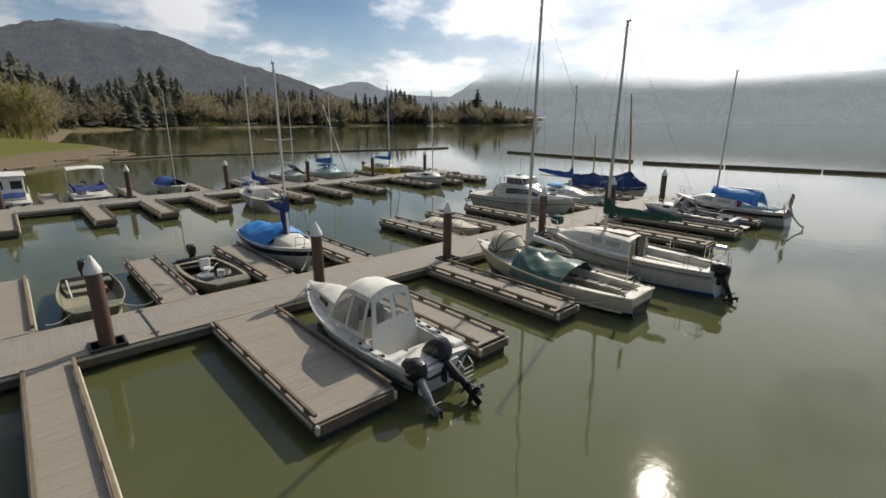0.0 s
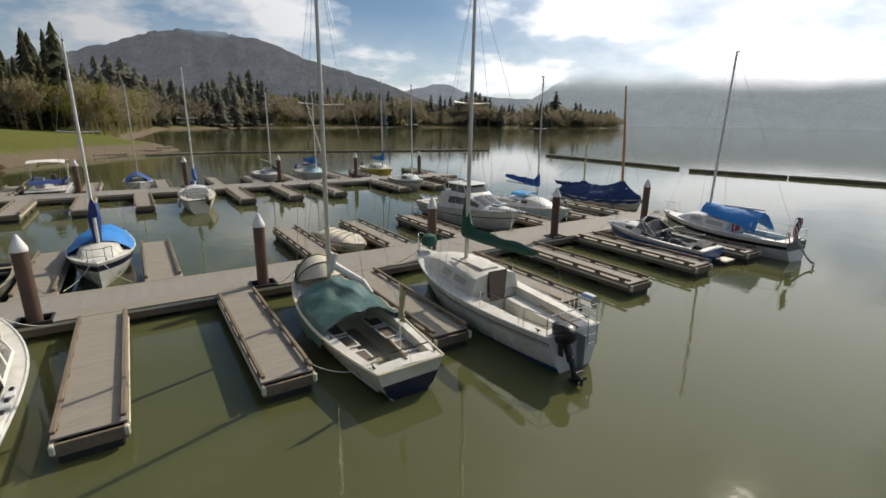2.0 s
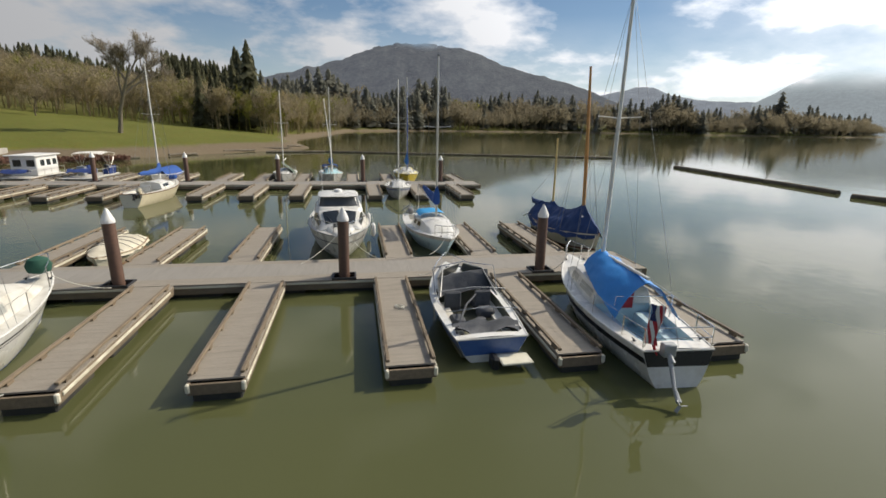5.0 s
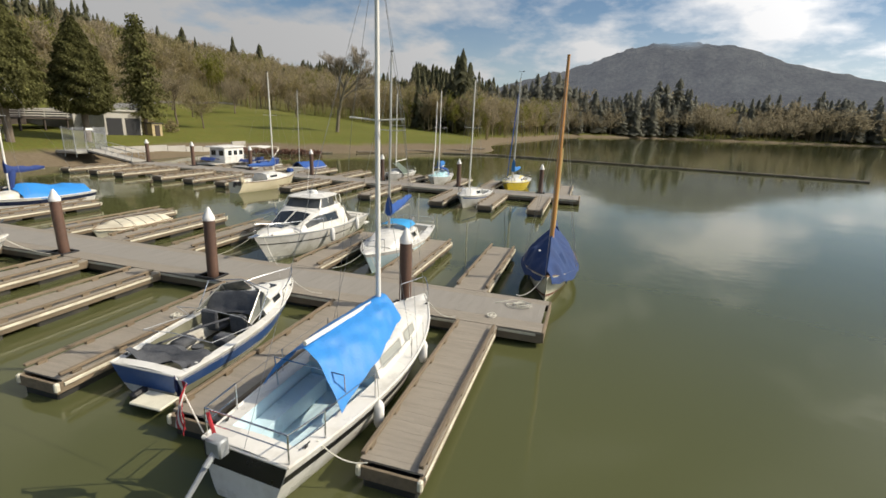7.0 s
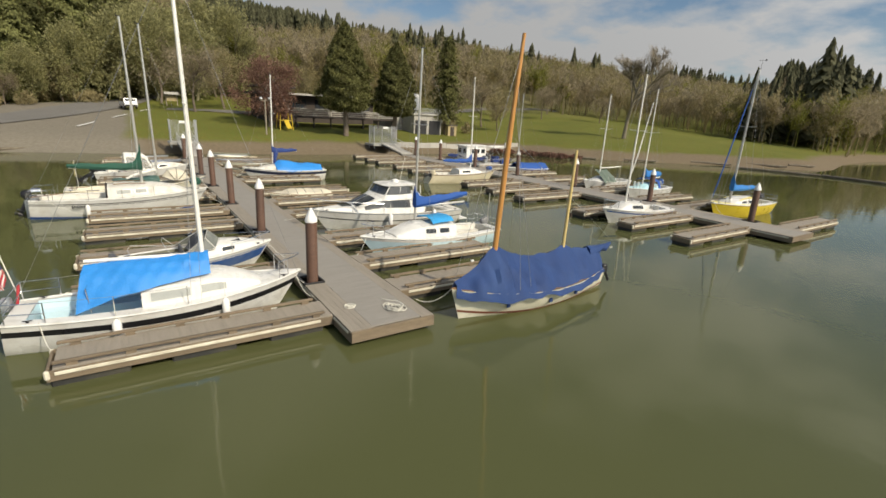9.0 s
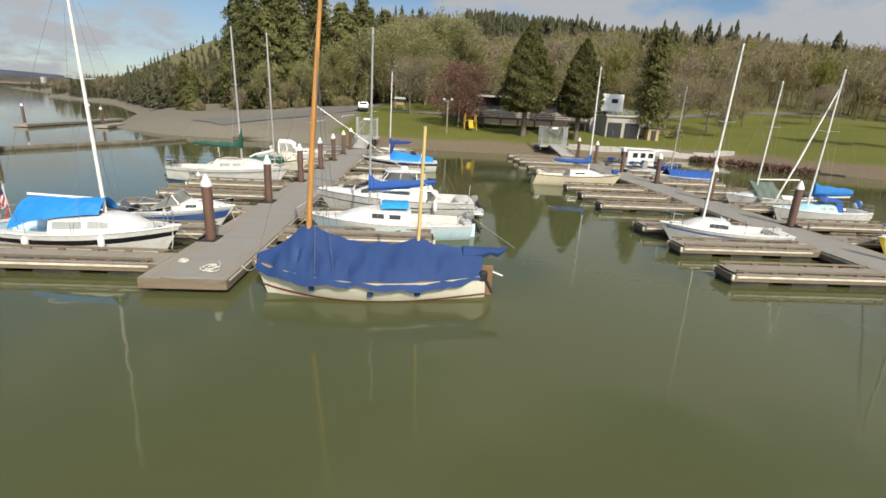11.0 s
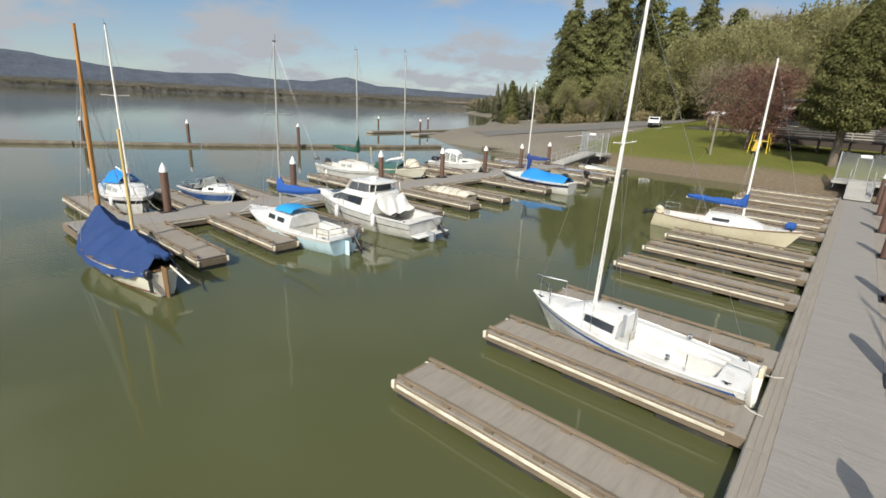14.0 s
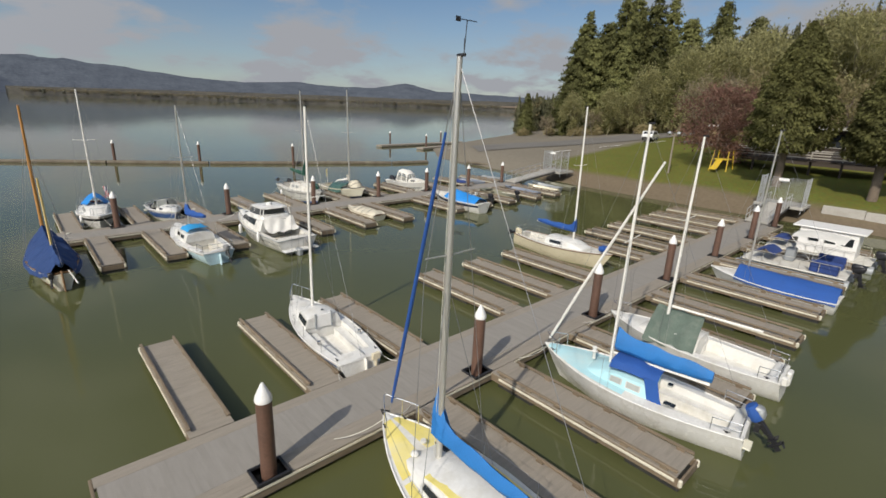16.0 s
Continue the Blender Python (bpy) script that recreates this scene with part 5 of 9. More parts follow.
def daysailer_green_tarp():
    """Open keel boat with an upturned dinghy on the foredeck and a grey-green tarpaulin."""
    h = Hull(7.1, 2.25, 1.2, 0.72, dip=0.1, draft=0.35, transom=0.72, full=0.45, rake=0.9, trake=0.05, vee=0.9, belly=0.36)
    b = thing("sailboat", "cream open sailboat with a grey-green tarpaulin and canvas foredeck hood", "sailboat", pose(16.42, -4.2, 0, 0, 0, 1.5))
    part("hull", hull_skin(h), CREAMW, b)
    part("bottom_band", band(h, 0.05, 0.42), NAVY, b, "dark blue lower hull")
    # the navy here mostly stands for shadow on the transom
    part("transom_band", transom_band(h, 0.02, 0.66), NAVY, b, "dark blue transom, mostly painted shadow")
    part("rub_rail", gunwale(h, 0.035), CREAM, b)
    part("deck", deck_with_well(h, 0.05, 0.56, 0.78), GELDECK, b)
    part("cockpit", well(h, 0.05, 0.56, 0.78, 0.62), CREAMW, b)
    benches(b, GELDECK, h, 0.06, 0.5, 0.78, 0.55, 0.22, 0.07)
    for i, y in enumerate((-2.3, -1.4, -0.6)):
        for sg in (-1, 1):
            fr = part("hatch_frame", join(*[gbox((sg * 0.56 + dx, y + dy, 0.505), (w, ln, 0.03), 0.006) for dx, dy, w, ln in ((-0.2, 0, 0.05, 0.66), (0.2, 0, 0.05, 0.66), (0, -0.31, 0.36, 0.05), (0, 0.31, 0.36, 0.05))]), GEL, b, smooth=False)
            # solid dark panel gives the shade inside an open locker
            part("locker_panel", gbox((sg * 0.56, y, 0.5), (0.34, 0.56, 0.02), 0.004), WORNTEAK, fr, "dark panel for an open locker", smooth=False)
    part("floor_board", gbox((0, -1.5, 0.14), (0.5, 3.0, 0.03), 0.005), TANFLOOR, b, smooth=False)
    part("bulkhead", gbox((0, 0.45, 0.55), (1.5, 0.06, 0.85), 0.02), GEL, b, smooth=False)
    part("tiller", gtube([(0, -3.35, 0.78), (0.05, -2.4, 0.85)], 0.022, 6), TEAK, b)
    part("traveller", gtube([(-0.75, -3.0, 0.82), (0.75, -3.0, 0.82)], 0.018, 6), BLACK, b)
    # folding canvas hood on hoops over the foredeck
    def hoop(th, r=0.0):
        return [((0.66 + r) * math.cos(ph), 1.95 + (0.78 + r) * math.sin(ph) * math.cos(th), 1.08 + (0.72 + r) * math.sin(ph) * math.sin(th)) for ph in spread(0, math.pi, 15)]
    hood = part("folding_hood", cloth([[tuple(Vector(q) * 1.0) for q in hoop(radians(t), -0.035 * math.sin(math.pi * ((t - 8) % 38) / 38))] for t in spread(8, 160, 21)], 0.02, 4), HOOD, b, "cream canvas folding hood on hoops")
    for t in (8, 46, 84, 122, 160):
        part("hoop", gtube(hoop(radians(t), 0.012), 0.016, 6), BLACK, hood)
    mast_and_stays(b, h, 1.02, 0.95, 9.85, ALU, lean=0.1, r=0.06, boom_len=0, stays=True)
    part("furled_sail", gtube([(0.0, 0.95, 1.55), (0.12, 0.85, 2.1), (0.1, 0.92, 1.75), (0.3, 0.4, 1.62), (0.5, -0.2, 1.5), (0.55, -0.6, 1.3)], [0.09, 0.12, 0.13, 0.1, 0.08, 0.05], 8), CANVAS, b, "bundled white sail")
    rows = []
    for k in spread(0, 1, 12):
        y = 1.0 - 2.25 * k
        ridge_z = 1.36 - 0.2 * k + 0.03 * math.sin(8 * k)
        row = []
        for x in spread(-1, 1, 19):
            e = h.rail((y + h.L / 2) / h.L).x
            row.append((x * (e + 0.04), y + 0.07 * math.sin(3 * x + 5 * k), ridge_z - (ridge_z - h.sheer((y + h.L / 2) / h.L) + (0.3 if abs(x) > 0.95 else -0.03)) * abs(x) ** 2.1 + 0.03 * math.sin(9 * x + 12 * k) + 0.02 * math.sin(23 * x * k)))
        rows.append(row)
    part("tarpaulin", cloth(rows, 0.05, 3), GREENTARP, b, "creased grey-green tarpaulin over the cabin")
    part("flag_staff", gtube([(0.1, -2.9, 0.8), (0.05, -2.95, 2.35)], 0.012, 6), WHITESPAR, b)
    part("pennant", gthick(ggrid([[(0.05 + 0.11 * k + 0.04 * math.sin(8 * k + 5 * d), -2.95 - 0.05 * k, 2.3 - 0.75 * d - 0.12 * k) for k in spread(0, 1, 5)] for d in spread(0, 1, 6)]), 0.004), YELLOWCLOTH, b, "faded yellow and blue pennant")
    cleats(b, h, (0.04, 0.3, 0.95))
    moor(b, h, 0.05, -1, (-1.72, -1.7, 0.52), 0.2); moor(b, h, 0.97, 1, (0.6, 3.8, 0.5)); moor(b, h, 0.97, -1, (-0.8, 3.8, 0.5))


def sloop_green_cover():
    h = Hull(7.7, 2.45, 1.2, 0.95, dip=0.06, draft=0.4, transom=0.7, full=0.46, rake=0.9, trake=-0.12, vee=0.9, belly=0.34)
    b = thing("sailboat", "white sailboat with a dark green sail cover and black outboard", "sailboat", pose(20.5, -4.85, 0, 0, 0, -1.5))
    part("hull", hull_skin(h), GEL, b)
    part("sheer_stripe", band(h, 0.84, 0.87), BLACKPAINT, b, "thin black sheer stripe")
    part("sheer_stripe", band(h, 0.79, 0.805), BLACKPAINT, b)
    part("waterline_band", band(h, 0.2, 0.32), ROYAL, b)
    part("rub_rail", gunwale(h, 0.028), GEL, b)
    part("deck", deck_with_well(h, 0.04, 0.4, 0.66), GELDECK, b)
    part("cockpit", well(h, 0.04, 0.4, 0.66, 0.62), GELDECK, b)
    benches(b, GELDECK, h, 0.05, 0.39, 0.66, 0.42, 0.22, 0.38)
    c = Cabin(h, 0.4, 0.86, 0.7, 0.5, front=0.5, low=0.05, crown=0.09)
    cabin_with_windows(b, c, GELDECK, [(0.45, 0.53, 0.35, 0.75, 0.0), (0.555, 0.62, 0.35, 0.75, 0.0)], LIGHTPANE)
    part("hatch", join(gbox((0, -0.05, 1.58), (0.62, 0.9, 0.06), 0.02)), GELDECK, b, smooth=False)
    # no opening is cut: a near-black panel paints the unlit inside
    part("companionway", gbox((0, -0.83, 1.2), (0.62, 0.05, 0.75), 0.01), DARKIN, b, "dark panel for an open companionway", smooth=False)
    part("hatch_board", gthick(ggrid([[(-0.24, -0.9, 0.72), (0.24, -0.9, 0.72)], [(-0.33, -0.87, 1.62), (0.33, -0.87, 1.62)]]), 0.02), WORNTEAK, b, "brown companionway board")
    for sg in (-1, 1):
        part("handrail", gtube([(sg * 0.5, -0.5, 1.6), (sg * 0.48, 0.2, 1.63), (sg * 0.45, 0.9, 1.6)], 0.02, 6), TEAK, b)
    mast_and_stays(b, h, 0.75, 1.6, 9.6, ALU, lean=0.1, r=0.062, boom_len=3.0, boom_z=0.75)
    sail_cover(0.85, -2.3, 2.35, GREENCOVER, b, 0.3, 0.1, 0.15, 0.15, 0.95, "dark green canvas sail cover")
    part("sail_bag", glathe([(0.05, 0), (0.26, 0.08), (0.3, 0.25), (0.22, 0.42), (0.04, 0.5)], 12, (0.1, 3.25, 1.35)), GREENCOVER, b, "dark green sail bag on the bow")
    pulpit(b, h, 0.86, 0.55); pushpit(b, h, 0.1, 0.5); stanchions(b, h, (0.12, 0.3, 0.48, 0.66, 0.86), 0.5)
    outboard(b, -0.5, -3.97, 0.66, 24, MOTOR, 0.95, long=1.05)
    part("rudder", gbox((0.1, -3.98, 0.25), (0.05, 0.28, 1.3), 0.02), GREYALU, b, smooth=False)
    part("tiller", gtube([(0.1, -3.85, 1.02), (0.05, -2.6, 1.15)], 0.025, 6), TEAK, b)
    part("ladder", join(*[gtube([(0.5 + x, -3.92, 1.3), (0.5 + x, -3.98, 0.5)], 0.014, 6) for x in (-0.15, 0.15)], *[gtube([(0.35, -3.94 - 0.01 * i, 1.0 - 0.22 * i), (0.65, -3.94 - 0.01 * i, 1.0 - 0.22 * i)], 0.014, 6) for i in range(3)]), CHROME, b)
    part("stove", gtube([(0.88, -3.3, 1.42), (0.88, -3.65, 1.42)], 0.17, 12), CHROME, b, "steel rail barbecue")
    part("name_lettering", join(*[gbox((1.14 - 0.006 * i, -2.2 + 0.09 * i, 0.62 + 0.015 * (i % 2)), (0.012, 0.06, 0.09 + 0.03 * (i % 3 == 0)), 0.002) for i in range(6)]), BLACK, b, smooth=False)
    fender(b, (1.3, -1.6, 0.45)); cleats(b, h, (0.05, 0.93))
    moor(b, h, 0.96, 1, (1.2, 4.4, 0.5)); moor(b, h, 0.96, -1, (-1.1, 4.4, 0.5)); moor(b, h, 0.08, 1, (2.2, -1.6, 0.5), 0.15)


def runabout():
    h = Hull(6.0, 2.15, 1.0, 0.68, dip=-0.03, draft=0.3, transom=0.85, full=0.38, rake=0.85, vee=1.0, belly=0.34)
    b = thing("motorboat", "white and blue runabout with an open cockpit and cuddy cabin", "motorboat", pose(32.2, -3.06, 0, 0, 0, 1.5) @ Matrix.Diagonal((0.96, 0.89, 0.95, 1)))
    part("hull", hull_skin(h), GEL, b)
    part("side_band", band(h, 0.5, 0.83, 0.0, 0.985), DULLBLUE, b, "faded blue side band")
    part("side_line", band(h, 0.86, 0.885, 0.0, 0.985, 0.008), DULLBLUE, b, "thin blue line")
    part("transom_band", transom_band(h, 0.45, 0.98), DULLBLUE, b, "faded blue transom")
    part("rub_rail", gunwale(h, 0.025), GEL, b)
    part("deck", deck_with_well(h, 0.04, 0.58, 0.82), GEL, b)
    part("cockpit", well(h, 0.04, 0.58, 0.82, 0.62), OLIVE, b)
    benches(b, GELDECK, h, 0.05, 0.5, 0.82, 0.62, 0.22, 0.3)
    for x in (-0.45, 0.45):
        part("seat", join(gbox((x, -0.1, 0.5), (0.5, 0.5, 0.14), 0.04), gbox((x, -0.36, 0.78), (0.5, 0.12, 0.5), 0.04)), DARKCANVAS, b, "dark seat", smooth=False)
    c = Cabin(h, 0.56, 0.96, 0.78, 0.3, front=0.8, low=0.02)
    cabin_with_windows(b, c, GEL, [(0.66, 0.74, 0.25, 0.75, 0.0)])
    part("deck_hatch", gbox((0, 1.55, 1.19), (0.55, 0.4, 0.04), 0.02), TINT, b, "dark deck hatch", smooth=False)
    zs = 0.98
    for sg in (-1, 1):
        low = [(sg * 0.05, 0.98, zs + 0.3), (sg * 0.7, 0.72, zs + 0.12), (sg * 0.88, -0.45, zs - 0.1)]
        upp = [(sg * 0.05, 0.58, zs + 0.66), (sg * 0.62, 0.4, zs + 0.52), (sg * 0.85, -0.5, zs - 0.04)]
        part("windscreen", gthick(ggrid([low, upp] if sg > 0 else [upp, low]), 0.01), VINYL, b, "raked windscreen")
        part("screen_frame", join(gtube(upp, 0.02, 6), gtube(low, 0.02, 6), gtube([low[1], upp[1]], 0.02, 6)), ALU, b)
    part("folded_top", cloth([[(x, 0.35 - 0.5 * k, zs + 0.42 - 0.5 * k + 0.12 * math.sin(7 * k + 2 * x)) for x in spread(-0.8, 0.8, 9)] for k in spread(0, 1, 6)], 0.14, 5), DARKCANVAS, b, "collapsed dark canvas top")
    part("top_frame", gtube([(-0.95, -0.2, 0.9), (-0.95, 0.3, 1.6), (0, 0.45, 1.72), (0.95, 0.3, 1.6), (0.95, -0.2, 0.9)], 0.014, 6), CHROME, b)
    part("stern_cover", cloth([[(x, -1.9 - 0.8 * k, 0.7 + 0.1 * math.sin(5 * x) * k + 0.05 * math.sin(9 * k)) for x in spread(-0.85, 0.85, 9)] for k in spread(0, 1, 6)], 0.2, 9), DARKCANVAS, b, "rumpled dark tarpaulin in the stern")
    part("boat_gear", join(gbox((0.4, -0.9, 0.55), (0.5, 0.4, 0.3), 0.08), gbox((-0.5, -1.3, 0.5), (0.4, 0.6, 0.22), 0.07), gtube([(-0.7, -2.2, 0.7), (-0.2, -1.0, 0.85), (0.6, 0.1, 1.0)], 0.03, 6), glathe([(0.12, 0.3), (0.15, 0.6), (0.02, 0.62)], 10, (0.1, -1.5, 0))), DARKCANVAS, b, "dark loose gear in the cockpit")
    for y, z in ((-0.9, 1.25), (-2.0, 1.05)):
        part("top_frame", gtube([(-0.98, -0.5, 0.88), (-0.97, y, z), (0, y - 0.1, z + 0.12), (0.97, y, z), (0.98, -0.5, 0.88)], 0.011, 6), GALV, b)
    part("swim_platform", gbox((0.5, -3.3, 0.2), (0.8, 0.55, 0.06), 0.02), CREAMW, b, smooth=False)
    part("drive_leg", gbox((0, -3.2, 0.05), (0.18, 0.4, 0.5), 0.05), BLACK, b, smooth=False)
    pulpit(b, h, 0.72, 0.35)
    cleats(b, h, (0.06, 0.9)); moor(b, h, 0.97, 1, (0.9, 3.3, 0.5)); moor(b, h, 0.97, -1, (-0.9, 3.2, 0.5))


def sloop_blue_tarp():
    h = Hull(6.7, 2.3, 1.15, 0.85, dip=0.05, draft=0.4, transom=0.72, full=0.45, rake=0.8, trake=-0.15, vee=0.9, belly=0.34)
    b = thing("sailboat", "white sailboat with black stripe and bright blue boom tarpaulin", "sailboat", pose(36.28, -3.95, 0, 0, 0, -4.5))
    part("hull", hull_skin(h), GEL, b)
    part("side_stripe", band(h, 0.71, 0.85), BLACKPAINT, b, "black side stripe")
    part("transom_band", transom_band(h, 0.66, 0.98), BLACKPAINT, b, "black transom top")
    part("rub_rail", gunwale(h, 0.028), GEL, b)
    part("deck", deck_with_well(h, 0.06, 0.4, 0.7), GEL, b)
    part("cockpit", well(h, 0.06, 0.4, 0.7, 0.6), PALEBLUE, b, "pale blue cockpit")
    benches(b, PALEBLUE, h, 0.07, 0.39, 0.7, 0.45, 0.2, 0.35)
    c = Cabin(h, 0.4, 0.82, 0.74, 0.46, front=0.45, low=0.05)
    cabin_with_windows(b, c, GEL, [(0.43, 0.56, 0.3, 0.75, 0.0), (0.6, 0.69, 0.3, 0.75, 0.0)], LIGHTPANE)
    part("companionway", gbox((0, -0.69, 1.12), (0.6, 0.05, 0.7), 0.01), RED, b, "dark red companionway cloth", smooth=False)
    mast_and_stays(b, h, 0.78, 1.42, 9.0, WHITESPAR, lean=0.12, r=0.055, boom_len=2.6, boom_z=0.5)
    rows = []
    for k in spread(0, 1, 34):
        y = 0.92 - 2.75 * k
        rz = 1.98 - 0.1 * k
        wid = 0.5 + 0.34 * min(1, k * 1.8)
        row = []
        for x in spread(-1, 1, 31):
            a = abs(x)
            low = 1.5 - 0.42 * k ** 1.4 - (0.16 if x > 0 else 0.05) * max(0, k - 0.7) / 0.3
            pull = 0.5 * a + 0.5 * a ** 2.2
            crease = 0.011 * math.sin(26 * k + 7 * a) + 0.008 * math.sin(47 * k - 9 * a + 2) + 0.007 * math.sin(15 * a + 9 * k)
            row.append((math.copysign(wid * a ** 0.85, x) + crease * 0.8, y - 0.16 * a * k, rz - (rz - low) * pull + crease * math.sin(math.pi * min(1, 0.15 + a))))
        rows.append(row)
    part("tarpaulin", cloth(rows, 0.02, 11), TARP, b, "shiny creased bright blue tarpaulin")
    pushpit(b, h, 0.12, 0.5); pulpit(b, h, 0.9, 0.5); stanchions(b, h, (0.12, 0.32, 0.55), 0.5)
    ob = part("motor_mount", join(gtube([(-0.35, -3.45, 0.95), (-0.35, -3.75, 0.75)], 0.05, 8), gbox((-0.35, -3.5, 0.95), (0.3, 0.2, 0.3), 0.03)), GREYALU, b)
    part("drive_shaft", gtube([(-0.35, -3.55, 0.9), (-0.45, -4.05, 0.35), (-0.48, -4.3, 0.18)], [0.05, 0.04, 0.06], 8), GREYALU, ob)
    part("propeller", join(*[moved(gbox((0.08, 0, 0), (0.14, 0.02, 0.07), 0.005), pose(-0.49, -4.36, 0.14, 60, 120 * i, 0)) for i in range(3)]), GREYALU, ob, smooth=False)
    flag_us(b, (-0.8, -3.35, 0.95), (-0.95, -3.6, 2.05), 0.85)
    part("red_pole", gtube([(-0.72, -3.3, 1.3), (-0.5, -3.35, 0.75)], 0.03, 6), RED, b)
    fender(b, (1.13, -1.2, 0.5)); fender(b, (0.95, 1.2, 0.62)); cleats(b, h, (0.07, 0.92))
    part("dodger_frame", gtube([(-0.75, -1.7, 0.9), (-0.75, -1.75, 1.5), (0.75, -1.75, 1.5), (0.75, -1.7, 0.9)], 0.014, 6), CHROME, b)
    moor(b, h, 0.97, 1, (0.9, 3.5, 0.6), 0.2); moor(b, h, 0.97, -1, (-0.6, 3.6, 0.5)); moor(b, h, 0.1, 1, (1.6, -2.4, 0.5), 0.15)


def rowboat(x, y, rz, L, B, mat, label, motor=False, inner=None, thwarts=3, blunt=0.0):
    h = Hull(L, B, 0.62, 0.45, dip=0.02, draft=0.12, transom=0.8, full=0.45, rake=0.35, vee=0.3 if blunt else 0.8, belly=0.22 if blunt else 0.28, blunt=blunt)
    b = thing("rowboat", label, "rowboat", pose(x, y, 0, 0, 0, rz), "small open boats")
    part("hull", gthick(hull_skin(h), 0.02), mat, b)
    part("inner_floor", ggrid([[(h.half(s) * f * 0.86, -L / 2 + L * s, 0.06) for f in spread(-1, 1, 5)] for s in spread(0.02, 0.9, 8)]), inner or mat, b)
    part("rub_rail", gunwale(h, 0.022), inner or ALU, b)
    for i in range(thwarts):
        s = 0.14 + 0.62 * i / max(1, thwarts - 1)
        w = h.half(s) * 1.86
        part("thwart", gbox((0, -L / 2 + L * s, 0.32), (w, 0.28, 0.04), 0.01), inner or ALU, b, smooth=False)
    part("bow_deck", deck_sheet(h, 0.84, 1.0, n=5, camber=0.02), mat, b)
    if motor:
        outboard(b, 0, -L / 2 - 0.02, 0.5, 18, MOTOR, 0.85)
    return b, h


REDTANK = material("dull red plastic", (0.2, 0.05, 0.035), 0.5, var=0.1)


def small_boats_a():
    b, h = rowboat(0.15, -2.75, 0, 4.5, 1.55, GREYBLUE, "grey-blue aluminium rowboat with grey thwarts", inner=GREYALU, thwarts=4)
    part("oar", gtube([(0.3, -1.6, 0.4), (0.2, 0.9, 0.42)], 0.025, 6), WHITESPAR, b)
    part("tackle_box", gbox((-0.2, -1.95, 0.2), (0.3, 0.45, 0.25), 0.03), BLACK, b, smooth=False)
    b, h = rowboat(0.0, 4.6, 180, 4.4, 1.5, GREYBLUE, "dark grey aluminium rowboat with pale thwarts", inner=GREYALU, thwarts=3)
    b, h = rowboat(3.65, 4.75, 178, 4.6, 1.75, OLIVE, "drab flat-bowed open skiff with a tan floor and black outboard", motor=True, inner=TANFLOOR, thwarts=1, blunt=0.62)
    part("bench", gbox((0, -1.55, 0.42), (1.4, 0.5, 0.06), 0.02), OLIVE, b, smooth=False)
    part("bow_bench", gbox((0, 1.5, 0.36), (1.25, 0.5, 0.05), 0.02), TANFLOOR, b, smooth=False)
    part("fuel_tank", gbox((-0.35, -1.2, 0.2), (0.35, 0.5, 0.22), 0.05), REDTANK, b, smooth=False)
    part("oar", gtube([(0.55, -1.9, 0.5), (0.5, 0.2, 0.46)], 0.022, 6), WHITESPAR, b)
    moor(b, h, 0.95, 1, (1.2, 2.4, 0.5)); moor(b, h, 0.95, -1, (-1.4, 2.3, 0.5))
    b, h = rowboat(7.35, 4.55, 181, 4.5, 1.85, OLIVE, "drab flat-bowed fishing skiff with a black outboard and loose gear", motor=True, inner=DARKIN, thwarts=1, blunt=0.6)
    part("side_deck", deck_with_well(h, 0.12, 0.82, 0.84, 0.01), TANFLOOR, b, "tan side decks")
    part("stern_cover", gbox((0, -2.1, 0.5), (1.35, 0.22, 0.1), 0.04), BLACK, b, smooth=False)
    part("tackle_box", gbox((0.3, 0.2, 0.3), (0.5, 0.35, 0.3), 0.03), GREYALU, b, smooth=False)
    part("net_hoop", join(gtube([(0.45 + 0.26 * math.cos(a / 3), 0.75 + 0.3 * math.sin(a / 3), 0.6 + 0.02 * math.sin(a)) for a in range(20)], 0.018, 5), gtube([(0.3, 0.5, 0.6), (-0.4, -0.5, 0.62)], 0.016, 5)), ALU, b)
    part("seat", join(gbox((0.1, -0.2, 0.55), (0.4, 0.4, 0.12), 0.05), gbox((0.1, -0.4, 0.75), (0.4, 0.1, 0.35), 0.05)), GEL, b, "white swivel seat", smooth=False)
    part("bucket", glathe([(0.11, 0.1), (0.14, 0.4), (0.13, 0.4)], 12, (-0.35, -0.1, 0)), WHITE, b)
    part("rope_coil", gtube([(0.22 * math.cos(a / 3) - 0.25, 0.55 + 0.25 * math.sin(a / 3), 0.45 + 0.004 * a) for a in range(40)], 0.02, 5), ROPE, b)
    b, h = rowboat(19.75, 4.5, 186, 4.0, 1.6, CREAMW, "small cream dinghy under a lumpy off-white cover", inner=TEAK, thwarts=2)
    rows = []
    for k in spread(0.02, 0.98, 22):
        e = h.half(k) + 0.03
        rows.append([(x * e, -2.0 + 4.0 * k, h.sheer(k) + 0.03 + (0.26 * math.sin(math.pi * min(1, k * 1.25)) ** 0.6 + 0.05 * math.sin(13 * k)) * (1 - abs(x) ** 2.2) - (0.12 if abs(x) > 0.97 else 0)) for x in spread(-1, 1, 17)])
    cov = part("boat_cover", cloth(rows, 0.09, 27), HOOD, b, "lumpy off-white boat cover")
    for i in range(5):
        k = 0.2 + 0.14 * i
        part("tie_strap", gtube([(x * (h.half(k) + 0.04), -2.0 + 4.0 * k, h.sheer(k) + 0.07 + 0.29 * (1 - abs(x) ** 2.2)) for x in spread(-1, 1, 11)], 0.012, 5), BLACK, cov, "dark tie strap")


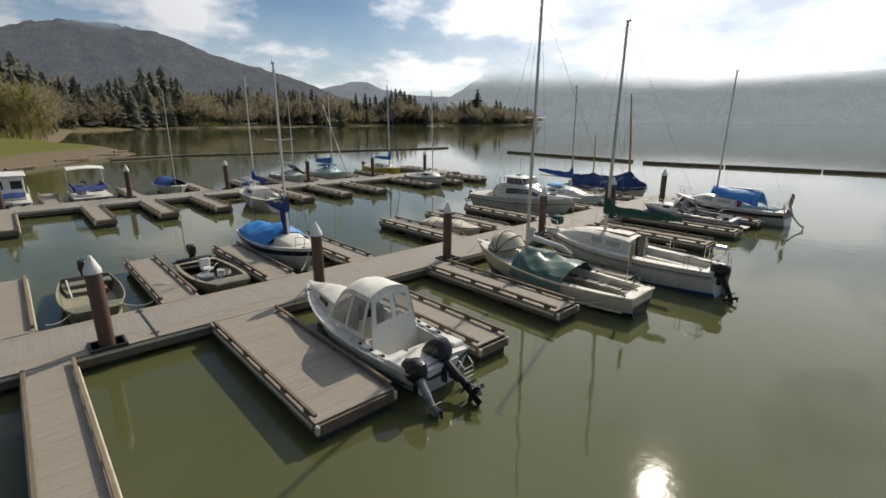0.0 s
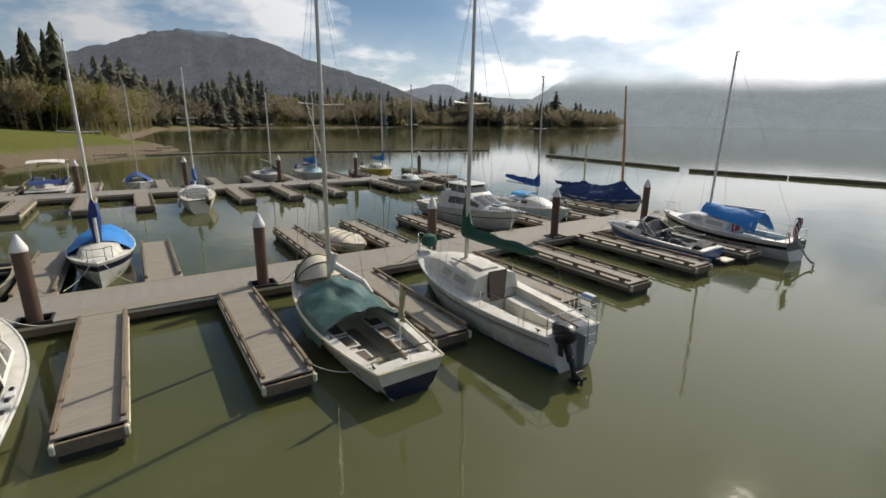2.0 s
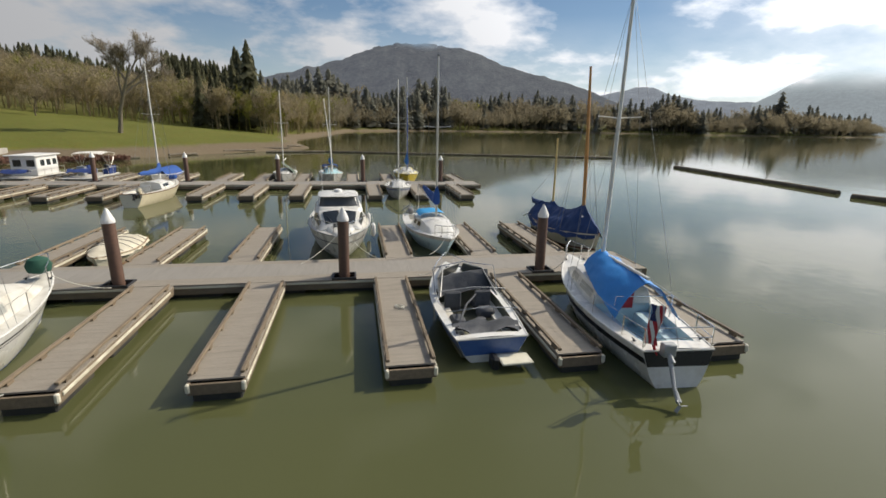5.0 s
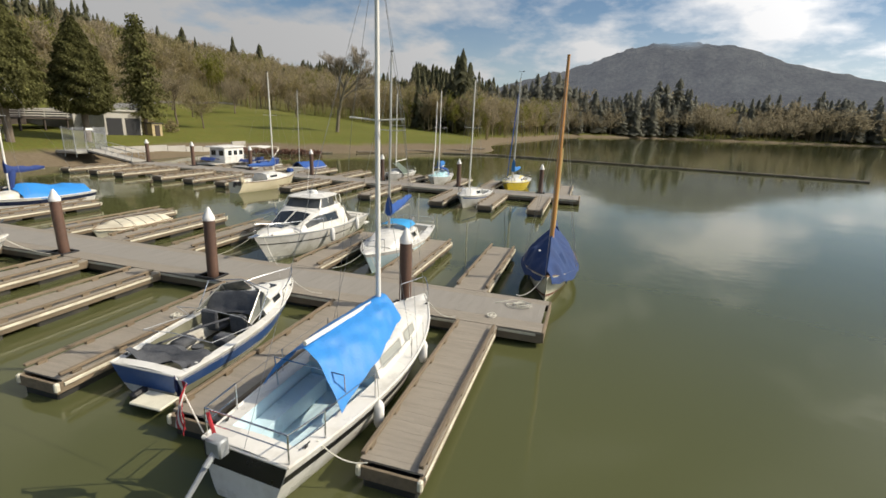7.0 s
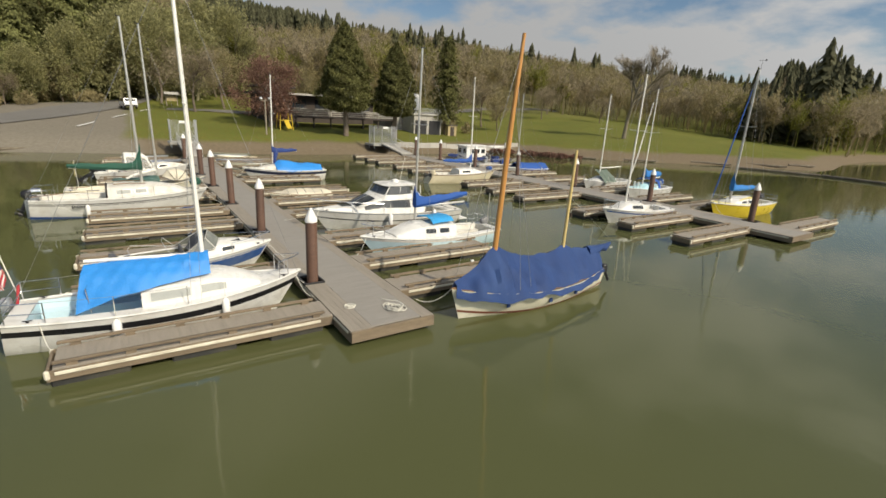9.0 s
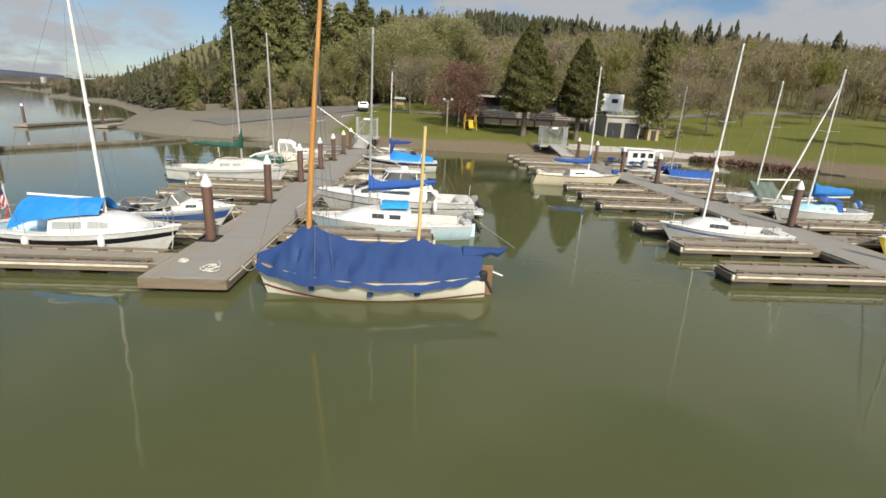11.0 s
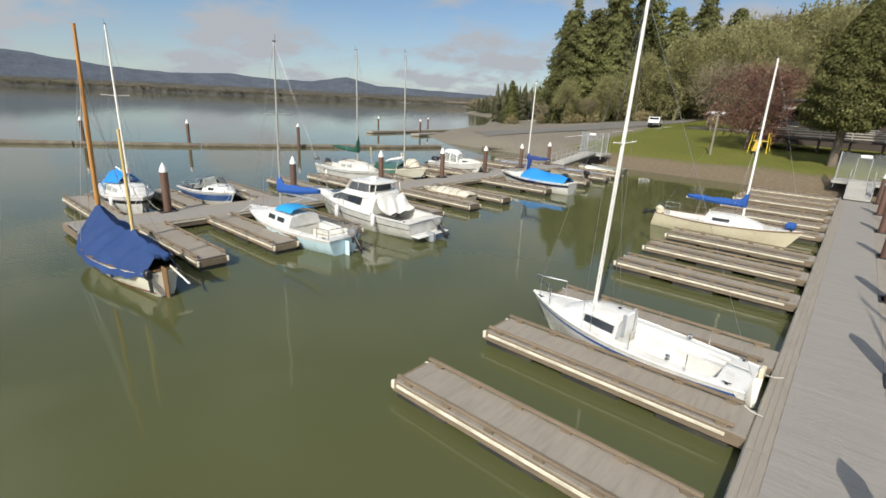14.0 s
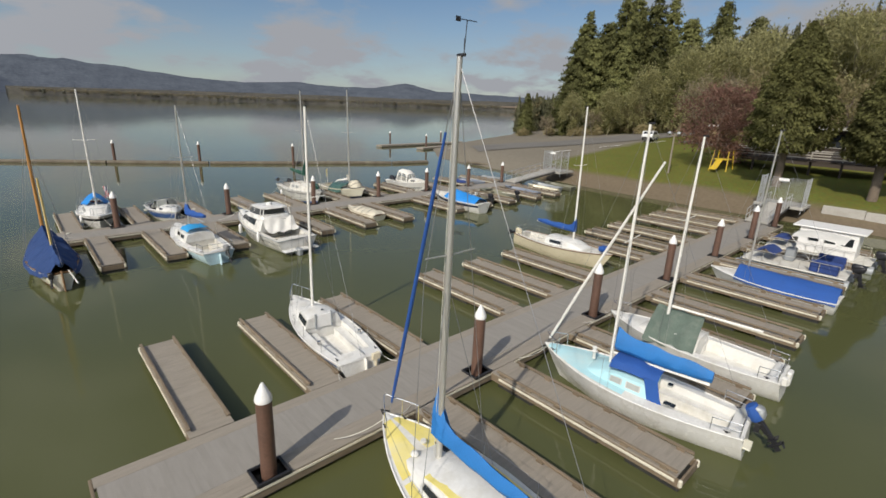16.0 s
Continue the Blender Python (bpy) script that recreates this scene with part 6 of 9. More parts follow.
def sloop_blue_band():
    h = Hull(6.5, 2.15, 1.1, 0.85, dip=0.06, draft=0.35, transom=0.7, full=0.45, rake=0.8, vee=0.9, belly=0.34)
    b = thing("sailboat", "white sailboat with a navy stripe and crumpled blue boom tarpaulin", "sailboat", pose(10.7, 6.0, 0, 0, 0, 180))
    part("hull", hull_skin(h), GEL, b)
    part("side_stripe", band(h, 0.72, 0.9), NAVY, b, "broad navy side stripe")
    part("rub_rail", gunwale(h, 0.028), GEL, b)
    part("deck", deck_with_well(h, 0.05, 0.4, 0.68), GELDECK, b)
    part("cockpit", well(h, 0.05, 0.4, 0.68, 0.55), GELDECK, b)
    c = Cabin(h, 0.4, 0.82, 0.72, 0.34, front=0.6, low=0.04)
    cabin_with_windows(b, c, GELDECK, [(0.46, 0.54, 0.3, 0.75, 0.0), (0.57, 0.63, 0.3, 0.75, 0.0)])
    mast_and_stays(b, h, 0.9, 1.25, 8.1, WHITESPAR, lean=0.1, r=0.05, boom_len=1.9, boom_z=1.05)
    sail_cover(0.95, -1.0, 2.32, NAVYCOVER, b, 0.3, 0.06, 0.13, 0.12, 0.3, "dark furled sail bag")
    part("mast_bag", gtube([(0, 0.82, 1.3), (0.01, 0.76, 1.7), (0, 0.7, 2.1), (0, 0.62, 2.4)], [0.11, 0.15, 0.2, 0.16], 10), NAVYCOVER, b, "dark sail bundle on the mast")
    rows = []
    for k in spread(0, 1, 20):
        y = 0.85 - 3.75 * k
        e = h.half((y + h.L / 2) / h.L) + 0.01
        sh = h.sheer((y + h.L / 2) / h.L)
        rz = 1.62 - 0.42 * k + 0.03 * math.sin(9 * k) - 0.3 * max(0, 1 - k / 0.12)
        rows.append([(x * e, y, sh + 0.04 + (rz - sh) * (1 - abs(x) ** 1.7) + 0.03 * math.sin(8 * x + 11 * k) * (1 - abs(x)) - (0.1 if abs(x) > 0.97 else 0)) for x in spread(-1, 1, 21)])
    part("tarpaulin", cloth(rows, 0.07, 17), TARP, b, "crumpled blue tarpaulin over the cockpit")
    pulpit(b, h, 0.88, 0.45)
    cleats(b, h, (0.06, 0.93)); moor(b, h, 0.97, 1, (0.9, 3.8, 0.5)); moor(b, h, 0.97, -1, (-0.9, 3.8, 0.5))


def cabin_cruiser():
    h = Hull(8.1, 2.85, 1.25, 0.86, dip=0.0, draft=0.4, transom=0.88, full=0.4, rake=1.0, vee=1.0, belly=0.32)
    b = thing("cabin_cruiser", "large white cabin cruiser with raked windscreen and raised hardtop helm", "motorboat", pose(28.4, 6.35, 0, 0, 0, 183))
    part("hull", hull_skin(h), GEL, b)
    part("side_stripe", band(h, 0.72, 0.755), BLACKPAINT, b, "thin dark side stripe")
    part("bottom_band", band(h, 0.05, 0.3), GREYALU, b)
    part("rub_rail", gunwale(h, 0.022), GREYALU, b)
    part("deck", deck_with_well(h, 0.06, 0.36, 0.8), GELDECK, b)
    part("cockpit", well(h, 0.06, 0.36, 0.8, 0.55), GELDECK, b)
    c0 = Cabin(h, 0.66, 0.97, 0.66, 0.2, front=0.85, low=0.03)
    cabin_with_windows(b, c0, GEL, [], name="foredeck_trunk")
    part("foredeck_hatch", gbox((0, 2.35, 1.36), (0.6, 0.55, 0.05), 0.02), SMOKE, b, "dark foredeck hatch", smooth=False)
    # deckhouse: a long straight raked screen, then a level roof
    c = RakedCabin(h, 0.3, 0.775, 0.86, 0.7, front=0.36, low=0.08, tumble=0.8, crown=0.09)
    cab = part("cabin", c.shell(24), GEL, b)
    for sg in (-1, 1):
        part("window_frame", c.window(0.405, 0.705, 0.37, 0.9, sg, 0.008), BLACK, cab, smooth=False)
        part("window", c.window(0.415, 0.525, 0.4, 0.87, sg, 0.014, 0.03), TINT, cab, "dark side window", smooth=False)
        part("window", c.window(0.535, 0.695, 0.4, 0.87, sg, 0.014), SMOKE, cab, "raked smoky side window", smooth=False)

    def front(f, k):
        y, w, wt, z0, z1 = c.lines(0.62 + 0.14 * k)
        return (wt * 0.9 * f, y + 0.02, z1 + 0.09 * (1 - f * f) * 0.9 * min(1, (z1 - z0) / 0.2) + 0.03)
    for fa, fb in ((-0.94, -0.05), (0.05, 0.94)):
        part("windscreen", ggrid([[front(f, k) for f in spread(fa, fb, 4)] for k in spread(0.06, 0.86, 6)]), TINT, cab, "dark raked windscreen", smooth=False)
        part("wiper", gtube([front((fa + fb) / 2, 0.86), Vector(front((fa + fb) / 2 + 0.25, 0.4)) + Vector((0, 0, 0.01))], 0.012, 5), BLACK, cab)
    # flybridge: low coaming, smoky enclosure, hard top on pillars
    zr = c.lines(0.45)[4] + 0.02
    ya, yb = -1.55, 0.75

    def ring(w, y0, y1, z, n=28, q=0.42):
        return [(w * math.copysign(abs(math.cos(a)) ** q, math.cos(a)), (y0 + y1) / 2 + (y1 - y0) / 2 * math.copysign(abs(math.sin(a)) ** q, math.sin(a)), z) for a in (2 * math.pi * (i + 0.5) / n for i in range(n))]
    part("upper_helm", gloft([ring(1.08, ya - 0.1, yb + 0.22, zr - 0.08), ring(1.04, ya - 0.06, yb + 0.06, zr + 0.1), ring(0.98, ya, yb - 0.06, zr + 0.17), ring(0.9, ya + 0.06, yb - 0.14, zr + 0.17)]), GEL, b, "white flybridge coaming")
    part("helm_window", gloft([ring(0.93, ya + 0.45, yb - 0.1, zr + 0.16), ring(0.84, ya + 0.5, yb - 0.42, zr + 0.55)]), SMOKE, b, "smoky helm windows")
    for sx in (-1, 1):
        for y0, y1 in ((yb - 0.16, yb - 0.46), (-0.25, -0.32), (ya + 0.44, ya + 0.48), (ya + 0.05, ya + 0.05)):
            part("pillar", gtube([(sx * 0.9, y0, zr + 0.15), (sx * 0.82, y1, zr + 0.57)], 0.028, 6), GEL, b)
    part("hard_top", gloft([ring(0.86, ya + 0.1, yb - 0.32, zr + 0.55), ring(0.91, ya + 0.06, yb - 0.26, zr + 0.59), ring(0.84, ya + 0.14, yb - 0.36, zr + 0.63), ring(0.4, ya + 0.6, yb - 0.8, zr + 0.67)]), GEL, b, "white helm hardtop")
    part("dome", glathe([(0.19, 0), (0.2, 0.08), (0.16, 0.15), (0.04, 0.18)], 14, (0, -0.5, zr + 0.64)), WHITE, b, "white radar dome")
    part("aerial", gtube([(0.7, -1.2, zr + 0.55), (0.74, -1.5, zr + 1.8)], 0.01, 5), WHITESPAR, b)
    part("cockpit_canvas", cloth([[(x * 1.0, -1.62 - 0.75 * k, 1.7 - 0.72 * k ** 0.8 + 0.05 * math.sin(9 * x + 5 * k)) for x in spread(-1, 1, 15)] for k in spread(0, 1, 9)], 0.1, 37), CANVAS, b, "white canvas hanging over the cockpit")
    part("cabin_door", gbox((0.2, -1.66, 1.1), (0.62, 0.04, 1.0), 0.01), SMOKE, b, "dark cabin door", smooth=False)
    part("transom_seat", gbox((0, -3.45, 0.72), (1.9, 0.4, 0.3), 0.06), GELDECK, b, smooth=False)
    pulpit(b, h, 0.6, 0.5)
    part("anchor_roller", gbox((0, 4.05, 1.29), (0.2, 0.5, 0.06), 0.02), CHROME, b, smooth=False)
    part("swim_platform", gbox((0, -4.3, 0.3), (2.2, 0.55, 0.07), 0.03), GEL, b, smooth=False)
    outboard(b, 0.55, -4.35, 0.5, 40, DULLMOTOR, 0.75)
    part("stern_drive", gbox((-0.2, -4.5, 0.2), (0.35, 0.5, 0.5), 0.1), GREYALU, b, smooth=False)
    for y in (-2.0, 0.6):
        fender(b, (-1.5, y, 0.75), 0.55, 0.11)
    cleats(b, h, (0.05, 0.3, 0.92)); moor(b, h, 0.96, 1, (1.5, 4.8, 0.5)); moor(b, h, 0.96, -1, (-1.4, 4.7, 0.5))


def sloop_pale_blue():
    h = Hull(7.0, 2.3, 0.95, 0.7, dip=0.04, draft=0.35, transom=0.72, full=0.45, rake=0.8, vee=0.9, belly=0.34)
    b = thing("sailboat", "pale blue sailboat with a white deck and blue sail cover", "sailboat", pose(32.75, 6.4, 0, 0, 0, 183.5))
    part("hull", hull_skin(h), PALEBLUE, b)
    part("sheer_band", band(h, 0.86, 0.97), GEL, b, "white sheer band")
    part("rub_rail", gunwale(h, 0.028), GEL, b)
    part("deck", deck_with_well(h, 0.05, 0.38, 0.68), GEL, b)
    part("cockpit", well(h, 0.05, 0.38, 0.68, 0.55), GELDECK, b)
    benches(b, GELDECK, h, 0.06, 0.37, 0.68, 0.45, 0.2, 0.35)
    c = Cabin(h, 0.38, 0.8, 0.74, 0.46, front=0.5, low=0.05)
    cabin_with_windows(b, c, GEL, [(0.44, 0.51, 0.35, 0.78, 0.0), (0.54, 0.61, 0.35, 0.78, 0.0)])
    part("hatch_cover", cloth([[(x * 0.66, -0.75 + 1.15 * k, 1.45 + 0.05 * (1 - x * x) + (0.0 if abs(x) < 0.9 else -0.12)) for x in spread(-1, 1, 9)] for k in spread(0, 1, 6)], 0.04, 21), TARPCYAN, b, "sky blue canvas hatch cover")
    mast_and_stays(b, h, 0.9, 1.42, 8.3, ALU, lean=0.1, r=0.05, boom_len=2.7, boom_z=0.55)
    sail_cover(0.95, -1.9, 2.05, COVER, b, 0.34, 0.1, 0.16, 0.35, 0.45, "blue canvas sail cover")
    pulpit(b, h, 0.88, 0.5); pushpit(b, h, 0.1, 0.45)
    outboard(b, 0.4, -3.55, 0.55, 35, DULLMOTOR, 0.75)
    part("rudder", gbox((0, -3.62, 0.15), (0.05, 0.25, 0.9), 0.02), PALEBLUE, b, smooth=False)
    part("boom_crutch", gtube([(0, -3.35, 0.85), (0, -3.4, 2.3)], 0.018, 6), ALU, b)
    cleats(b, h, (0.06, 0.93)); moor(b, h, 0.97, 1, (1.0, 4.1, 0.5)); moor(b, h, 0.97, -1, (-0.9, 4.1, 0.5))


def ketch_blue_cover():
    h = Hull(6.7, 2.1, 1.0, 0.78, dip=0.12, draft=0.35, transom=0.42, full=0.5, rake=0.35, trake=-0.1, vee=0.75, belly=0.42)
    b = thing("sailboat", "wooden two-masted sailboat wrapped in a navy blue canvas cover", "sailboat", pose(39.45, 6.2, 0, 0, 0, 182.5))
    part("hull", hull_skin(h), CREAMW, b)
    part("bottom_band", band(h, 0.3, 0.37, out=0.012), REDBOTTOM, b, "red-brown bottom paint")
    part("deck", deck_sheet(h, 0, 1, n=14), TEAK, b)
    part("main_mast", gtube([(0.0, 1.85, 0.9), (0.02, 1.6, 4.6), (0.05, 1.3, 8.1)], [0.085, 0.08, 0.05], 10), VARNISH, b, "orange varnished wooden mast")
    part("mizzen_mast", gtube([(0, -1.35, 0.9), (-0.02, -1.45, 4.95)], [0.06, 0.045], 10), PALEWOOD, b, "pale yellow wooden mizzen mast")
    rows = []
    for i, k in enumerate(spread(0, 1, 60)):
        y = 3.25 - 6.5 * k
        s = max(0.0, min(1, (y + h.L / 2) / h.L))
        e = h.half(s) + 0.07
        rz = np.interp(k, [0, 0.08, 0.16, 0.215, 0.245, 0.32, 0.45, 0.6, 0.69, 0.72, 0.78, 0.9, 1.0], [1.18, 1.4, 1.78, 2.12, 2.1, 1.82, 1.58, 1.55, 1.74, 1.76, 1.6, 1.5, 1.42])
        lo = h.sheer(s) - 0.2 - 0.05 * math.sin(11 * k) - 0.03 * math.sin(37 * k)
        row = []
        for x in spread(-1, 1, 31):
            a = abs(x)
            sag = 0.62 * a ** 0.72 + 0.38 * a ** 3
            # folds run down from the ridge, gathered at the masts
            g = 15 * math.log(0.06 + abs(k - 0.23)) + (5 if x > 0 else 0)
            fold = (0.05 * math.sin(g + 1.5 * a) + 0.04 * math.sin(53 * k + 3.0 * a + 2 * (x > 0)) + 0.022 * math.sin(97 * k - 4 * a)) * math.sin(math.pi * min(1, a * 1.05)) ** 0.7
            z = rz - (rz - lo) * sag + fold * 0.5
            row.append((math.copysign(e * a ** 0.9, x) * (1 + 0.9 * fold), y + 0.04 * math.sin(5 * x), z))
        rows.append(row)
    part("canvas_cover", cloth(rows, 0.07, 33), COVERMAIN, b, "draped navy blue canvas cover")
    part("boom_end_cover", gloft([[(r * math.cos(a), y, z + r * 1.2 * math.sin(a)) for a in (2 * math.pi * i / 8 for i in range(8))] for y, z, r in ((-2.7, 1.32, 0.2), (-3.2, 1.32, 0.17), (-3.55, 1.4, 0.1), (-3.8, 1.36, 0.12), (-4.05, 1.5, 0.05))]), COVERMAIN, b, "blue canvas on the boom end")
    part("rudder", gbox((0, -3.5, 0.4), (0.06, 0.35, 1.1), 0.02), TEAK, b, smooth=False)
    part("stern_gear", join(gbox((-0.4, -3.3, 0.75), (0.2, 0.25, 0.3), 0.04), gtube([(-0.4, -3.35, 0.7), (-0.45, -3.6, 0.25)], 0.05, 6)), BLACK, b)
    part("bracket_pole", gtube([(0.3, -3.2, 0.85), (0.45, -4.1, 0.45)], 0.03, 6), WHITESPAR, b)
    for sg in (-1, 1):
        for s in (0.3, 0.5, 0.75):
            p = h.at(s, 0.62, 0.03)
            part("cover_weight", gbox((sg * p.x, p.y, p.z), (0.05, 0.16, 0.16), 0.02), COVERMAIN, b, smooth=False)
    part("forestay", gtube([h.rail(0.99), (0.04, 1.35, 7.6)], 0.007, 5), WIRE, b)
    part("mizzen_stay", gtube([(0, -4.3, 1.5), (0.02, 1.55, 5.4)], 0.007, 5), WIRE, b)
    for sg in (-1, 1):
        part("shroud", gtube([(sg * 0.95, 1.5, 0.95), (0.03, 1.4, 7.0)], 0.007, 5), WIRE, b)
        part("shroud", gtube([(sg * 0.9, 1.0, 0.95), (0.03, 1.45, 6.4)], 0.007, 5), WIRE, b)
    part("patch", gbox((0.35, 2.35, 1.62), (0.07, 0.1, 0.05), 0.01), WHITE, b, smooth=False)
    moor(b, h, 0.98, 1, (0.9, 4.0, 0.5), 0.25)


SMOKE = material("smoky window", (0.07, 0.075, 0.075), 0.12, var=0.15, spec=0.6)
WORNTEAK = material("worn brown board", (0.13, 0.1, 0.075), 0.75, var=0.25, stretch=(4, 1, 4))
HOOD = material("cream hood canvas", (0.62, 0.57, 0.45), 0.85, var=0.1, fine=60, bump=0.2, dirt=(0.38, 0.33, 0.24), dirt_amount=0.5)
DARKCANVAS = material("dark grey canvas", (0.075, 0.08, 0.09), 0.85, var=0.3, fine=30, bump=0.4, dirt=(0.12, 0.12, 0.12), dirt_amount=0.5, dirt_scale=3)
DULLBLUE = material("faded blue band", (0.035, 0.1, 0.29), 0.35, var=0.15, dirt=(0.22, 0.28, 0.4), dirt_amount=0.45)
DULLMOTOR = material("grey outboard cowl", (0.2, 0.2, 0.2), 0.45, var=0.15)
VINYL = material("cloudy clear vinyl", (0.16, 0.17, 0.15), 0.2, var=0.2, scale=3, fine=12, spec=0.6, dirt=(0.4, 0.4, 0.34), dirt_amount=0.5, dirt_scale=2)
LIGHTPANE = material("pale curtained window", (0.36, 0.37, 0.34), 0.15, var=0.1, spec=0.6)
TARPCYAN = material("sky blue canvas", (0.02, 0.3, 0.62), 0.6, var=0.12, bump=0.2)
COVERMAIN = material("weathered navy canvas", (0.011, 0.04, 0.14), 0.8, var=0.2, scale=1.2, fine=40, bump=0.3, dirt=(0.03, 0.075, 0.2), dirt_amount=0.5)
motor_cruiser_canvas()
daysailer_green_tarp()
sloop_green_cover()
runabout()
sloop_blue_tarp()
small_boats_a()
sloop_blue_band()
cabin_cruiser()
sloop_pale_blue()
ketch_blue_cover()

# ---- boats along the second dock ----
DRAPE = material("grey green woven drape", (0.1, 0.135, 0.11), 0.9, var=0.25, scale=2.5, fine=30, bump=0.3, dirt=(0.2, 0.22, 0.18), dirt_amount=0.5, dirt_scale=3)
def sloop_white_bare():
    h = Hull(5.75, 2.05, 0.98, 0.72, dip=0.03, draft=0.3, transom=0.74, full=0.42, rake=0.75, trake=-0.1, vee=0.9, belly=0.34)
    b = thing("sailboat", "plain white sailboat with bare mast and open white cockpit", "sailboat", pose(32.5, 21.52, 0, 0, 0, 176.5))
    part("hull", hull_skin(h), GEL, b)
    part("rub_rail", gunwale(h, 0.028), GEL, b)
    part("side_stripe", band(h, 0.8, 0.87, 0.02, 0.97), DULLBLUE, b, "faded blue stripe below the gunwale")
    part("deck", deck_with_well(h, 0.1, 0.5, 0.72), GEL, b)
    part("cockpit", well(h, 0.1, 0.5, 0.72, 0.48), GEL, b)
    benches(b, GEL, h, 0.11, 0.48, 0.72, 0.48, 0.16, 0.3)
    c = Cabin(h, 0.5, 0.8, 0.7, 0.38, front=0.6, low=0.03)
    cabin_with_windows(b, c, GEL, [(0.515, 0.66, 0.25, 0.78, 0.0)])
    part("companionway", gbox((0, -0.02, 1.0), (0.56, 0.06, 0.5), 0.01), WHITE, b, smooth=False)
    for x in (-0.31, 0.31):
        part("hatch_slide", gbox((x, -0.03, 1.02), (0.06, 0.08, 0.6), 0.01), GREYALU, b, smooth=False)
    part("deck_cap", glathe([(0.05, 0), (0.05, 0.02)], 10, (0.1, 0.3, 1.28)), BLACK, b)
    mast_and_stays(b, h, 0.95, 1.2, 8.6, WHITESPAR, lean=0.15, r=0.05, spreaders=1)
    for sg in (-1, 1):
        part("winch", glathe([(0.06, 0), (0.05, 0.05), (0.06, 0.1), (0.02, 0.11)], 10, (sg * 0.78, -1.3, 0.82)), CHROME, b)
    pulpit(b, h, 0.86, 0.5); stanchions(b, h, (0.2, 0.42, 0.6), 0.45, False)
    part("tiller", gtube([(0.1, -2.8, 0.85), (0.1, -1.9, 0.9)], 0.02, 6), ALU, b)
    part("rudder", gbox((0.12, -2.93, 0.3), (0.05, 0.2, 0.85), 0.02), WHITESPAR, b, smooth=False)
    part("motor_mount", join(gbox((0.5, -2.95, 0.72), (0.3, 0.1, 0.25), 0.02), gbox((0.5, -2.9, 0.5), (0.06, 0.2, 0.3), 0.01)), CREAM, b, smooth=False)
    cleats(b, h, (0.06, 0.93)); moor(b, h, 0.05, 1, (1.1, -3.3, 0.5)); moor(b, h, 0.05, -1, (-1.0, -3.3, 0.5))


def sloop_cream():
    h = Hull(6.9, 2.3, 1.0, 0.8, dip=0.05, draft=0.35, transom=0.6, full=0.47, rake=0.7, trake=-0.3, vee=0.85, belly=0.34)
    b = thing("sailboat", "cream sailboat with a blue sail cover and blue bow bag", "sailboat", pose(15.5, 20.45, 0, 0, 0, -3.5))
    part("hull", hull_skin(h), CREAM, b)
    part("rub_rail", gunwale(h, 0.028), TEAK, b)
    part("deck", deck_with_well(h, 0.06, 0.38, 0.68), GELDECK, b)
    part("cockpit", well(h, 0.06, 0.38, 0.68, 0.5), GELDECK, b)
    benches(b, GELDECK, h, 0.07, 0.37, 0.68, 0.45, 0.18, 0.3)
    c = Cabin(h, 0.38, 0.76, 0.66, 0.4, front=0.5, low=0.04)
    cabin_with_windows(b, c, GEL, [(0.43, 0.55, 0.3, 0.75, 0.0)])
    mast_and_stays(b, h, 0.75, 1.3, 9.0, WHITESPAR, lean=0.1, r=0.055, boom_len=2.9, boom_z=0.5)
    sail_cover(0.8, -2.1, 1.85, COVER, b, 0.3, 0.1, 0.15, 0.1, 0.5, "blue canvas sail cover")
    part("bow_bag", gbox((0, 2.85, 1.22), (0.5, 0.45, 0.3), 0.08), COVER, b, "blue sail bag on the bow", smooth=False)
    pushpit(b, h, 0.12, 0.5); stanchions(b, h, (0.12, 0.35, 0.6, 0.85), 0.45)
    outboard(b, 0.45, -3.5, 0.7, 70, CREAM, 0.8)
    fender(b, (-1.12, -1.8, 0.45)); cleats(b, h, (0.06, 0.93))


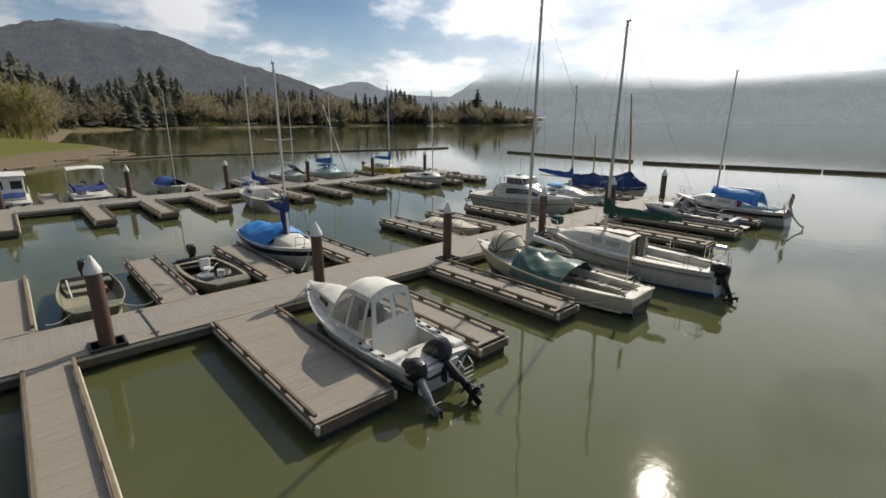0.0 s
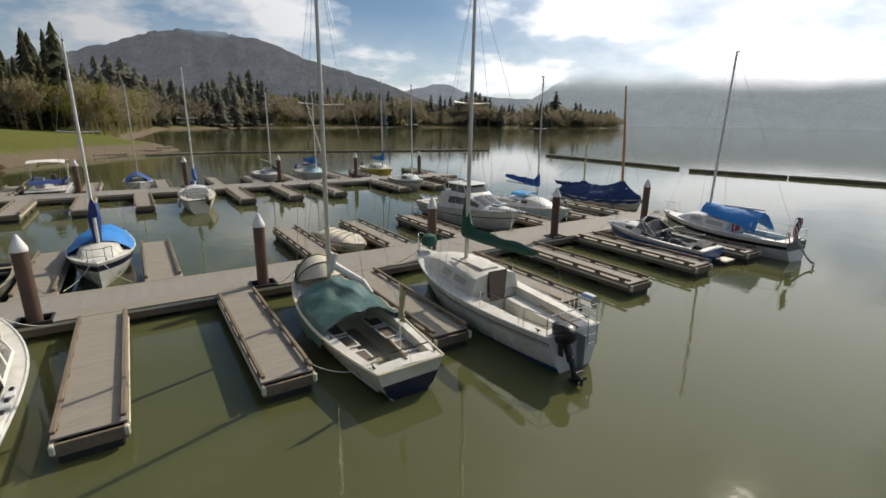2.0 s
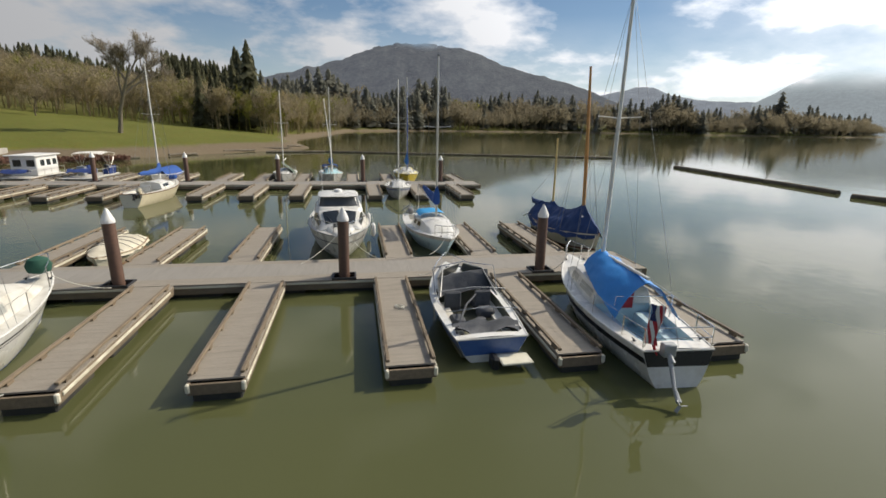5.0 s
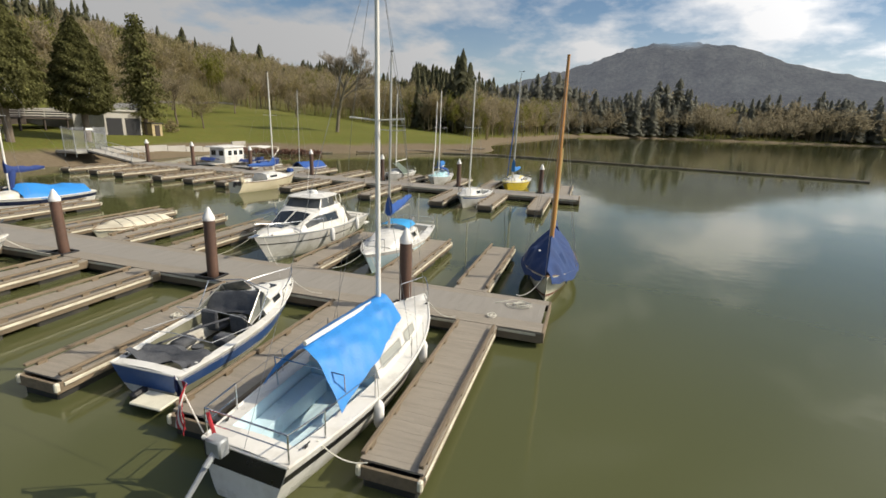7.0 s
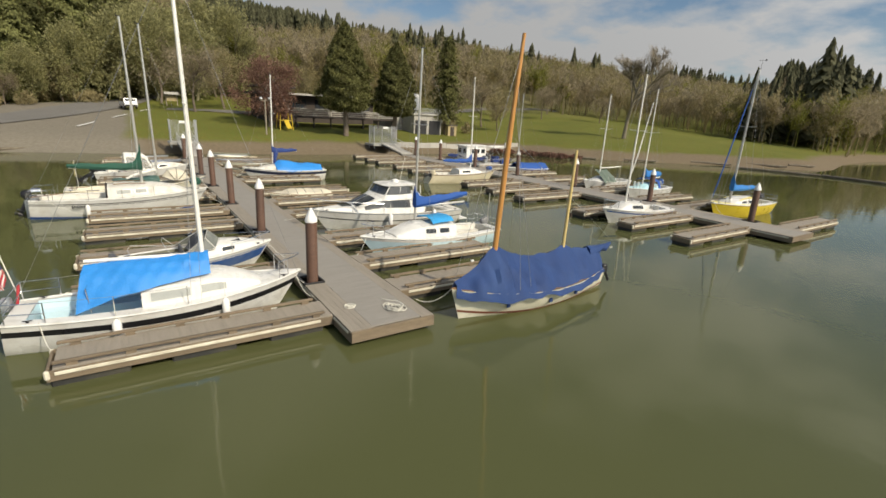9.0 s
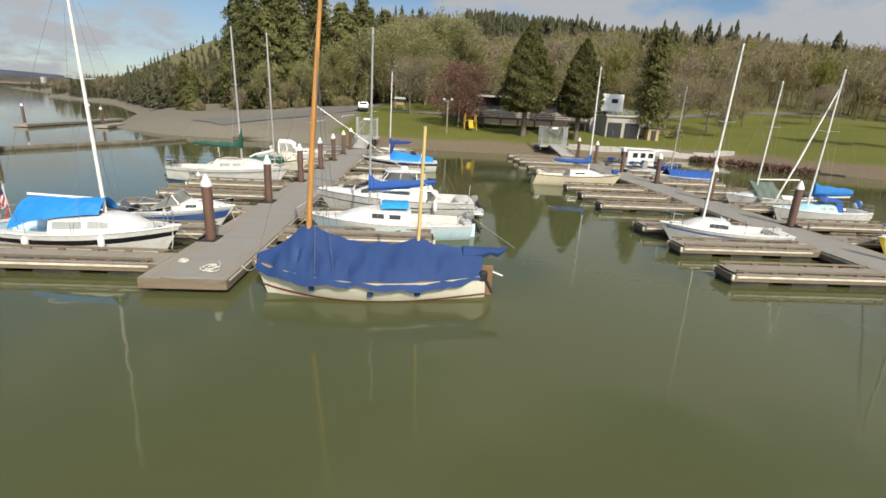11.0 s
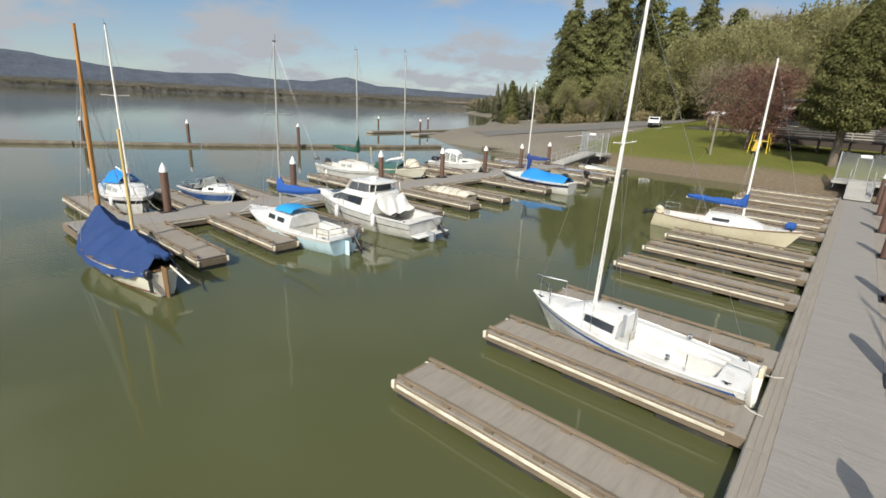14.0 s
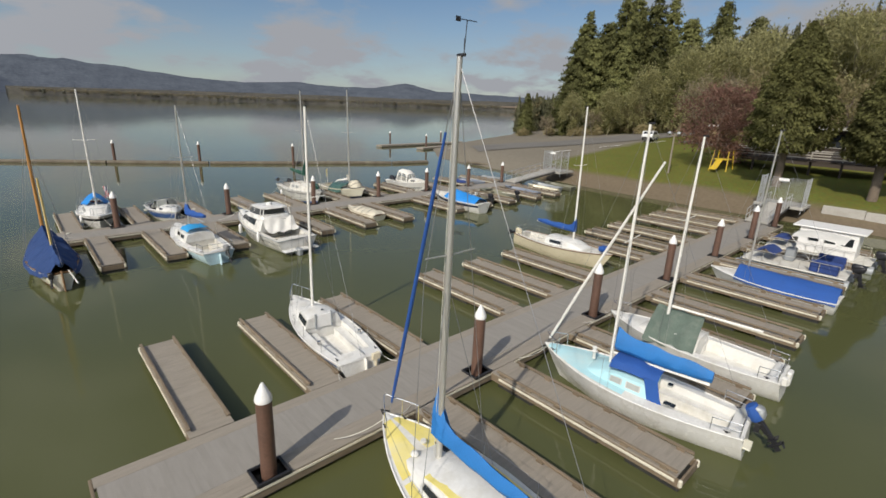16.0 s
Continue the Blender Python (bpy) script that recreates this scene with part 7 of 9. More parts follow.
def sloop_yellow():
    h = Hull(7.0, 2.4, 1.05, 0.85, dip=0.04, draft=0.4, transom=0.7, full=0.45, rake=0.8, trake=-0.1, vee=0.9, belly=0.34)
    b = thing("sailboat", "yellow-hulled sailboat with a white and yellow deck and blue sail cover", "sailboat", pose(34.15, 31.05, 0, 0, 0, 177.5))
    part("hull", hull_skin(h), YELLOW, b)
    part("rub_rail", gunwale(h, 0.03), GEL, b)
    part("deck", deck_with_well(h, 0.06, 0.38, 0.68), GEL, b)
    part("cockpit", well(h, 0.06, 0.38, 0.68, 0.5), GEL, b)
    benches(b, YELLOWDECK, h, 0.07, 0.37, 0.68, 0.45, 0.18, 0.3)
    for f0, f1, s0, s1 in ((-0.9, -0.14, 0.7, 0.95), (0.14, 0.9, 0.7, 0.95), (-0.92, -0.72, 0.4, 0.68), (0.72, 0.92, 0.4, 0.68)):
        part("non_skid_panel", deck_sheet(h, s0, s1, f0, f1, n=8, k=4, camber=0.05, dz=0.008), YELLOWDECK, b, "faded yellow non-skid panel")
    c = Cabin(h, 0.38, 0.76, 0.68, 0.36, front=0.6, low=0.03, crown=0.1)
    cabin_with_windows(b, c, GEL, [(0.43, 0.53, 0.3, 0.75, 0.0), (0.56, 0.63, 0.3, 0.75, 0.0)])
    for x in (-0.36, 0.36):
        part("roof_panel", gthick(ggrid([[(x + dx, -0.7 + 1.7 * k, c.lines(0.4 + 0.24 * k)[4] + 0.1 - 0.08 * abs(x + dx) - 0.05 * k) for dx in spread(-0.24, 0.24, 3)] for k in spread(0, 1, 4)]), 0.02), YELLOWDECK, b, "faded yellow roof panel")
    part("vent", join(glathe([(0.1, 0), (0.1, 0.03), (0.06, 0.08), (0.02, 0.09)], 12, (-0.3, 1.75, 1.1)), glathe([(0.08, 0), (0.07, 0.04)], 12, (0.1, 1.95, 1.12))), GEL, b)
    part("deck_hatch", gbox((0.32, 1.5, 1.18), (0.16, 0.42, 0.05), 0.02), TINT, b, smooth=False)
    mast_and_stays(b, h, 1.25, 1.15, 9.6, ALU, lean=0.15, r=0.07, boom_len=2.9, boom_z=0.65, spreaders=1, stays=False)
    q = h.rail(0.985)
    tip = Vector((0, 1.1, 9.5))
    part("furled_jib", gtube([Vector(q).lerp(tip, k) for k in (0.05, 0.12, 0.4, 0.7, 0.86)], [0.025, 0.042, 0.046, 0.04, 0.025], 8), COVER, b, "furled headsail in a blue sleeve")
    part("forestay", gtube([q, tip], 0.008, 5), WIRE, b)
    part("backstay", gtube([h.rail(0, 0), tip], 0.007, 5), WIRE, b)
    for sg in (-1, 1):
        w = h.rail(0.62)
        part("shroud", gtube([(sg * w.x * 0.95, w.y, w.z), (sg * 0.62, 1.15, 5.6), (0, 1.1, 9.4)], 0.007, 5), WIRE, b)
        part("shroud", gtube([(sg * w.x * 0.95, w.y - 0.3, w.z), (0, 1.2, 5.5)], 0.007, 5), WIRE, b)
        part("halyard", gtube([(sg * 0.1, 1.3, 1.3), (sg * 0.07, 1.12, 9.3)], 0.006, 5), ROPE, b)
    part("wind_vane", join(gtube([(0, 1.0, 9.6), (0, 0.95, 10.15)], 0.008, 5), gtube([(-0.22, 0.95, 10.15), (0.22, 0.95, 10.15)], 0.008, 5), gbox((-0.2, 0.95, 10.15), (0.1, 0.01, 0.08))), BLACK, b)
    sail_cover(1.35, -1.8, 1.85, TARPCYAN2, b, 0.36, 0.12, 0.17, 0.05, 0.75, "bright blue canvas sail cover")
    pulpit(b, h, 0.88, 0.55); pushpit(b, h, 0.1, 0.5); stanchions(b, h, (0.12, 0.4, 0.62, 0.88), 0.45)
    part("bow_anchor", gtube([(-0.1, 3.4, 1.12), (0.05, 3.72, 1.0), (0.25, 3.62, 0.92)], 0.025, 6), BLACK, b)
    part("mark_lettering", join(*[gbox((0.62 + 0.03 * i, 2.35 - 0.11 * i, 0.72), (0.02, 0.08, 0.12), 0.002) for i in range(5)]), BLACK, b, smooth=False)
    outboard(b, 0.45, -3.62, 0.7, 12, MOTOR, 0.9)
    cleats(b, h, (0.06, 0.93)); moor(b, h, 0.97, 1, (1.2, 4.0, 0.5)); moor(b, h, 0.97, -1, (-1.2, 4.0, 0.5))


def sloop_aqua_deck():
    h = Hull(6.6, 2.3, 1.0, 0.8, dip=0.04, draft=0.35, transom=0.68, full=0.45, rake=0.75, trake=-0.1, vee=0.9, belly=0.34)
    b = thing("sailboat", "white sailboat with pale aqua foredeck and two blue canvas covers", "sailboat", pose(26.97, 30.87, 0, 0, 0, 187) @ Matrix.Diagonal((0.97, 0.93, 1, 1)))
    part("hull", hull_skin(h), GEL, b)
    part("rub_rail", gunwale(h, 0.03), GEL, b)
    part("deck", deck_with_well(h, 0.06, 0.4, 0.66), GEL, b)
    part("foredeck_paint", deck_sheet(h, 0.5, 0.97, -0.9, 0.9, n=10, k=7, camber=0.05, dz=0.008), AQUADECK, b, "pale aqua painted foredeck")
    part("cockpit", well(h, 0.06, 0.4, 0.66, 0.5), GEL, b)
    benches(b, GEL, h, 0.07, 0.39, 0.66, 0.42, 0.18, 0.3)
    c = Cabin(h, 0.4, 0.72, 0.64, 0.36, front=0.55, low=0.03, crown=0.08)
    cabin_with_windows(b, c, AQUADECK, [(0.44, 0.5, 0.3, 0.75, 0.0), (0.53, 0.58, 0.3, 0.75, 0.0)], LIGHTPANE)
    part("canvas_cover", cloth([[(x * 0.72 + 0.12 * k, 0.62 - 1.5 * k, 1.52 + 0.06 * (1 - x * x) - (0.14 if abs(x) > 0.9 else 0) + 0.05 * math.sin(5 * k)) for x in spread(-1, 1, 11)] for k in spread(0, 1, 10)], 0.06, 41), COVER, b, "royal blue canvas cockpit cover")
    part("cover_tail", cloth([[(-0.62 - 0.12 * k, -0.45 - 0.42 * j - 0.25 * k, 1.42 - 0.62 * k) for j in spread(0, 1, 5)] for k in spread(0, 1, 7)], 0.05, 43), COVER, b, "hanging corner of the blue cover")
    mast_and_stays(b, h, 0.85, 0.8, 8.5, WHITESPAR, lean=0.1, r=0.05, boom_len=3.0, boom_z=0.75, spreaders=1)
    sail_cover(0.72, -2.2, 1.82, TARPCYAN2, b, 0.5, 0.24, 0.18, -0.02, 0.12, "bright blue canvas sail cover")
    part("lowered_spar", gtube([(0.1, 3.2, 1.2), (0.15, 2.2, 3.4), (0.45, 0.3, 7.5)], [0.05, 0.05, 0.035], 8), WHITESPAR, b, "slanting white spar from the bow")
    part("cowl_vent", join(*[glathe([(0.06, 0), (0.06, 0.22), (0.1, 0.28), (0.02, 0.33)], 10, (0.32 - 0.25 * i, 1.55 - 0.1 * i, 1.05)) for i in range(2)]), GEL, b)
    part("deck_port", join(gbox((-0.55, -1.3, 0.86), (0.2, 0.34, 0.03), 0.01), gbox((0.6, -1.0, 0.86), (0.14, 0.16, 0.04), 0.01)), TINT, b, smooth=False)
    pushpit(b, h, 0.12, 0.4)
    outboard(b, 0.35, -3.45, 0.72, 42, GREYALU, 0.9, cover=COVER)
    part("boarding_step", gbox((-0.4, -3.4, 0.5), (0.5, 0.25, 0.05), 0.02), CREAMW, b, smooth=False)
    pulpit(b, h, 0.9, 0.45); cleats(b, h, (0.06, 0.93)); moor(b, h, 0.97, 1, (0.9, 3.8, 0.5)); moor(b, h, 0.97, -1, (-0.8, 3.9, 0.5))


def sloop_green_drape():
    h = Hull(6.0, 2.15, 1.0, 0.78, dip=0.03, draft=0.3, transom=0.75, full=0.43, rake=0.7, trake=-0.1, vee=0.9, belly=0.34)
    b = thing("sailboat", "white sailboat with a grey-green tarpaulin draped over its boom", "sailboat", pose(22.75, 30.85, 0, 0, 0, 183))
    part("hull", hull_skin(h), GEL, b)
    part("rub_rail", gunwale(h, 0.028), GEL, b)
    part("deck", deck_with_well(h, 0.06, 0.42, 0.7), GEL, b)
    part("cockpit", well(h, 0.06, 0.42, 0.7, 0.45), GEL, b)
    c = Cabin(h, 0.42, 0.78, 0.68, 0.36, front=0.6, low=0.03)
    cabin_with_windows(b, c, GEL, [(0.48, 0.58, 0.3, 0.72, 0.0)])
    mast_and_stays(b, h, 0.85, 1.45, 8.1, WHITESPAR, lean=0.1, r=0.05, boom_len=3.0, boom_z=0.5)
    part("drape", cloth([[(0.22 - 1.2 * k - 0.04 * math.sin(19 * j) * k, 1.3 - 1.65 * j - 0.12 * k * j, 1.78 - 0.95 * k ** 1.25 - 0.3 * max(0, k - 0.85) + 0.015 * math.sin(16 * j + 3 * k)) for j in spread(0, 1, 17)] for k in spread(0, 1, 10)], 0.07, 51), DRAPE, b, "grey-green tarpaulin draped over the boom")
    pushpit(b, h, 0.1, 0.4); pulpit(b, h, 0.9, 0.45)
    part("motor_bracket", join(gbox((0.3, -3.1, 0.6), (0.4, 0.15, 0.5), 0.04), gbox((-0.3, -3.05, 0.7), (0.2, 0.2, 0.3), 0.03)), GEL, b, smooth=False)
    cleats(b, h, (0.06, 0.93)); moor(b, h, 0.97, 1, (0.9, 3.7, 0.5)); moor(b, h, 0.97, -1, (-0.9, 3.7, 0.5))


def covered_daysailer():
    h = Hull(5.7, 2.1, 0.85, 0.65, dip=0.02, draft=0.25, transom=0.8, full=0.45, rake=0.6, vee=0.9, belly=0.32)
    b = thing("sailboat", "white daysailer under a taut royal blue boat cover", "sailboat", pose(12.3, 30.85, 0, 0, 0, 181))
    part("hull", hull_skin(h), GEL, b)
    part("rub_rail", gunwale(h, 0.028), GEL, b)
    part("deck", deck_sheet(h, 0, 1, n=14), GEL, b)
    rows = []
    for k in spread(0, 1, 14):
        y = 1.5 - 4.3 * k
        s = (y + h.L / 2) / h.L
        rz = 1.3 - 0.1 * k
        rows.append([(x * h.half(s) * 1.02, y, rz - (rz - h.sheer(s) + 0.1) * abs(x) ** 1.8 + 0.015 * math.sin(9 * k + 6 * x)) for x in spread(-1, 1, 13)])
    part("boat_cover", cloth(rows, 0.04, 61), COVER, b, "taut royal blue boat cover")
    mast_and_stays(b, h, 1.1, 0.8, 8.2, ALU, lean=0.05, r=0.045, spreaders=0)
    moor(b, h, 0.97, 1, (0.9, 3.5, 0.5))


def pontoon(x, y, L, W, house, label):
    b = thing("pontoon_boat", label, "pontoon boat", pose(x, y, 0, 0, 0, 180))
    for sg in (-1, 1):
        part("pontoon", gtube([(sg * W * 0.36, L / 2, 0.25), (sg * W * 0.36, L / 2 - 0.5, 0.15), (sg * W * 0.36, -L / 2, 0.12)], [0.06, 0.3, 0.3], 14), GREYALU, b)
    part("deck", gbox((0, -0.1, 0.5), (W, L - 0.5, 0.08), 0.02), GELDECK, b, smooth=False)
    for sg in (-1, 1):
        part("rail", join(*[gtube([(sg * W / 2 * 0.97, yy, 0.54), (sg * W / 2 * 0.97, yy, 1.15)], 0.015, 6) for yy in spread(-L / 2 + 0.5, L / 2 - 0.6, 6)], gtube([(sg * W / 2 * 0.97, -L / 2 + 0.5, 1.15), (sg * W / 2 * 0.97, L / 2 - 0.6, 1.15)], 0.018, 6)), ALU, b)
    if house:
        cab = part("cabin", join(gbox((0, -0.5, 1.35), (W * 0.82, L * 0.5, 1.6), 0.05)), WHITE, b, "white boxy cabin", smooth=False)
        part("roof", gbox((0, -0.45, 2.22), (W * 0.95, L * 0.62, 0.1), 0.03), WHITE, b, smooth=False)
        for sg in (-1, 1):
            for yy in (-1.5, -0.65, 0.2):
                part("window", gbox((sg * (W * 0.41 + 0.006), yy, 1.6), (0.012, 0.55, 0.5), 0.003), TINT, cab, "dark window", smooth=False)
        for x2 in (-0.55, 0.45):
            part("window", gbox((x2, -0.5 + L * 0.25 + 0.006, 1.6), (0.6, 0.012, 0.55), 0.003), TINT, cab, "dark window", smooth=False)
        part("cover", cloth([[(xx, L / 2 - 0.5 - 0.9 * k, 0.9 + 0.3 * math.sin(3 * k)) for xx in spread(-0.9, 0.9, 6)] for k in spread(0, 1, 5)], 0.15, 71), NAVYCOVER, b, "dark furniture cover")
    else:
        part("bimini", cloth([[(xx * W * 0.48, 0.2 - 2.4 * k, 2.35 + 0.12 * math.sin(math.pi * k) + 0.08 * (1 - xx * xx)) for xx in spread(-1, 1, 7)] for k in spread(0, 1, 7)], 0.02, 73), CANVAS, b, "white bimini top")
        part("bimini_frame", join(*[gtube([(sg * W * 0.47, -1.0, 1.1), (sg * W * 0.48, yy, 2.35)], 0.014, 6) for sg in (-1, 1) for yy in (0.2, -1.0, -2.2)]), ALU, b)
        for xx in (-0.75, 0.75):
            part("seat", join(gbox((xx, -1.6, 0.75), (0.6, 1.3, 0.4), 0.06), gbox((xx * 1.35, -1.6, 1.05), (0.16, 1.3, 0.4), 0.05)), NAVYCOVER, b, "dark covered seat", smooth=False)
        part("console", gbox((0.5, 0.3, 0.95), (0.6, 0.5, 0.8), 0.06), GREYALU, b, smooth=False)
        part("cover", cloth([[(xx, 1.9 - 1.1 * k, 0.95 + 0.25 * math.sin(3 * k)) for xx in spread(-0.95, 0.95, 6)] for k in spread(0, 1, 5)], 0.15, 75), NAVYCOVER, b, "dark furniture cover")
    outboard(b, 0, -L / 2 - 0.05, 0.6, 15, MOTOR, 1.0)


AQUADECK = material("pale aqua deck paint", (0.42, 0.68, 0.72), 0.5, var=0.07, dirt=(0.6, 0.68, 0.64), dirt_amount=0.5)
TARPCYAN2 = material("bright blue canvas", (0.012, 0.15, 0.42), 0.7, var=0.14, bump=0.25)
sloop_white_bare()
sloop_cream()
sloop_yellow()
sloop_aqua_deck()
sloop_green_drape()
covered_daysailer()
pontoon(2.0, 30.9, 6.0, 2.4, True, "white pontoon houseboat with dark windows")
pontoon(6.6, 30.6, 5.6, 2.4, False, "pontoon boat with a white bimini top")


def shore_rowboats():
    for i, (x, y, rz) in enumerate(((-3.2, 5.0, 180), (-4.9, 4.3, 178), (-6.6, 4.9, 182), (-3.8, -3.2, 0))):
        rowboat(x, y, rz, 3.9, 1.4, (CREAMW, GREYALU, OLIVE, GREYALU)[i], ("small cream rowboat moored near the bank", "dull aluminium rowboat moored near the bank", "olive rowboat moored near the bank", "dull aluminium rowboat moored near the bank")[i], inner=(CREAM, GREYALU, OLIVE, GREYALU)[i])


shore_rowboats()

# ---- trees ----
def height_at(x, y):
    return float(land(np.array([x]), np.array([y]))[0])


def sprays(pts, dirs, size, rg, flat=0.5, lay=0.0):
    """Small leaf sprays: a bent quad each, at pts, reaching along dirs; lay turns them like shingles, outwards and up."""
    n = len(pts)
    d = dirs / np.maximum(np.linalg.norm(dirs, axis=1, keepdims=True), 1e-6)
    face = rg.normal(size=(n, 3)) * (1 - 0.62 * lay)
    if lay:
        face = face + lay * (d * np.array([1.0, 1.0, 0.0]) * 0.9 + np.array([0, 0, 1.0]))
        d = d - face * (np.sum(d * face, 1, keepdims=True) / np.maximum(np.sum(face * face, 1, keepdims=True), 1e-6)) + np.array([0, 0, -0.25])
        d /= np.maximum(np.linalg.norm(d, axis=1, keepdims=True), 1e-6)
    side = np.cross(d, face)
    side /= np.maximum(np.linalg.norm(side, axis=1, keepdims=True), 1e-6)
    s = size * rg.uniform(0.6, 1.4, (n, 1))
    a = pts - side * s * 0.35
    b = pts + d * s * 0.5 - side * s * 0.45 * flat
    c = pts + d * s + np.array([0, 0, -0.12]) * s
    e = pts + side * s * 0.35 + d * s * 0.3
    V = np.stack([a, b, c, e], 1).reshape(-1, 3)
    F = np.arange(n * 4).reshape(n, 4)
    return V, F


def mesh_np(name, V, F, mat):
    me = bpy.data.meshes.new(name)
    me.from_pydata(V.tolist(), [], F.tolist())
    me.materials.append(mat)
    me.update()
    return me


def conifer(name, label, H, R, seed, mat, droop=0.35, bare=0.08, dense=1.0, size=0.75, blunt=0.85, step=0.018, jag=0.28):
    """A tall conifer: tapering trunk, whorls of drooping branches with needle sprays, ragged outline."""
    rg = np.random.default_rng(seed)
    t = thing(name, label, "tree")
    part("trunk", gtube([(0, 0, -0.4), (0.05, 0, H * 0.4), (0, 0.05, H * 0.97)], [H * 0.018, H * 0.012, 0.03], 8), BARK, t)
    P, D = [], []
    z = H * bare
    while z < H * 0.985:
        k = z / H
        r = R * ((1 - k) ** blunt) * (1.0 if k > bare + 0.1 else 0.75) + 0.15
        nb = int(rg.integers(6, 10))
        a0 = rg.uniform(0, 6.28)
        for i in range(nb):
            a = a0 + 6.283 * i / nb + rg.uniform(-0.35, 0.35)
            rr = r * rg.uniform(0.55, 1.18)
            m = max(3, int(rr * 5.5 * dense))
            f = rg.uniform(0.12, 1.0, m) ** 0.75
            up = 0.25 * (k - 0.2)
            x = np.cos(a) * rr * f + rg.normal(0, 0.15 + 0.09 * rr, m)
            y = np.sin(a) * rr * f + rg.normal(0, 0.15 + 0.09 * rr, m)
            zz = z + rr * (up * f - droop * f ** 2) + rg.normal(0, jag, m)
            P.append(np.stack([x, y, zz], 1))
            D.append(np.stack([np.cos(a) + rg.normal(0, 0.5, m), np.sin(a) + rg.normal(0, 0.5, m), rg.uniform(-0.5, 0.15, m)], 1))
        z += (H * step + 0.12) * rg.uniform(0.8, 1.25)
    V, F = sprays(np.concatenate(P), np.concatenate(D), size, rg, 0.8, 1.0)
    part("crown", mesh_np("crown", V, F, mat), mat, t)
    return t


def cedar(name, label, H, R, seed, mat, trunk=1.9):
    """A dense egg-shaped evergreen: shell upon shell of fans, trunk bare below."""
    rg = np.random.default_rng(seed)
    t = thing(name, label, "tree")
    part("trunk", gtube([(0, 0, -0.4), (0, 0, trunk), (0.1, 0, H * 0.9)], [0.42, 0.34, 0.04], 10), BARK, t)
    n = 30000
    k = rg.uniform(0, 1, n) ** 0.9
    prof = np.interp(k, [0, 0.05, 0.16, 0.36, 0.6, 0.8, 0.93, 1.0], [0.45, 0.85, 1.0, 0.9, 0.66, 0.4, 0.17, 0.02])
    a = rg.uniform(0, 6.283, n)
    lump = 1 + 0.12 * np.sin(a * 3 + k * 9) + 0.12 * np.sin(a * 7 - k * 15) + 0.13 * np.sin(a * 5 + k * 46) * np.sin(a * 2 + 3)
    r = R * prof * lump * (1 - 0.5 * rg.uniform(0, 1, n) ** 3)
    P = np.stack([r * np.cos(a), r * np.sin(a), trunk + (H - trunk) * k + rg.normal(0, 0.1, n)], 1)
    D = np.stack([np.cos(a) + rg.normal(0, 0.5, n), np.sin(a) + rg.normal(0, 0.5, n), rg.uniform(-0.6, 0.7, n)], 1)
    V, F = sprays(P, D, 0.27, rg, 0.6, 0.75)
    part("crown", mesh_np("crown", V, F, mat), mat, t)
    return t


def branching(H, seed, levels=5, spreading=0.75, trunk=0.28, first=0.25, twigs=3, up=0.35, girth=0.02):
    """Limbs of a leafless tree as (thick limbs, thin twigs) geometry."""
    rg = random.Random(seed)
    big, small = [], []

    def grow(p, d, length, r, lv):
        q, pts, rs = p, [p], [r]
        for i in range(3):
            d = (d + Vector((rg.uniform(-1, 1), rg.uniform(-1, 1), rg.uniform(-0.4, 1) * up)) * 0.22).normalized()
            q = q + d * length / 3
            pts.append(q); rs.append(r * (1 - 0.22 * (i + 1)))
        (big if lv < 3 else small).append(gtube(pts, rs, 7 if lv == 0 else 5 if lv < 3 else 3, lv < 3))
        if lv >= levels:
            return
        for i in range((5 if lv == 0 else 4) + (twigs if lv >= 2 else 0)):
            k = rg.uniform(first if lv == 0 else 0.25, 1.0)
            j = min(2, int(k * 3))
            b = pts[j].lerp(pts[j + 1], k * 3 - j)
            a = rg.uniform(0, 6.283)
            side = d.orthogonal().normalized()
            side = (Matrix.Rotation(a, 3, d) @ side)
            nd = (d * (1 - spreading * 0.6) + side * spreading + Vector((0, 0, up))).normalized()
            grow(b, nd, length * rg.uniform(0.42, 0.66) * (1.15 - 0.3 * k), r * 0.5, lv + 1)

    grow(Vector((0, 0, -0.3)), Vector((0, 0, 1)), H * 0.62, H * girth, 0)
    return join(*big), join(*small)


def bare_tree(name, label, H, seed, limb_mat, twig_mat, **kw):
    t = thing(name, label, "tree")
    big, small = branching(H, seed, **kw)
    part("trunk", big, limb_mat, t)
    part("crown", small, twig_mat, t, smooth=False)
    return t


def buds(t, n, zc, R, rz, size, mat, seed, clumps=40):
    """Fine end twigs and opening buds in uneven clumps through a crown."""
    rg = np.random.default_rng(seed)
    c = rg.normal(size=(clumps, 3))
    c *= (rg.uniform(0.35, 1.0, (clumps, 1)) ** 0.5) / np.linalg.norm(c, axis=1, keepdims=True)
    P = c[rg.integers(clumps, size=n)] + rg.normal(0, 0.15, (n, 3))
    D = P + rg.normal(0, 0.5, (n, 3)) + np.array([0, 0, 0.5])
    V, F = sprays(P * np.array([R, R, rz]) + np.array([0, 0, zc]), D, size, rg, 0.25)
    part("foliage", mesh_np("foliage", V, F, mat), mat, t)
    return t


def plant(t, x, y, rz=0.0, s=1.0, dz=0.0):
    t.matrix_basis = pose(x, y, height_at(x, y) + dz, 0, 0, rz) @ Matrix.Scale(s, 4)
    return t


def plant_copy(t, x, y, rz, s):
    c = copy_thing(t, pose(x, y, height_at(x, y), 0, 0, rz))
    c.scale = (s, s, s * rnd.uniform(0.92, 1.1))
    return c


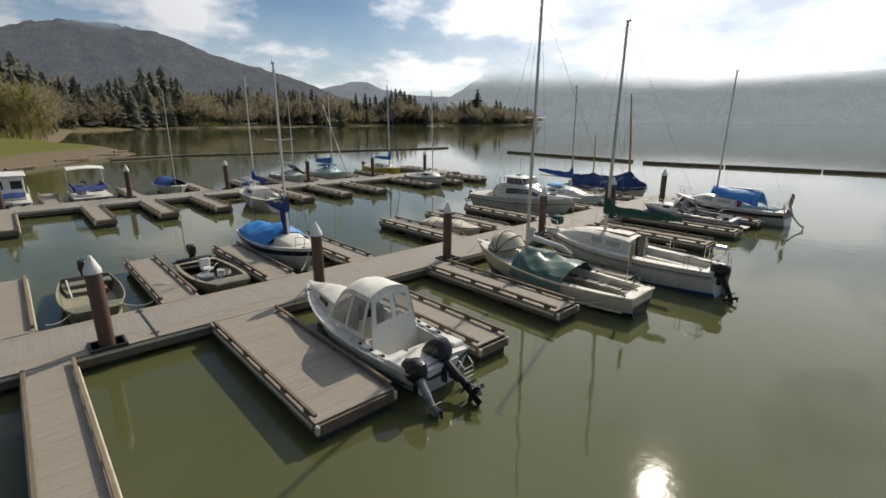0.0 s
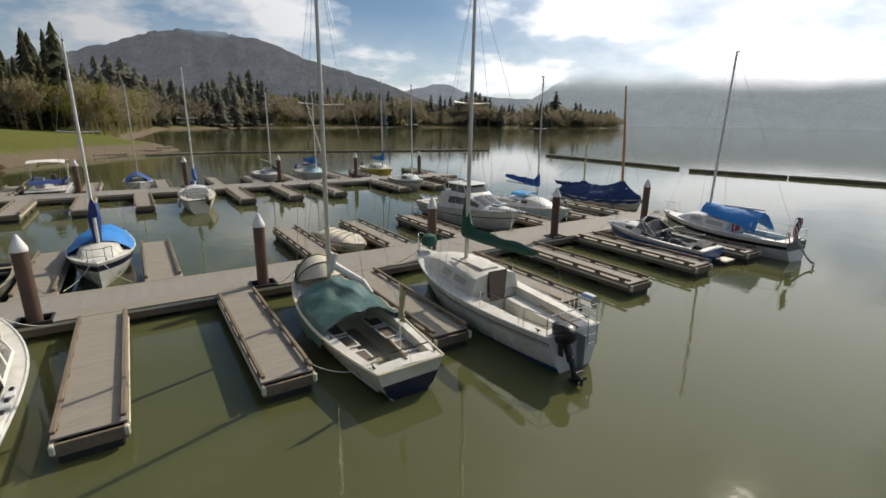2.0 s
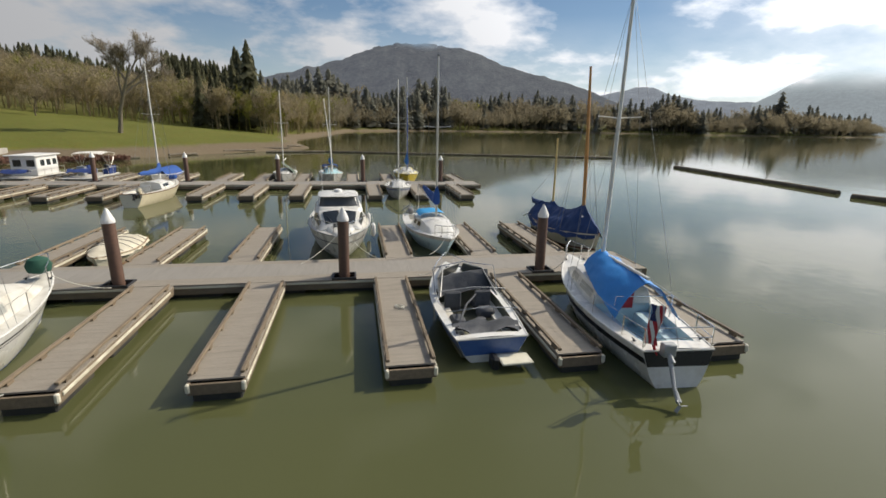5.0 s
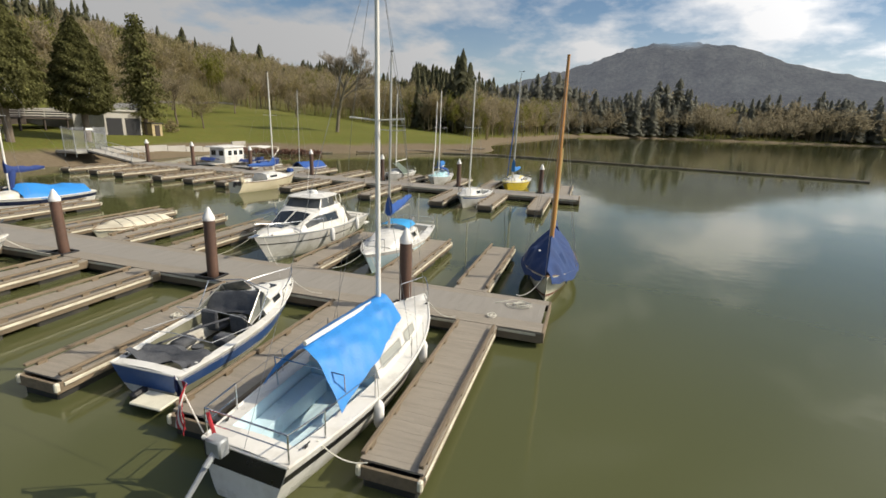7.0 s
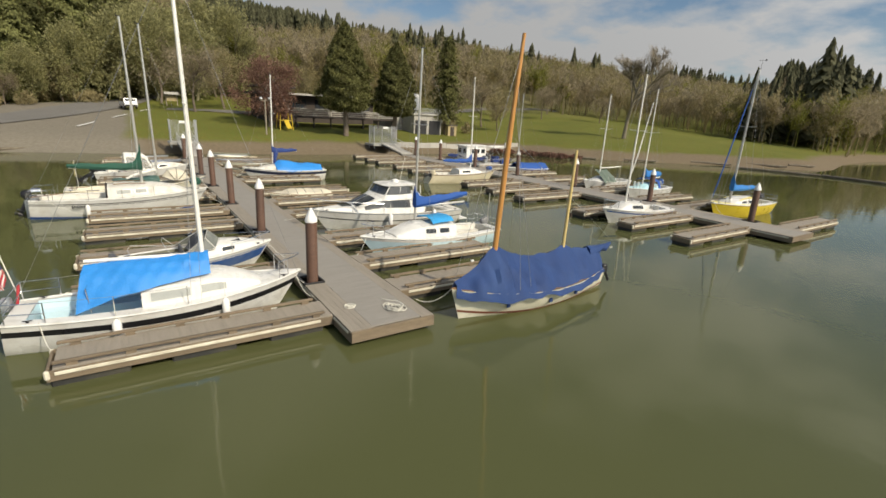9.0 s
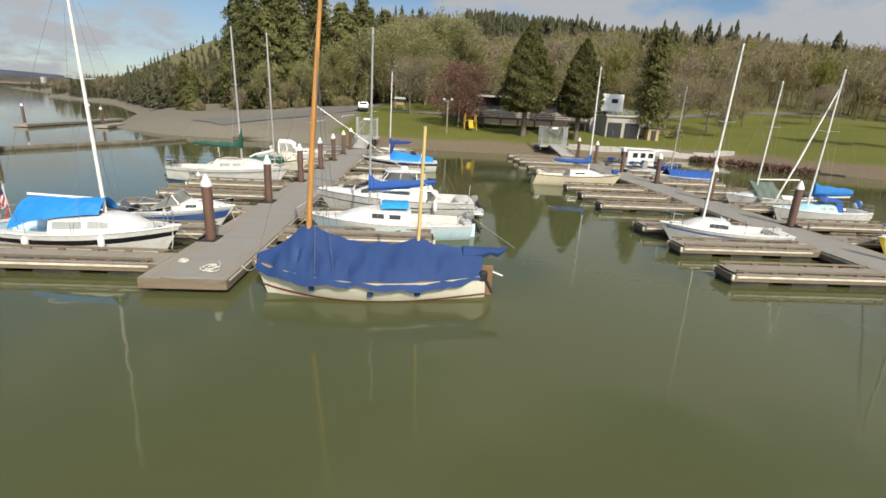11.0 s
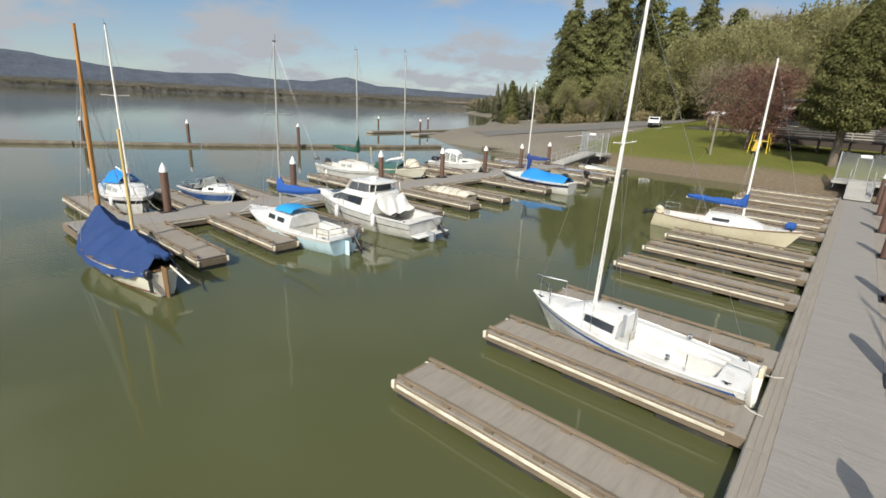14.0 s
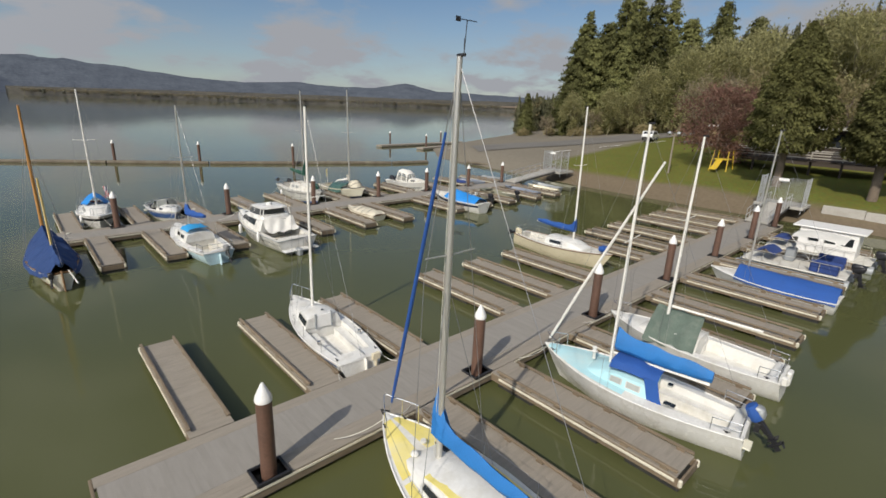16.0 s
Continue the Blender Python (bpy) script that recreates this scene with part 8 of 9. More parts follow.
plant(cedar("cedar_tree", "broad dense green cedar with a bare lower trunk", 15.6, 3.6, 11, CEDAR, 3.6), -18.8, 23.2)
plant(cedar("cedar_tree", "dense green cedar standing by a terrace", 13.8, 3.0, 12, CEDAR, 3.4), -18.0, 31.0)
plant(conifer("fir_tree", "tall ragged green fir by the bank", 17.2, 3.7, 13, CEDAR, 0.36, 0.2, 4.5, 0.34, 0.62, 0.026, 0.16), -23.7, 44.2)
plant(buds(bare_tree("red_tree", "round leafless tree with red-brown budding twigs", 10.5, 21, BARK, REDTWIG, levels=5, spreading=0.95, first=0.2, twigs=3, up=0.3), 9000, 5.4, 5.2, 3.9, 0.3, REDTWIG, 77), -26.5, 14.0)
plant(bare_tree("bare_tree", "tall bare pale-barked tree on the lawn", 20.5, 22, FAIRBARK, FAIRBARK, levels=5, spreading=0.62, first=0.42, twigs=4, up=0.42, girth=0.02), -11.3, 79.0)
firs = [conifer("fir_tree", "tall dark green fir at the edge of the woods", 26, 6.8, 31, FIR, 0.42, 0.06, 6.0, 0.42, 0.68, 0.028, 0.2),
        conifer("fir_tree", "tall dark green fir at the edge of the woods", 23, 7.0, 32, FIR, 0.36, 0.06, 6.0, 0.42, 0.58, 0.03, 0.22),
        conifer("fir_tree", "tall dark green fir at the edge of the woods", 28, 6.4, 33, FIR, 0.46, 0.08, 6.0, 0.42, 0.7, 0.028, 0.2)]
spots = [(-58, -28, .82), (-61, -26, .92), (-66, -31, 1.0), (-66, -22, 1.08), (-70, -28, 1.16), (-72, -18, 1.08), (-76, -25, 1.12), (-77, -12, 1.1), (-80, -18, 1.14), (-84, -8, 1.1), (-62, -19, .8), (-83, -27, 1.12),
         (-72, -36, 1.0), (-88, -2, .98), (-78, -5, .86), (-64, -46, .42), (-58, -42, .3)]
for i, (x, y, s) in enumerate(spots):
    if i < 3:
        firs[i].matrix_basis = pose(x, y, height_at(x, y), 0, 0, 40 * i)
        firs[i].scale = (s, s, s)
    else:
        plant_copy(firs[i % 3], x, y, rnd.uniform(0, 360), s)
lawn_trees = [bare_tree("bare_tree", "spreading leafless tree beside the lawn", 9.5, 41, BARK, GREYTWIG, levels=4, spreading=0.9, first=0.3, twigs=4, up=0.3),
              bare_tree("bare_tree", "spreading leafless tree beside the lawn", 8.5, 42, BARK, BUDTWIG, levels=4, spreading=0.85, first=0.28, twigs=4, up=0.35)]
buds(lawn_trees[0], 2500, 5.6, 3.6, 3.0, 0.26, GREYTWIG, 79)
buds(lawn_trees[1], 2500, 5.2, 3.2, 2.8, 0.26, BUDTWIG, 80)
for i, (x, y, s) in enumerate(((-36, 62, 1.1), (-44, 74, 1.0), (-33, 52, 1.15), (-52, 66, 1.2), (-48, 92, 0.9), (-60, 84, 1.1), (-38, 104, 0.85), (-28, 60, 0.85), (-58, 104, 1.0), (-50, 52, 1.2), (-70, 72, 1.2), (-46, 36, 1.3),
                               (-44, 6, 1.2), (-52, 12, 1.3), (-60, 2, 1.25), (-48, 24, 1.2), (-54, -20, 0.62), (-59, -13, 0.85), (-50, -29, .5), (-70, -4, 1.3), (-80, 8, 1.5), (-74, 14, 1.5))):
    if i < 2:
        plant(lawn_trees[i], x, y, 30 * i, s)
    else:
        plant_copy(lawn_trees[i % 2], x, y, rnd.uniform(0, 360), s)


mossy = bare_tree("mossy_tree", "tall spreading tree with pale green mossy branches", 15, 43, MOSSBARK, MOSSTWIG, levels=4, spreading=0.7, first=0.25, twigs=4, up=0.4)
buds(mossy, 8000, 7.8, 4.4, 6.6, 0.42, MOSSTWIG, 78, 60)
plant(mossy, -60, -4.5, 10, 1.05)
for x, y, s in ((-63, 1.5, 1.0), (-68, -1, 1.15), (-57.5, -11, 0.8), (-72, 5, 1.2), (-79, 2, 1.3), (-66, 9, 1.05), (-84, 12, 1.35), (-76, 18, 1.25), (-52, -24, 0.55), (-55, -17, 0.6)):
    plant_copy(mossy, x, y, rnd.uniform(0, 360), s)


# woods: many trees in one mesh for each kind
def lo_conifer(rg, wide=0.2, tiers=15, n=6):
    """A conifer of unit height: a ragged core and drooping boughs in whorls."""
    V, F = [], []
    a0 = rg.uniform(0, 6.28)
    o = len(V)
    V += [(0, 0, 0.97)] + [(wide * 0.42 * math.cos(a0 + i * 1.257), wide * 0.42 * math.sin(a0 + i * 1.257), 0.08) for i in range(5)]
    F += [(o, o + 1 + i, o + 1 + (i + 1) % 5) for i in range(5)]
    for k in range(tiers):
        f = (k + rg.uniform(-0.3, 0.3)) / tiers
        r = wide * (1 - f) ** 0.75 * rg.uniform(0.75, 1.15) + 0.014
        for i in range(n):
            a = a0 + k * 2.4 + 6.283 * i / n + rg.uniform(-0.4, 0.4)
            rr = r * rg.uniform(0.6, 1.2)
            z = 0.1 + 0.88 * f
            w = rr * 2.5 / n * rg.uniform(0.7, 1.1) + 0.006
            c, s_ = math.cos(a), math.sin(a)
            o = len(V)
            V += [(0.2 * rr * c, 0.2 * rr * s_, z + 0.05), (0.7 * rr * c - w * s_, 0.7 * rr * s_ + w * c, z - 0.012), (rr * c, rr * s_, z - 0.04 - 0.1 * rr), (0.7 * rr * c + w * s_, 0.7 * rr * s_ - w * c, z - 0.012)]
            F += [(o, o + 1, o + 2), (o, o + 2, o + 3)]
    return np.array(V), np.array(F)


def lo_broadleaf(rg, slim=0.2, n=270, thick=0.9):
    """A slender spring tree of unit height: forking stem and limbs, and a haze of fine upright twigs."""
    V, F = [], []

    def stick(p, q, w):
        d = q - p
        u = np.cross(d, rg.normal(size=3)); u /= np.linalg.norm(u)
        v = np.cross(d, u); v /= np.linalg.norm(v)
        for side in (u, v):
            o = len(V)
            V.extend([p - side * w, p + side * w, q])
            F.append((o, o + 1, o + 2))

    lean = rg.normal(0, 0.03, 2)
    stick(np.array([0, 0, -0.03]), np.array([lean[0], lean[1], 0.9]), 0.013)
    tips = []
    for i in range(9):
        k = rg.uniform(0.34, 0.74)
        p = np.array([lean[0] * k, lean[1] * k, 0.9 * k])
        a = rg.uniform(0, 6.283)
        reach = slim * rg.uniform(0.5, 1.05)
        q = p + np.array([reach * math.cos(a), reach * math.sin(a), rg.uniform(0.12, 0.3)])
        stick(p, q, 0.006)
        tips.append((p, q))
    tips.append((np.array([lean[0] * .6, lean[1] * .6, 0.5]), np.array([lean[0], lean[1], 0.93])))
    for i in range(n):
        p, q = tips[int(rg.integers(len(tips)))]
        c = p + (q - p) * rg.uniform(0.35, 1.1) + rg.normal(0, 0.03, 3)
        d = np.array([rg.normal(0, .5), rg.normal(0, .5), rg.uniform(0.2, 1.0)])
        d /= np.linalg.norm(d)
        side = np.cross(d, rg.normal(size=3)); side /= np.linalg.norm(side)
        L, w = rg.uniform(0.06, 0.13), rg.uniform(0.005, 0.012) * thick
        o = len(V)
        V += [c - side * w, c + side * w, c + d * L]
        F.append((o, o + 1, o + 2))
    return np.array(V), np.array(F)


def woods(name, label, protos, pts, mat, coarse=None):
    VV, FF, o = [], [], 0
    for i, (x, y, z, h, w, a) in enumerate(pts):
        V, F = (coarse if coarse and math.hypot(x - 20, y - 15) > 360 else protos)[i % 3 + (3 if len(protos) > 3 and i % 2 and not (coarse and math.hypot(x - 20, y - 15) > 360) else 0)]
        c, s = math.cos(a), math.sin(a)
        P = np.stack([(V[:, 0] * c - V[:, 1] * s) * h * w + x, (V[:, 0] * s + V[:, 1] * c) * h * w + y, V[:, 2] * h + z], 1)
        VV.append(P); FF.append(F + o); o += len(V)
    tagged(new(name, mesh_np(name, np.concatenate(VV), np.concatenate(FF), mat)), label, "woods", kind="stuff")


def scatter():
    rg = np.random.default_rng(5)
    out = {"conifer": [], "bud": [], "grey": [], "spring": []}
    n = 150000
    # even in bearing and in the log of the distance, so that far trees do not crowd
    az = rg.uniform(-62, 140, n)
    r = np.exp(rg.uniform(np.log(70), np.log(1150), n))
    x, y = 20 - np.sin(np.radians(az)) * r, 15 + np.cos(np.radians(az)) * r
    d, z = shore_distance(x, y), land(x, y)
    used = {}
    for i in range(n):
        if d[i] < 3:
            continue
        X, Y = x[i], y[i]
        lawn = X > -78 and Y < 112 and Y > -45
        if lawn or (X > -100 and -60 < Y < 20 and d[i] < 70) or (Y < 125 and X > -60):
            continue
        if d[i] < (4 if Y < -55 else 10) and Y < 100:
            continue
        if Y > 100 and d[i] > 190 and r[i] < 500 and rg.uniform() < 0.5:
            continue
        if az[i] < 8 and d[i] > 150 or (az[i] < -2 and d[i] < 36):
            continue
        if Y > 90 and az[i] > 14 and r[i] < 190:
            if rg.uniform() > 0.12:
                continue
        cell = max(3.6, r[i] * (0.007 if az[i] < -12 else 0.0105))
        key = (int(X / cell), int(Y / cell), int(math.log(r[i]) * 4))
        if key in used:
            continue
        used[key] = 1
        u = noise.noise(Vector((X / 55, Y / 55, 3.0))) + 0.35 * noise.noise(Vector((X / 17, Y / 17, 1.0)))
        if Y > 90:
            back = min(0.9, (d[i] - 16) / 40) - 0.35 * (r[i] < 165 and az[i] > 16) + 0.3 * (1 < az[i] < 16) - 0.3 * (az[i] < 1) if az[i] < 33 else 0.1 if r[i] < 300 else (z[i] - 30) / 14
        elif Y < -38:
            back = 0.75
        elif -45 < Y < 38 and r[i] < 400:
            back = -0.5
        else:
            back = (z[i] - 26) / 10 + 0.25
        if az[i] < -12:
            back = -0.1
        stand = -1 < az[i] < 19 and 150 < r[i] < 420
        if stand:
            back = 0.42 if d[i] > 26 and r[i] > 255 else -1.2
        elif 18 < az[i] < 60 and Y > 60 and r[i] < 320:
            back = -0.05 if r[i] > 190 else -0.45
        conif = u + 0.85 * back - 0.42 > rg.normal(0, 0.16)
        h = rg.uniform(14, 23) if conif else rg.uniform(10, 17)
        if az[i] < -12:
            h *= 1.45
        elif Y > 90:
            h *= 1.25 if conif and az[i] < 12 else 0.82 if az[i] < 36 else 1.0
        if stand:
            h = (rg.uniform(22, 32) if conif else rg.uniform(15, 23)) * np.interp(r[i], [150, 215, 290, 420], [0.6, 0.66, 0.95, 1.05])
        if Y < -38:
            h *= 0.7 if not conif else 0.55
        row = (X, Y, z[i] - 0.3, h, rg.uniform(0.8, 1.25), rg.uniform(0, 6.28))
        if conif:
            out["conifer"].append(row)
        else:
            q = rg.uniform() + 0.5 * noise.noise(Vector((X / 30, Y / 30, 9.0)))
            out["spring" if q > 0.86 else "bud" if q > 0.42 else "grey"].append(row)
    return out


def far_shore():
    """A close band of tall trees along the far shore of the bay, three rows deep."""
    rg = np.random.default_rng(15)
    con, bro = [], []
    line = [q for q in SHORE if q[0] >= 29 and q[1] >= 296 and q[1] < 700]
    for (ax, ay), (bx, by) in zip(line, line[1:]):
        L = math.hypot(bx - ax, by - ay)
        nx, ny = -(by - ay) / L, (bx - ax) / L
        for row, dist in enumerate((5, 11, 18, 27, 38)):
            m = int(L / (4.6 if row < 2 else 5.6))
            for i in range(m):
                k, dd = (i + rg.uniform(0, 1)) / m, dist + rg.uniform(-3, 4)
                x, y = ax + (bx - ax) * k + nx * dd, ay + (by - ay) * k + ny * dd
                if y > 640:
                    continue
                u = noise.noise(Vector((x / 45, y / 45, 2.0))) + 0.12 * row - 0.4
                tall = 0.72 + 0.75 * max(-0.3, noise.noise(Vector((x / 60, y / 60, 7.0)))) + 0.1 * row
                far = np.interp(x, [29, 140, 420, 640, 900], [1.0, 1.05, 1.12, 1.15, 0.9])
                is_con = u > rg.normal(0, 0.14)
                h = (rg.uniform(20, 31) if is_con else rg.uniform(15, 24)) * tall * far
                (con if is_con else bro).append((x, y, height_at(x, y) - 0.3, h, rg.uniform(1.0, 1.5), rg.uniform(0, 6.28)))
    return con, bro


rg0 = np.random.default_rng(3)
kinds = scatter()
con = [lo_conifer(rg0, w) for w in (0.17, 0.2, 0.23, 0.26, 0.2, 0.22)]
fine = [lo_conifer(rg0, w, 22, 8) for w in (0.13, 0.15, 0.18, 0.2, 0.16, 0.17)]
thin = [lo_broadleaf(rg0, w, 80, 2.4) for w in (0.18, 0.22, 0.26)]
bro = [lo_broadleaf(rg0, w) for w in (0.16, 0.2, 0.24, 0.28, 0.2, 0.22)]
fc, fb = far_shore()
# trees across the bay stand apart from nearer woods, haze painted into their colours
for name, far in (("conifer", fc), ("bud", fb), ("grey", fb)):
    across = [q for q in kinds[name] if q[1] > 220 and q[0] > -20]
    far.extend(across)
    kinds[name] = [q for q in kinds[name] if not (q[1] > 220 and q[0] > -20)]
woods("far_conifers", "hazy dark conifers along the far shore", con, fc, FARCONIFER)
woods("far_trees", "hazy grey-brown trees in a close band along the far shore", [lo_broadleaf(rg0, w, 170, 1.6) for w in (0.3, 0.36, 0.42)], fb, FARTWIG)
# trees along the low shore to the south
rs = np.random.default_rng(19)
south = {True: [], False: []}
for _ in range(1900):
    a, r = radians(rs.uniform(181, 246)), rs.uniform(1480, 1620)
    south[bool(rs.uniform() < 0.15)].append((20 + r * math.sin(a), 10 + r * math.cos(a), 3.0, rs.uniform(7, 15), rs.uniform(1.6, 3.0), rs.uniform(0, 6.28)))
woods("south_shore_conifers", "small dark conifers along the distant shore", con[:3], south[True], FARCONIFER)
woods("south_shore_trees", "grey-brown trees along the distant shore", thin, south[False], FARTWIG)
woods("conifer_woods", "dark green conifer woods on the hills and shore", fine, kinds["conifer"], CONIFER, con)
woods("budding_woods", "olive-brown budding woods along the shore", bro, kinds["bud"], BUDTWIG, thin)
woods("leafless_woods", "grey-brown leafless woods along the shore", bro, kinds["grey"], GREYTWIG, thin)
woods("spring_woods", "yellow-green trees in first leaf along the shore", bro, kinds["spring"], SPRINGLEAF, thin)


# low bushes and reeds on the bank
def bushes(name, label, pts, mat, h):
    rg = np.random.default_rng(9)
    P, D = [], []
    for x, y, r in pts:
        n = int(180 * r)
        a, k = rg.uniform(0, 6.28, n), rg.uniform(0, 1, n) ** 0.6
        px, py = x + r * k * np.cos(a), y + r * k * np.sin(a)
        z = np.maximum(land(px, py), 0) + rg.uniform(0, 1, n) * h * (1 - 0.5 * k)
        P.append(np.stack([px, py, z], 1)); D.append(np.stack([rg.normal(0, 0.4, n), rg.normal(0, 0.4, n), rg.uniform(0.4, 1, n)], 1))
    V, F = sprays(np.concatenate(P), np.concatenate(D), 0.5, rg, 0.4)
    tagged(new(name, mesh_np(name, V, F, mat)), label, "shrubs", kind="stuff")


bushes("shore_reeds", "brown dead reeds at the water's edge", [(-11.5 + i * 0.9 + rnd.uniform(-.4, .4), 46.5 + 0.55 * i + rnd.uniform(-.5, .5), rnd.uniform(0.5, 1.0)) for i in range(13)], REDTWIG, 0.6)
bushes("understorey", "grey-green bushes below the trees", [(rnd.uniform(-88, -50), rnd.uniform(-40, -8), rnd.uniform(1.2, 2.4)) for _ in range(26)] + [(rnd.uniform(-40, -24), rnd.uniform(38, 52), rnd.uniform(0.8, 1.5)) for _ in range(10)], BUDTWIG, 2.2)

# ---- the park behind the bank ----
def drape(rows, dz):
    out = []
    for r in rows:
        x, y = np.array([p[0] for p in r]), np.array([p[1] for p in r])
        out.append([(a, b, float(c) + dz) for a, b, c in zip(x, y, land(x, y))])
    return ggrid(out)


def road(line, width, name, label, mat, dz=0.06):
    pts = []
    for (a, b) in zip(line, line[1:]):
        for k in spread(0, 1, 9)[:-1]:
            pts.append(Vector(a).lerp(Vector(b), k))
    pts.append(Vector(line[-1]))
    rows = []
    for i, p in enumerate(pts):
        d = (pts[min(i + 1, len(pts) - 1)] - pts[max(0, i - 1)]).normalized()
        s = Vector((-d.y, d.x))
        w = width[0] + (width[1] - width[0]) * i / (len(pts) - 1)
        rows.append([p + s * w * f for f in spread(-0.5, 0.5, 7)])
    tagged(new(name, mesh(name, drape(rows, dz), mat, True)), label, "road", kind="structure")


road([(-22, -24), (-33, -16), (-48, -8.5), (-70, -1), (-96, 12)], (8, 6.5), "road", "worn grey asphalt boat ramp and car park", ASPHALT, 0.1)
road([(-48, 2), (-46, 14), (-50, 34), (-60, 60), (-74, 92), (-70, 120)], (4.5, 4.5), "pavement", "grey park lane behind the lawn", ASPHALT, 0.1)
for i in range(3):
    a, b = Vector((-24 - 9 * i, -9.4 + 3.6 * i)), Vector((-28 - 9 * i, -7.7 + 3.6 * i))
    rows = [[p + Vector((0.2, 0.5)) * f * 0.3 for f in (-1, 1)] for p in (a, (a + b) / 2, b)]
    tagged(new("parking_line", mesh("parking_line", drape(rows, 0.125), WHITE)), "worn white parking line", "road marking", kind="structure")


def gate(x, y, w, label):
    """A galvanised mesh cage with a gate at the head of a gangway."""
    g = thing("security_gate", label, "gate", pose(x, y, 0))
    z0 = 1.35
    for px in (0, 1.6):
        for py in (-w / 2, w / 2):
            part("post", gtube([(px, py, z0 - 0.6), (px, py, z0 + 2.45)], 0.045, 8), GALV, g)
    for py in (-w / 2, w / 2):
        part("side_mesh", mesh_panel((0, py, z0 + 0.05), (1.6, py, z0 + 0.05), 2.35), GALV, g, smooth=False)
    for ya, yb in ((-w / 2, -0.5), (0.5, w / 2)):
        part("front_mesh", mesh_panel((1.6, ya, z0 + 0.05), (1.6, yb, z0 + 0.05), 2.35), GALV, g, smooth=False)
    part("gate_leaf", join(mesh_panel((1.6, -0.48, z0 + 0.05), (1.6, 0.48, z0 + 0.05), 1.95), gtube([(1.6, -0.48, z0), (1.6, -0.48, z0 + 2.05), (1.6, 0.48, z0 + 2.05), (1.6, 0.48, z0)], 0.03, 6)), GALV, g, smooth=False)
    part("sign", gbox((1.63, 0.0, z0 + 2.22), (0.02, 0.8, 0.25), 0.005), WHITE, g, "small white sign", smooth=False)
    part("slab", gbox((0.4, 0, z0 - 0.12), (3.0, w + 0.4, 0.25), 0.03), CONCRETE, g, "concrete slab", smooth=False)
    return g


def mesh_panel(a, b, h):
    """Woven wire in a frame, drawn as crossing rods."""
    a, b = Vector(a), Vector(b)
    n = max(3, int((b - a).length / 0.13))
    geos = []
    t = 0.008
    for i in range(n + 1):
        p = a.lerp(b, i / n)
        geos.append(gbox((p.x, p.y, p.z + h / 2), (t * 2, t * 2, h)))
    m = int(h / 0.13)
    for j in range(m + 1):
        z = a.z + h * j / m
        c = (a + b) / 2
        geos.append(gbox((c.x, c.y, z), (abs(b.x - a.x) + t, abs(b.y - a.y) + t, t * 2)))
    return join(*geos)


def gangway(x0, x1, y, z0, z1, w, label):
    g = thing("gangway", label, "gangway")
    part("deck", gthick(ggrid([[(x0, y - w / 2, z0), (x0, y + w / 2, z0)], [(x1, y - w / 2, z1), (x1, y + w / 2, z1)]]), 0.12), CONCRETE, g, smooth=False)
    for s in (-1, 1):
        yy = y + s * w / 2
        part("beam", gtube([(x0, yy, z0 - 0.1), (x1, yy, z1 - 0.1)], 0.08, 6), BLACK, g)
        part("handrail", join(gtube([(x0, yy, z0 + 1.05), (x1, yy, z1 + 1.05)], 0.03, 6), gtube([(x0, yy, z0 + 0.55), (x1, yy, z1 + 0.55)], 0.022, 6)), GALV, g)
        for k in spread(0, 1, 8):
            x, z = x0 + (x1 - x0) * k, z0 + (z1 - z0) * k
            part("baluster", gtube([(x, yy, z), (x, yy, z + 1.05)], 0.022, 6), GALV, g)
    return g


gate(-12.2, 0.9, 2.6, "galvanised wire mesh security gate at the gangway")
gate(-12.0, 25.6, 3.4, "galvanised wire mesh security gate at the gangway")
gangway(-10.4, -2.6, 0.9, 1.36, 0.53, 1.5, "sloping railed gangway down to the floating dock")
gangway(-10.2, -4.2, 25.7, 1.36, 0.53, 1.6, "sloping railed gangway down to the floating dock")


def retaining_wall():
    w = thing("retaining_wall", "long low pale concrete wall along the bank", "wall")
    y = 28.4
    while y < 52:
        z = height_at(-13.0, y + 1.5)
        part("panel", gbox((-12.9, y + 1.48, z + 0.1), (0.3, 2.96, 1.1), 0.03), CONCRETE, w, smooth=False)
        y += 3.0


retaining_wall()


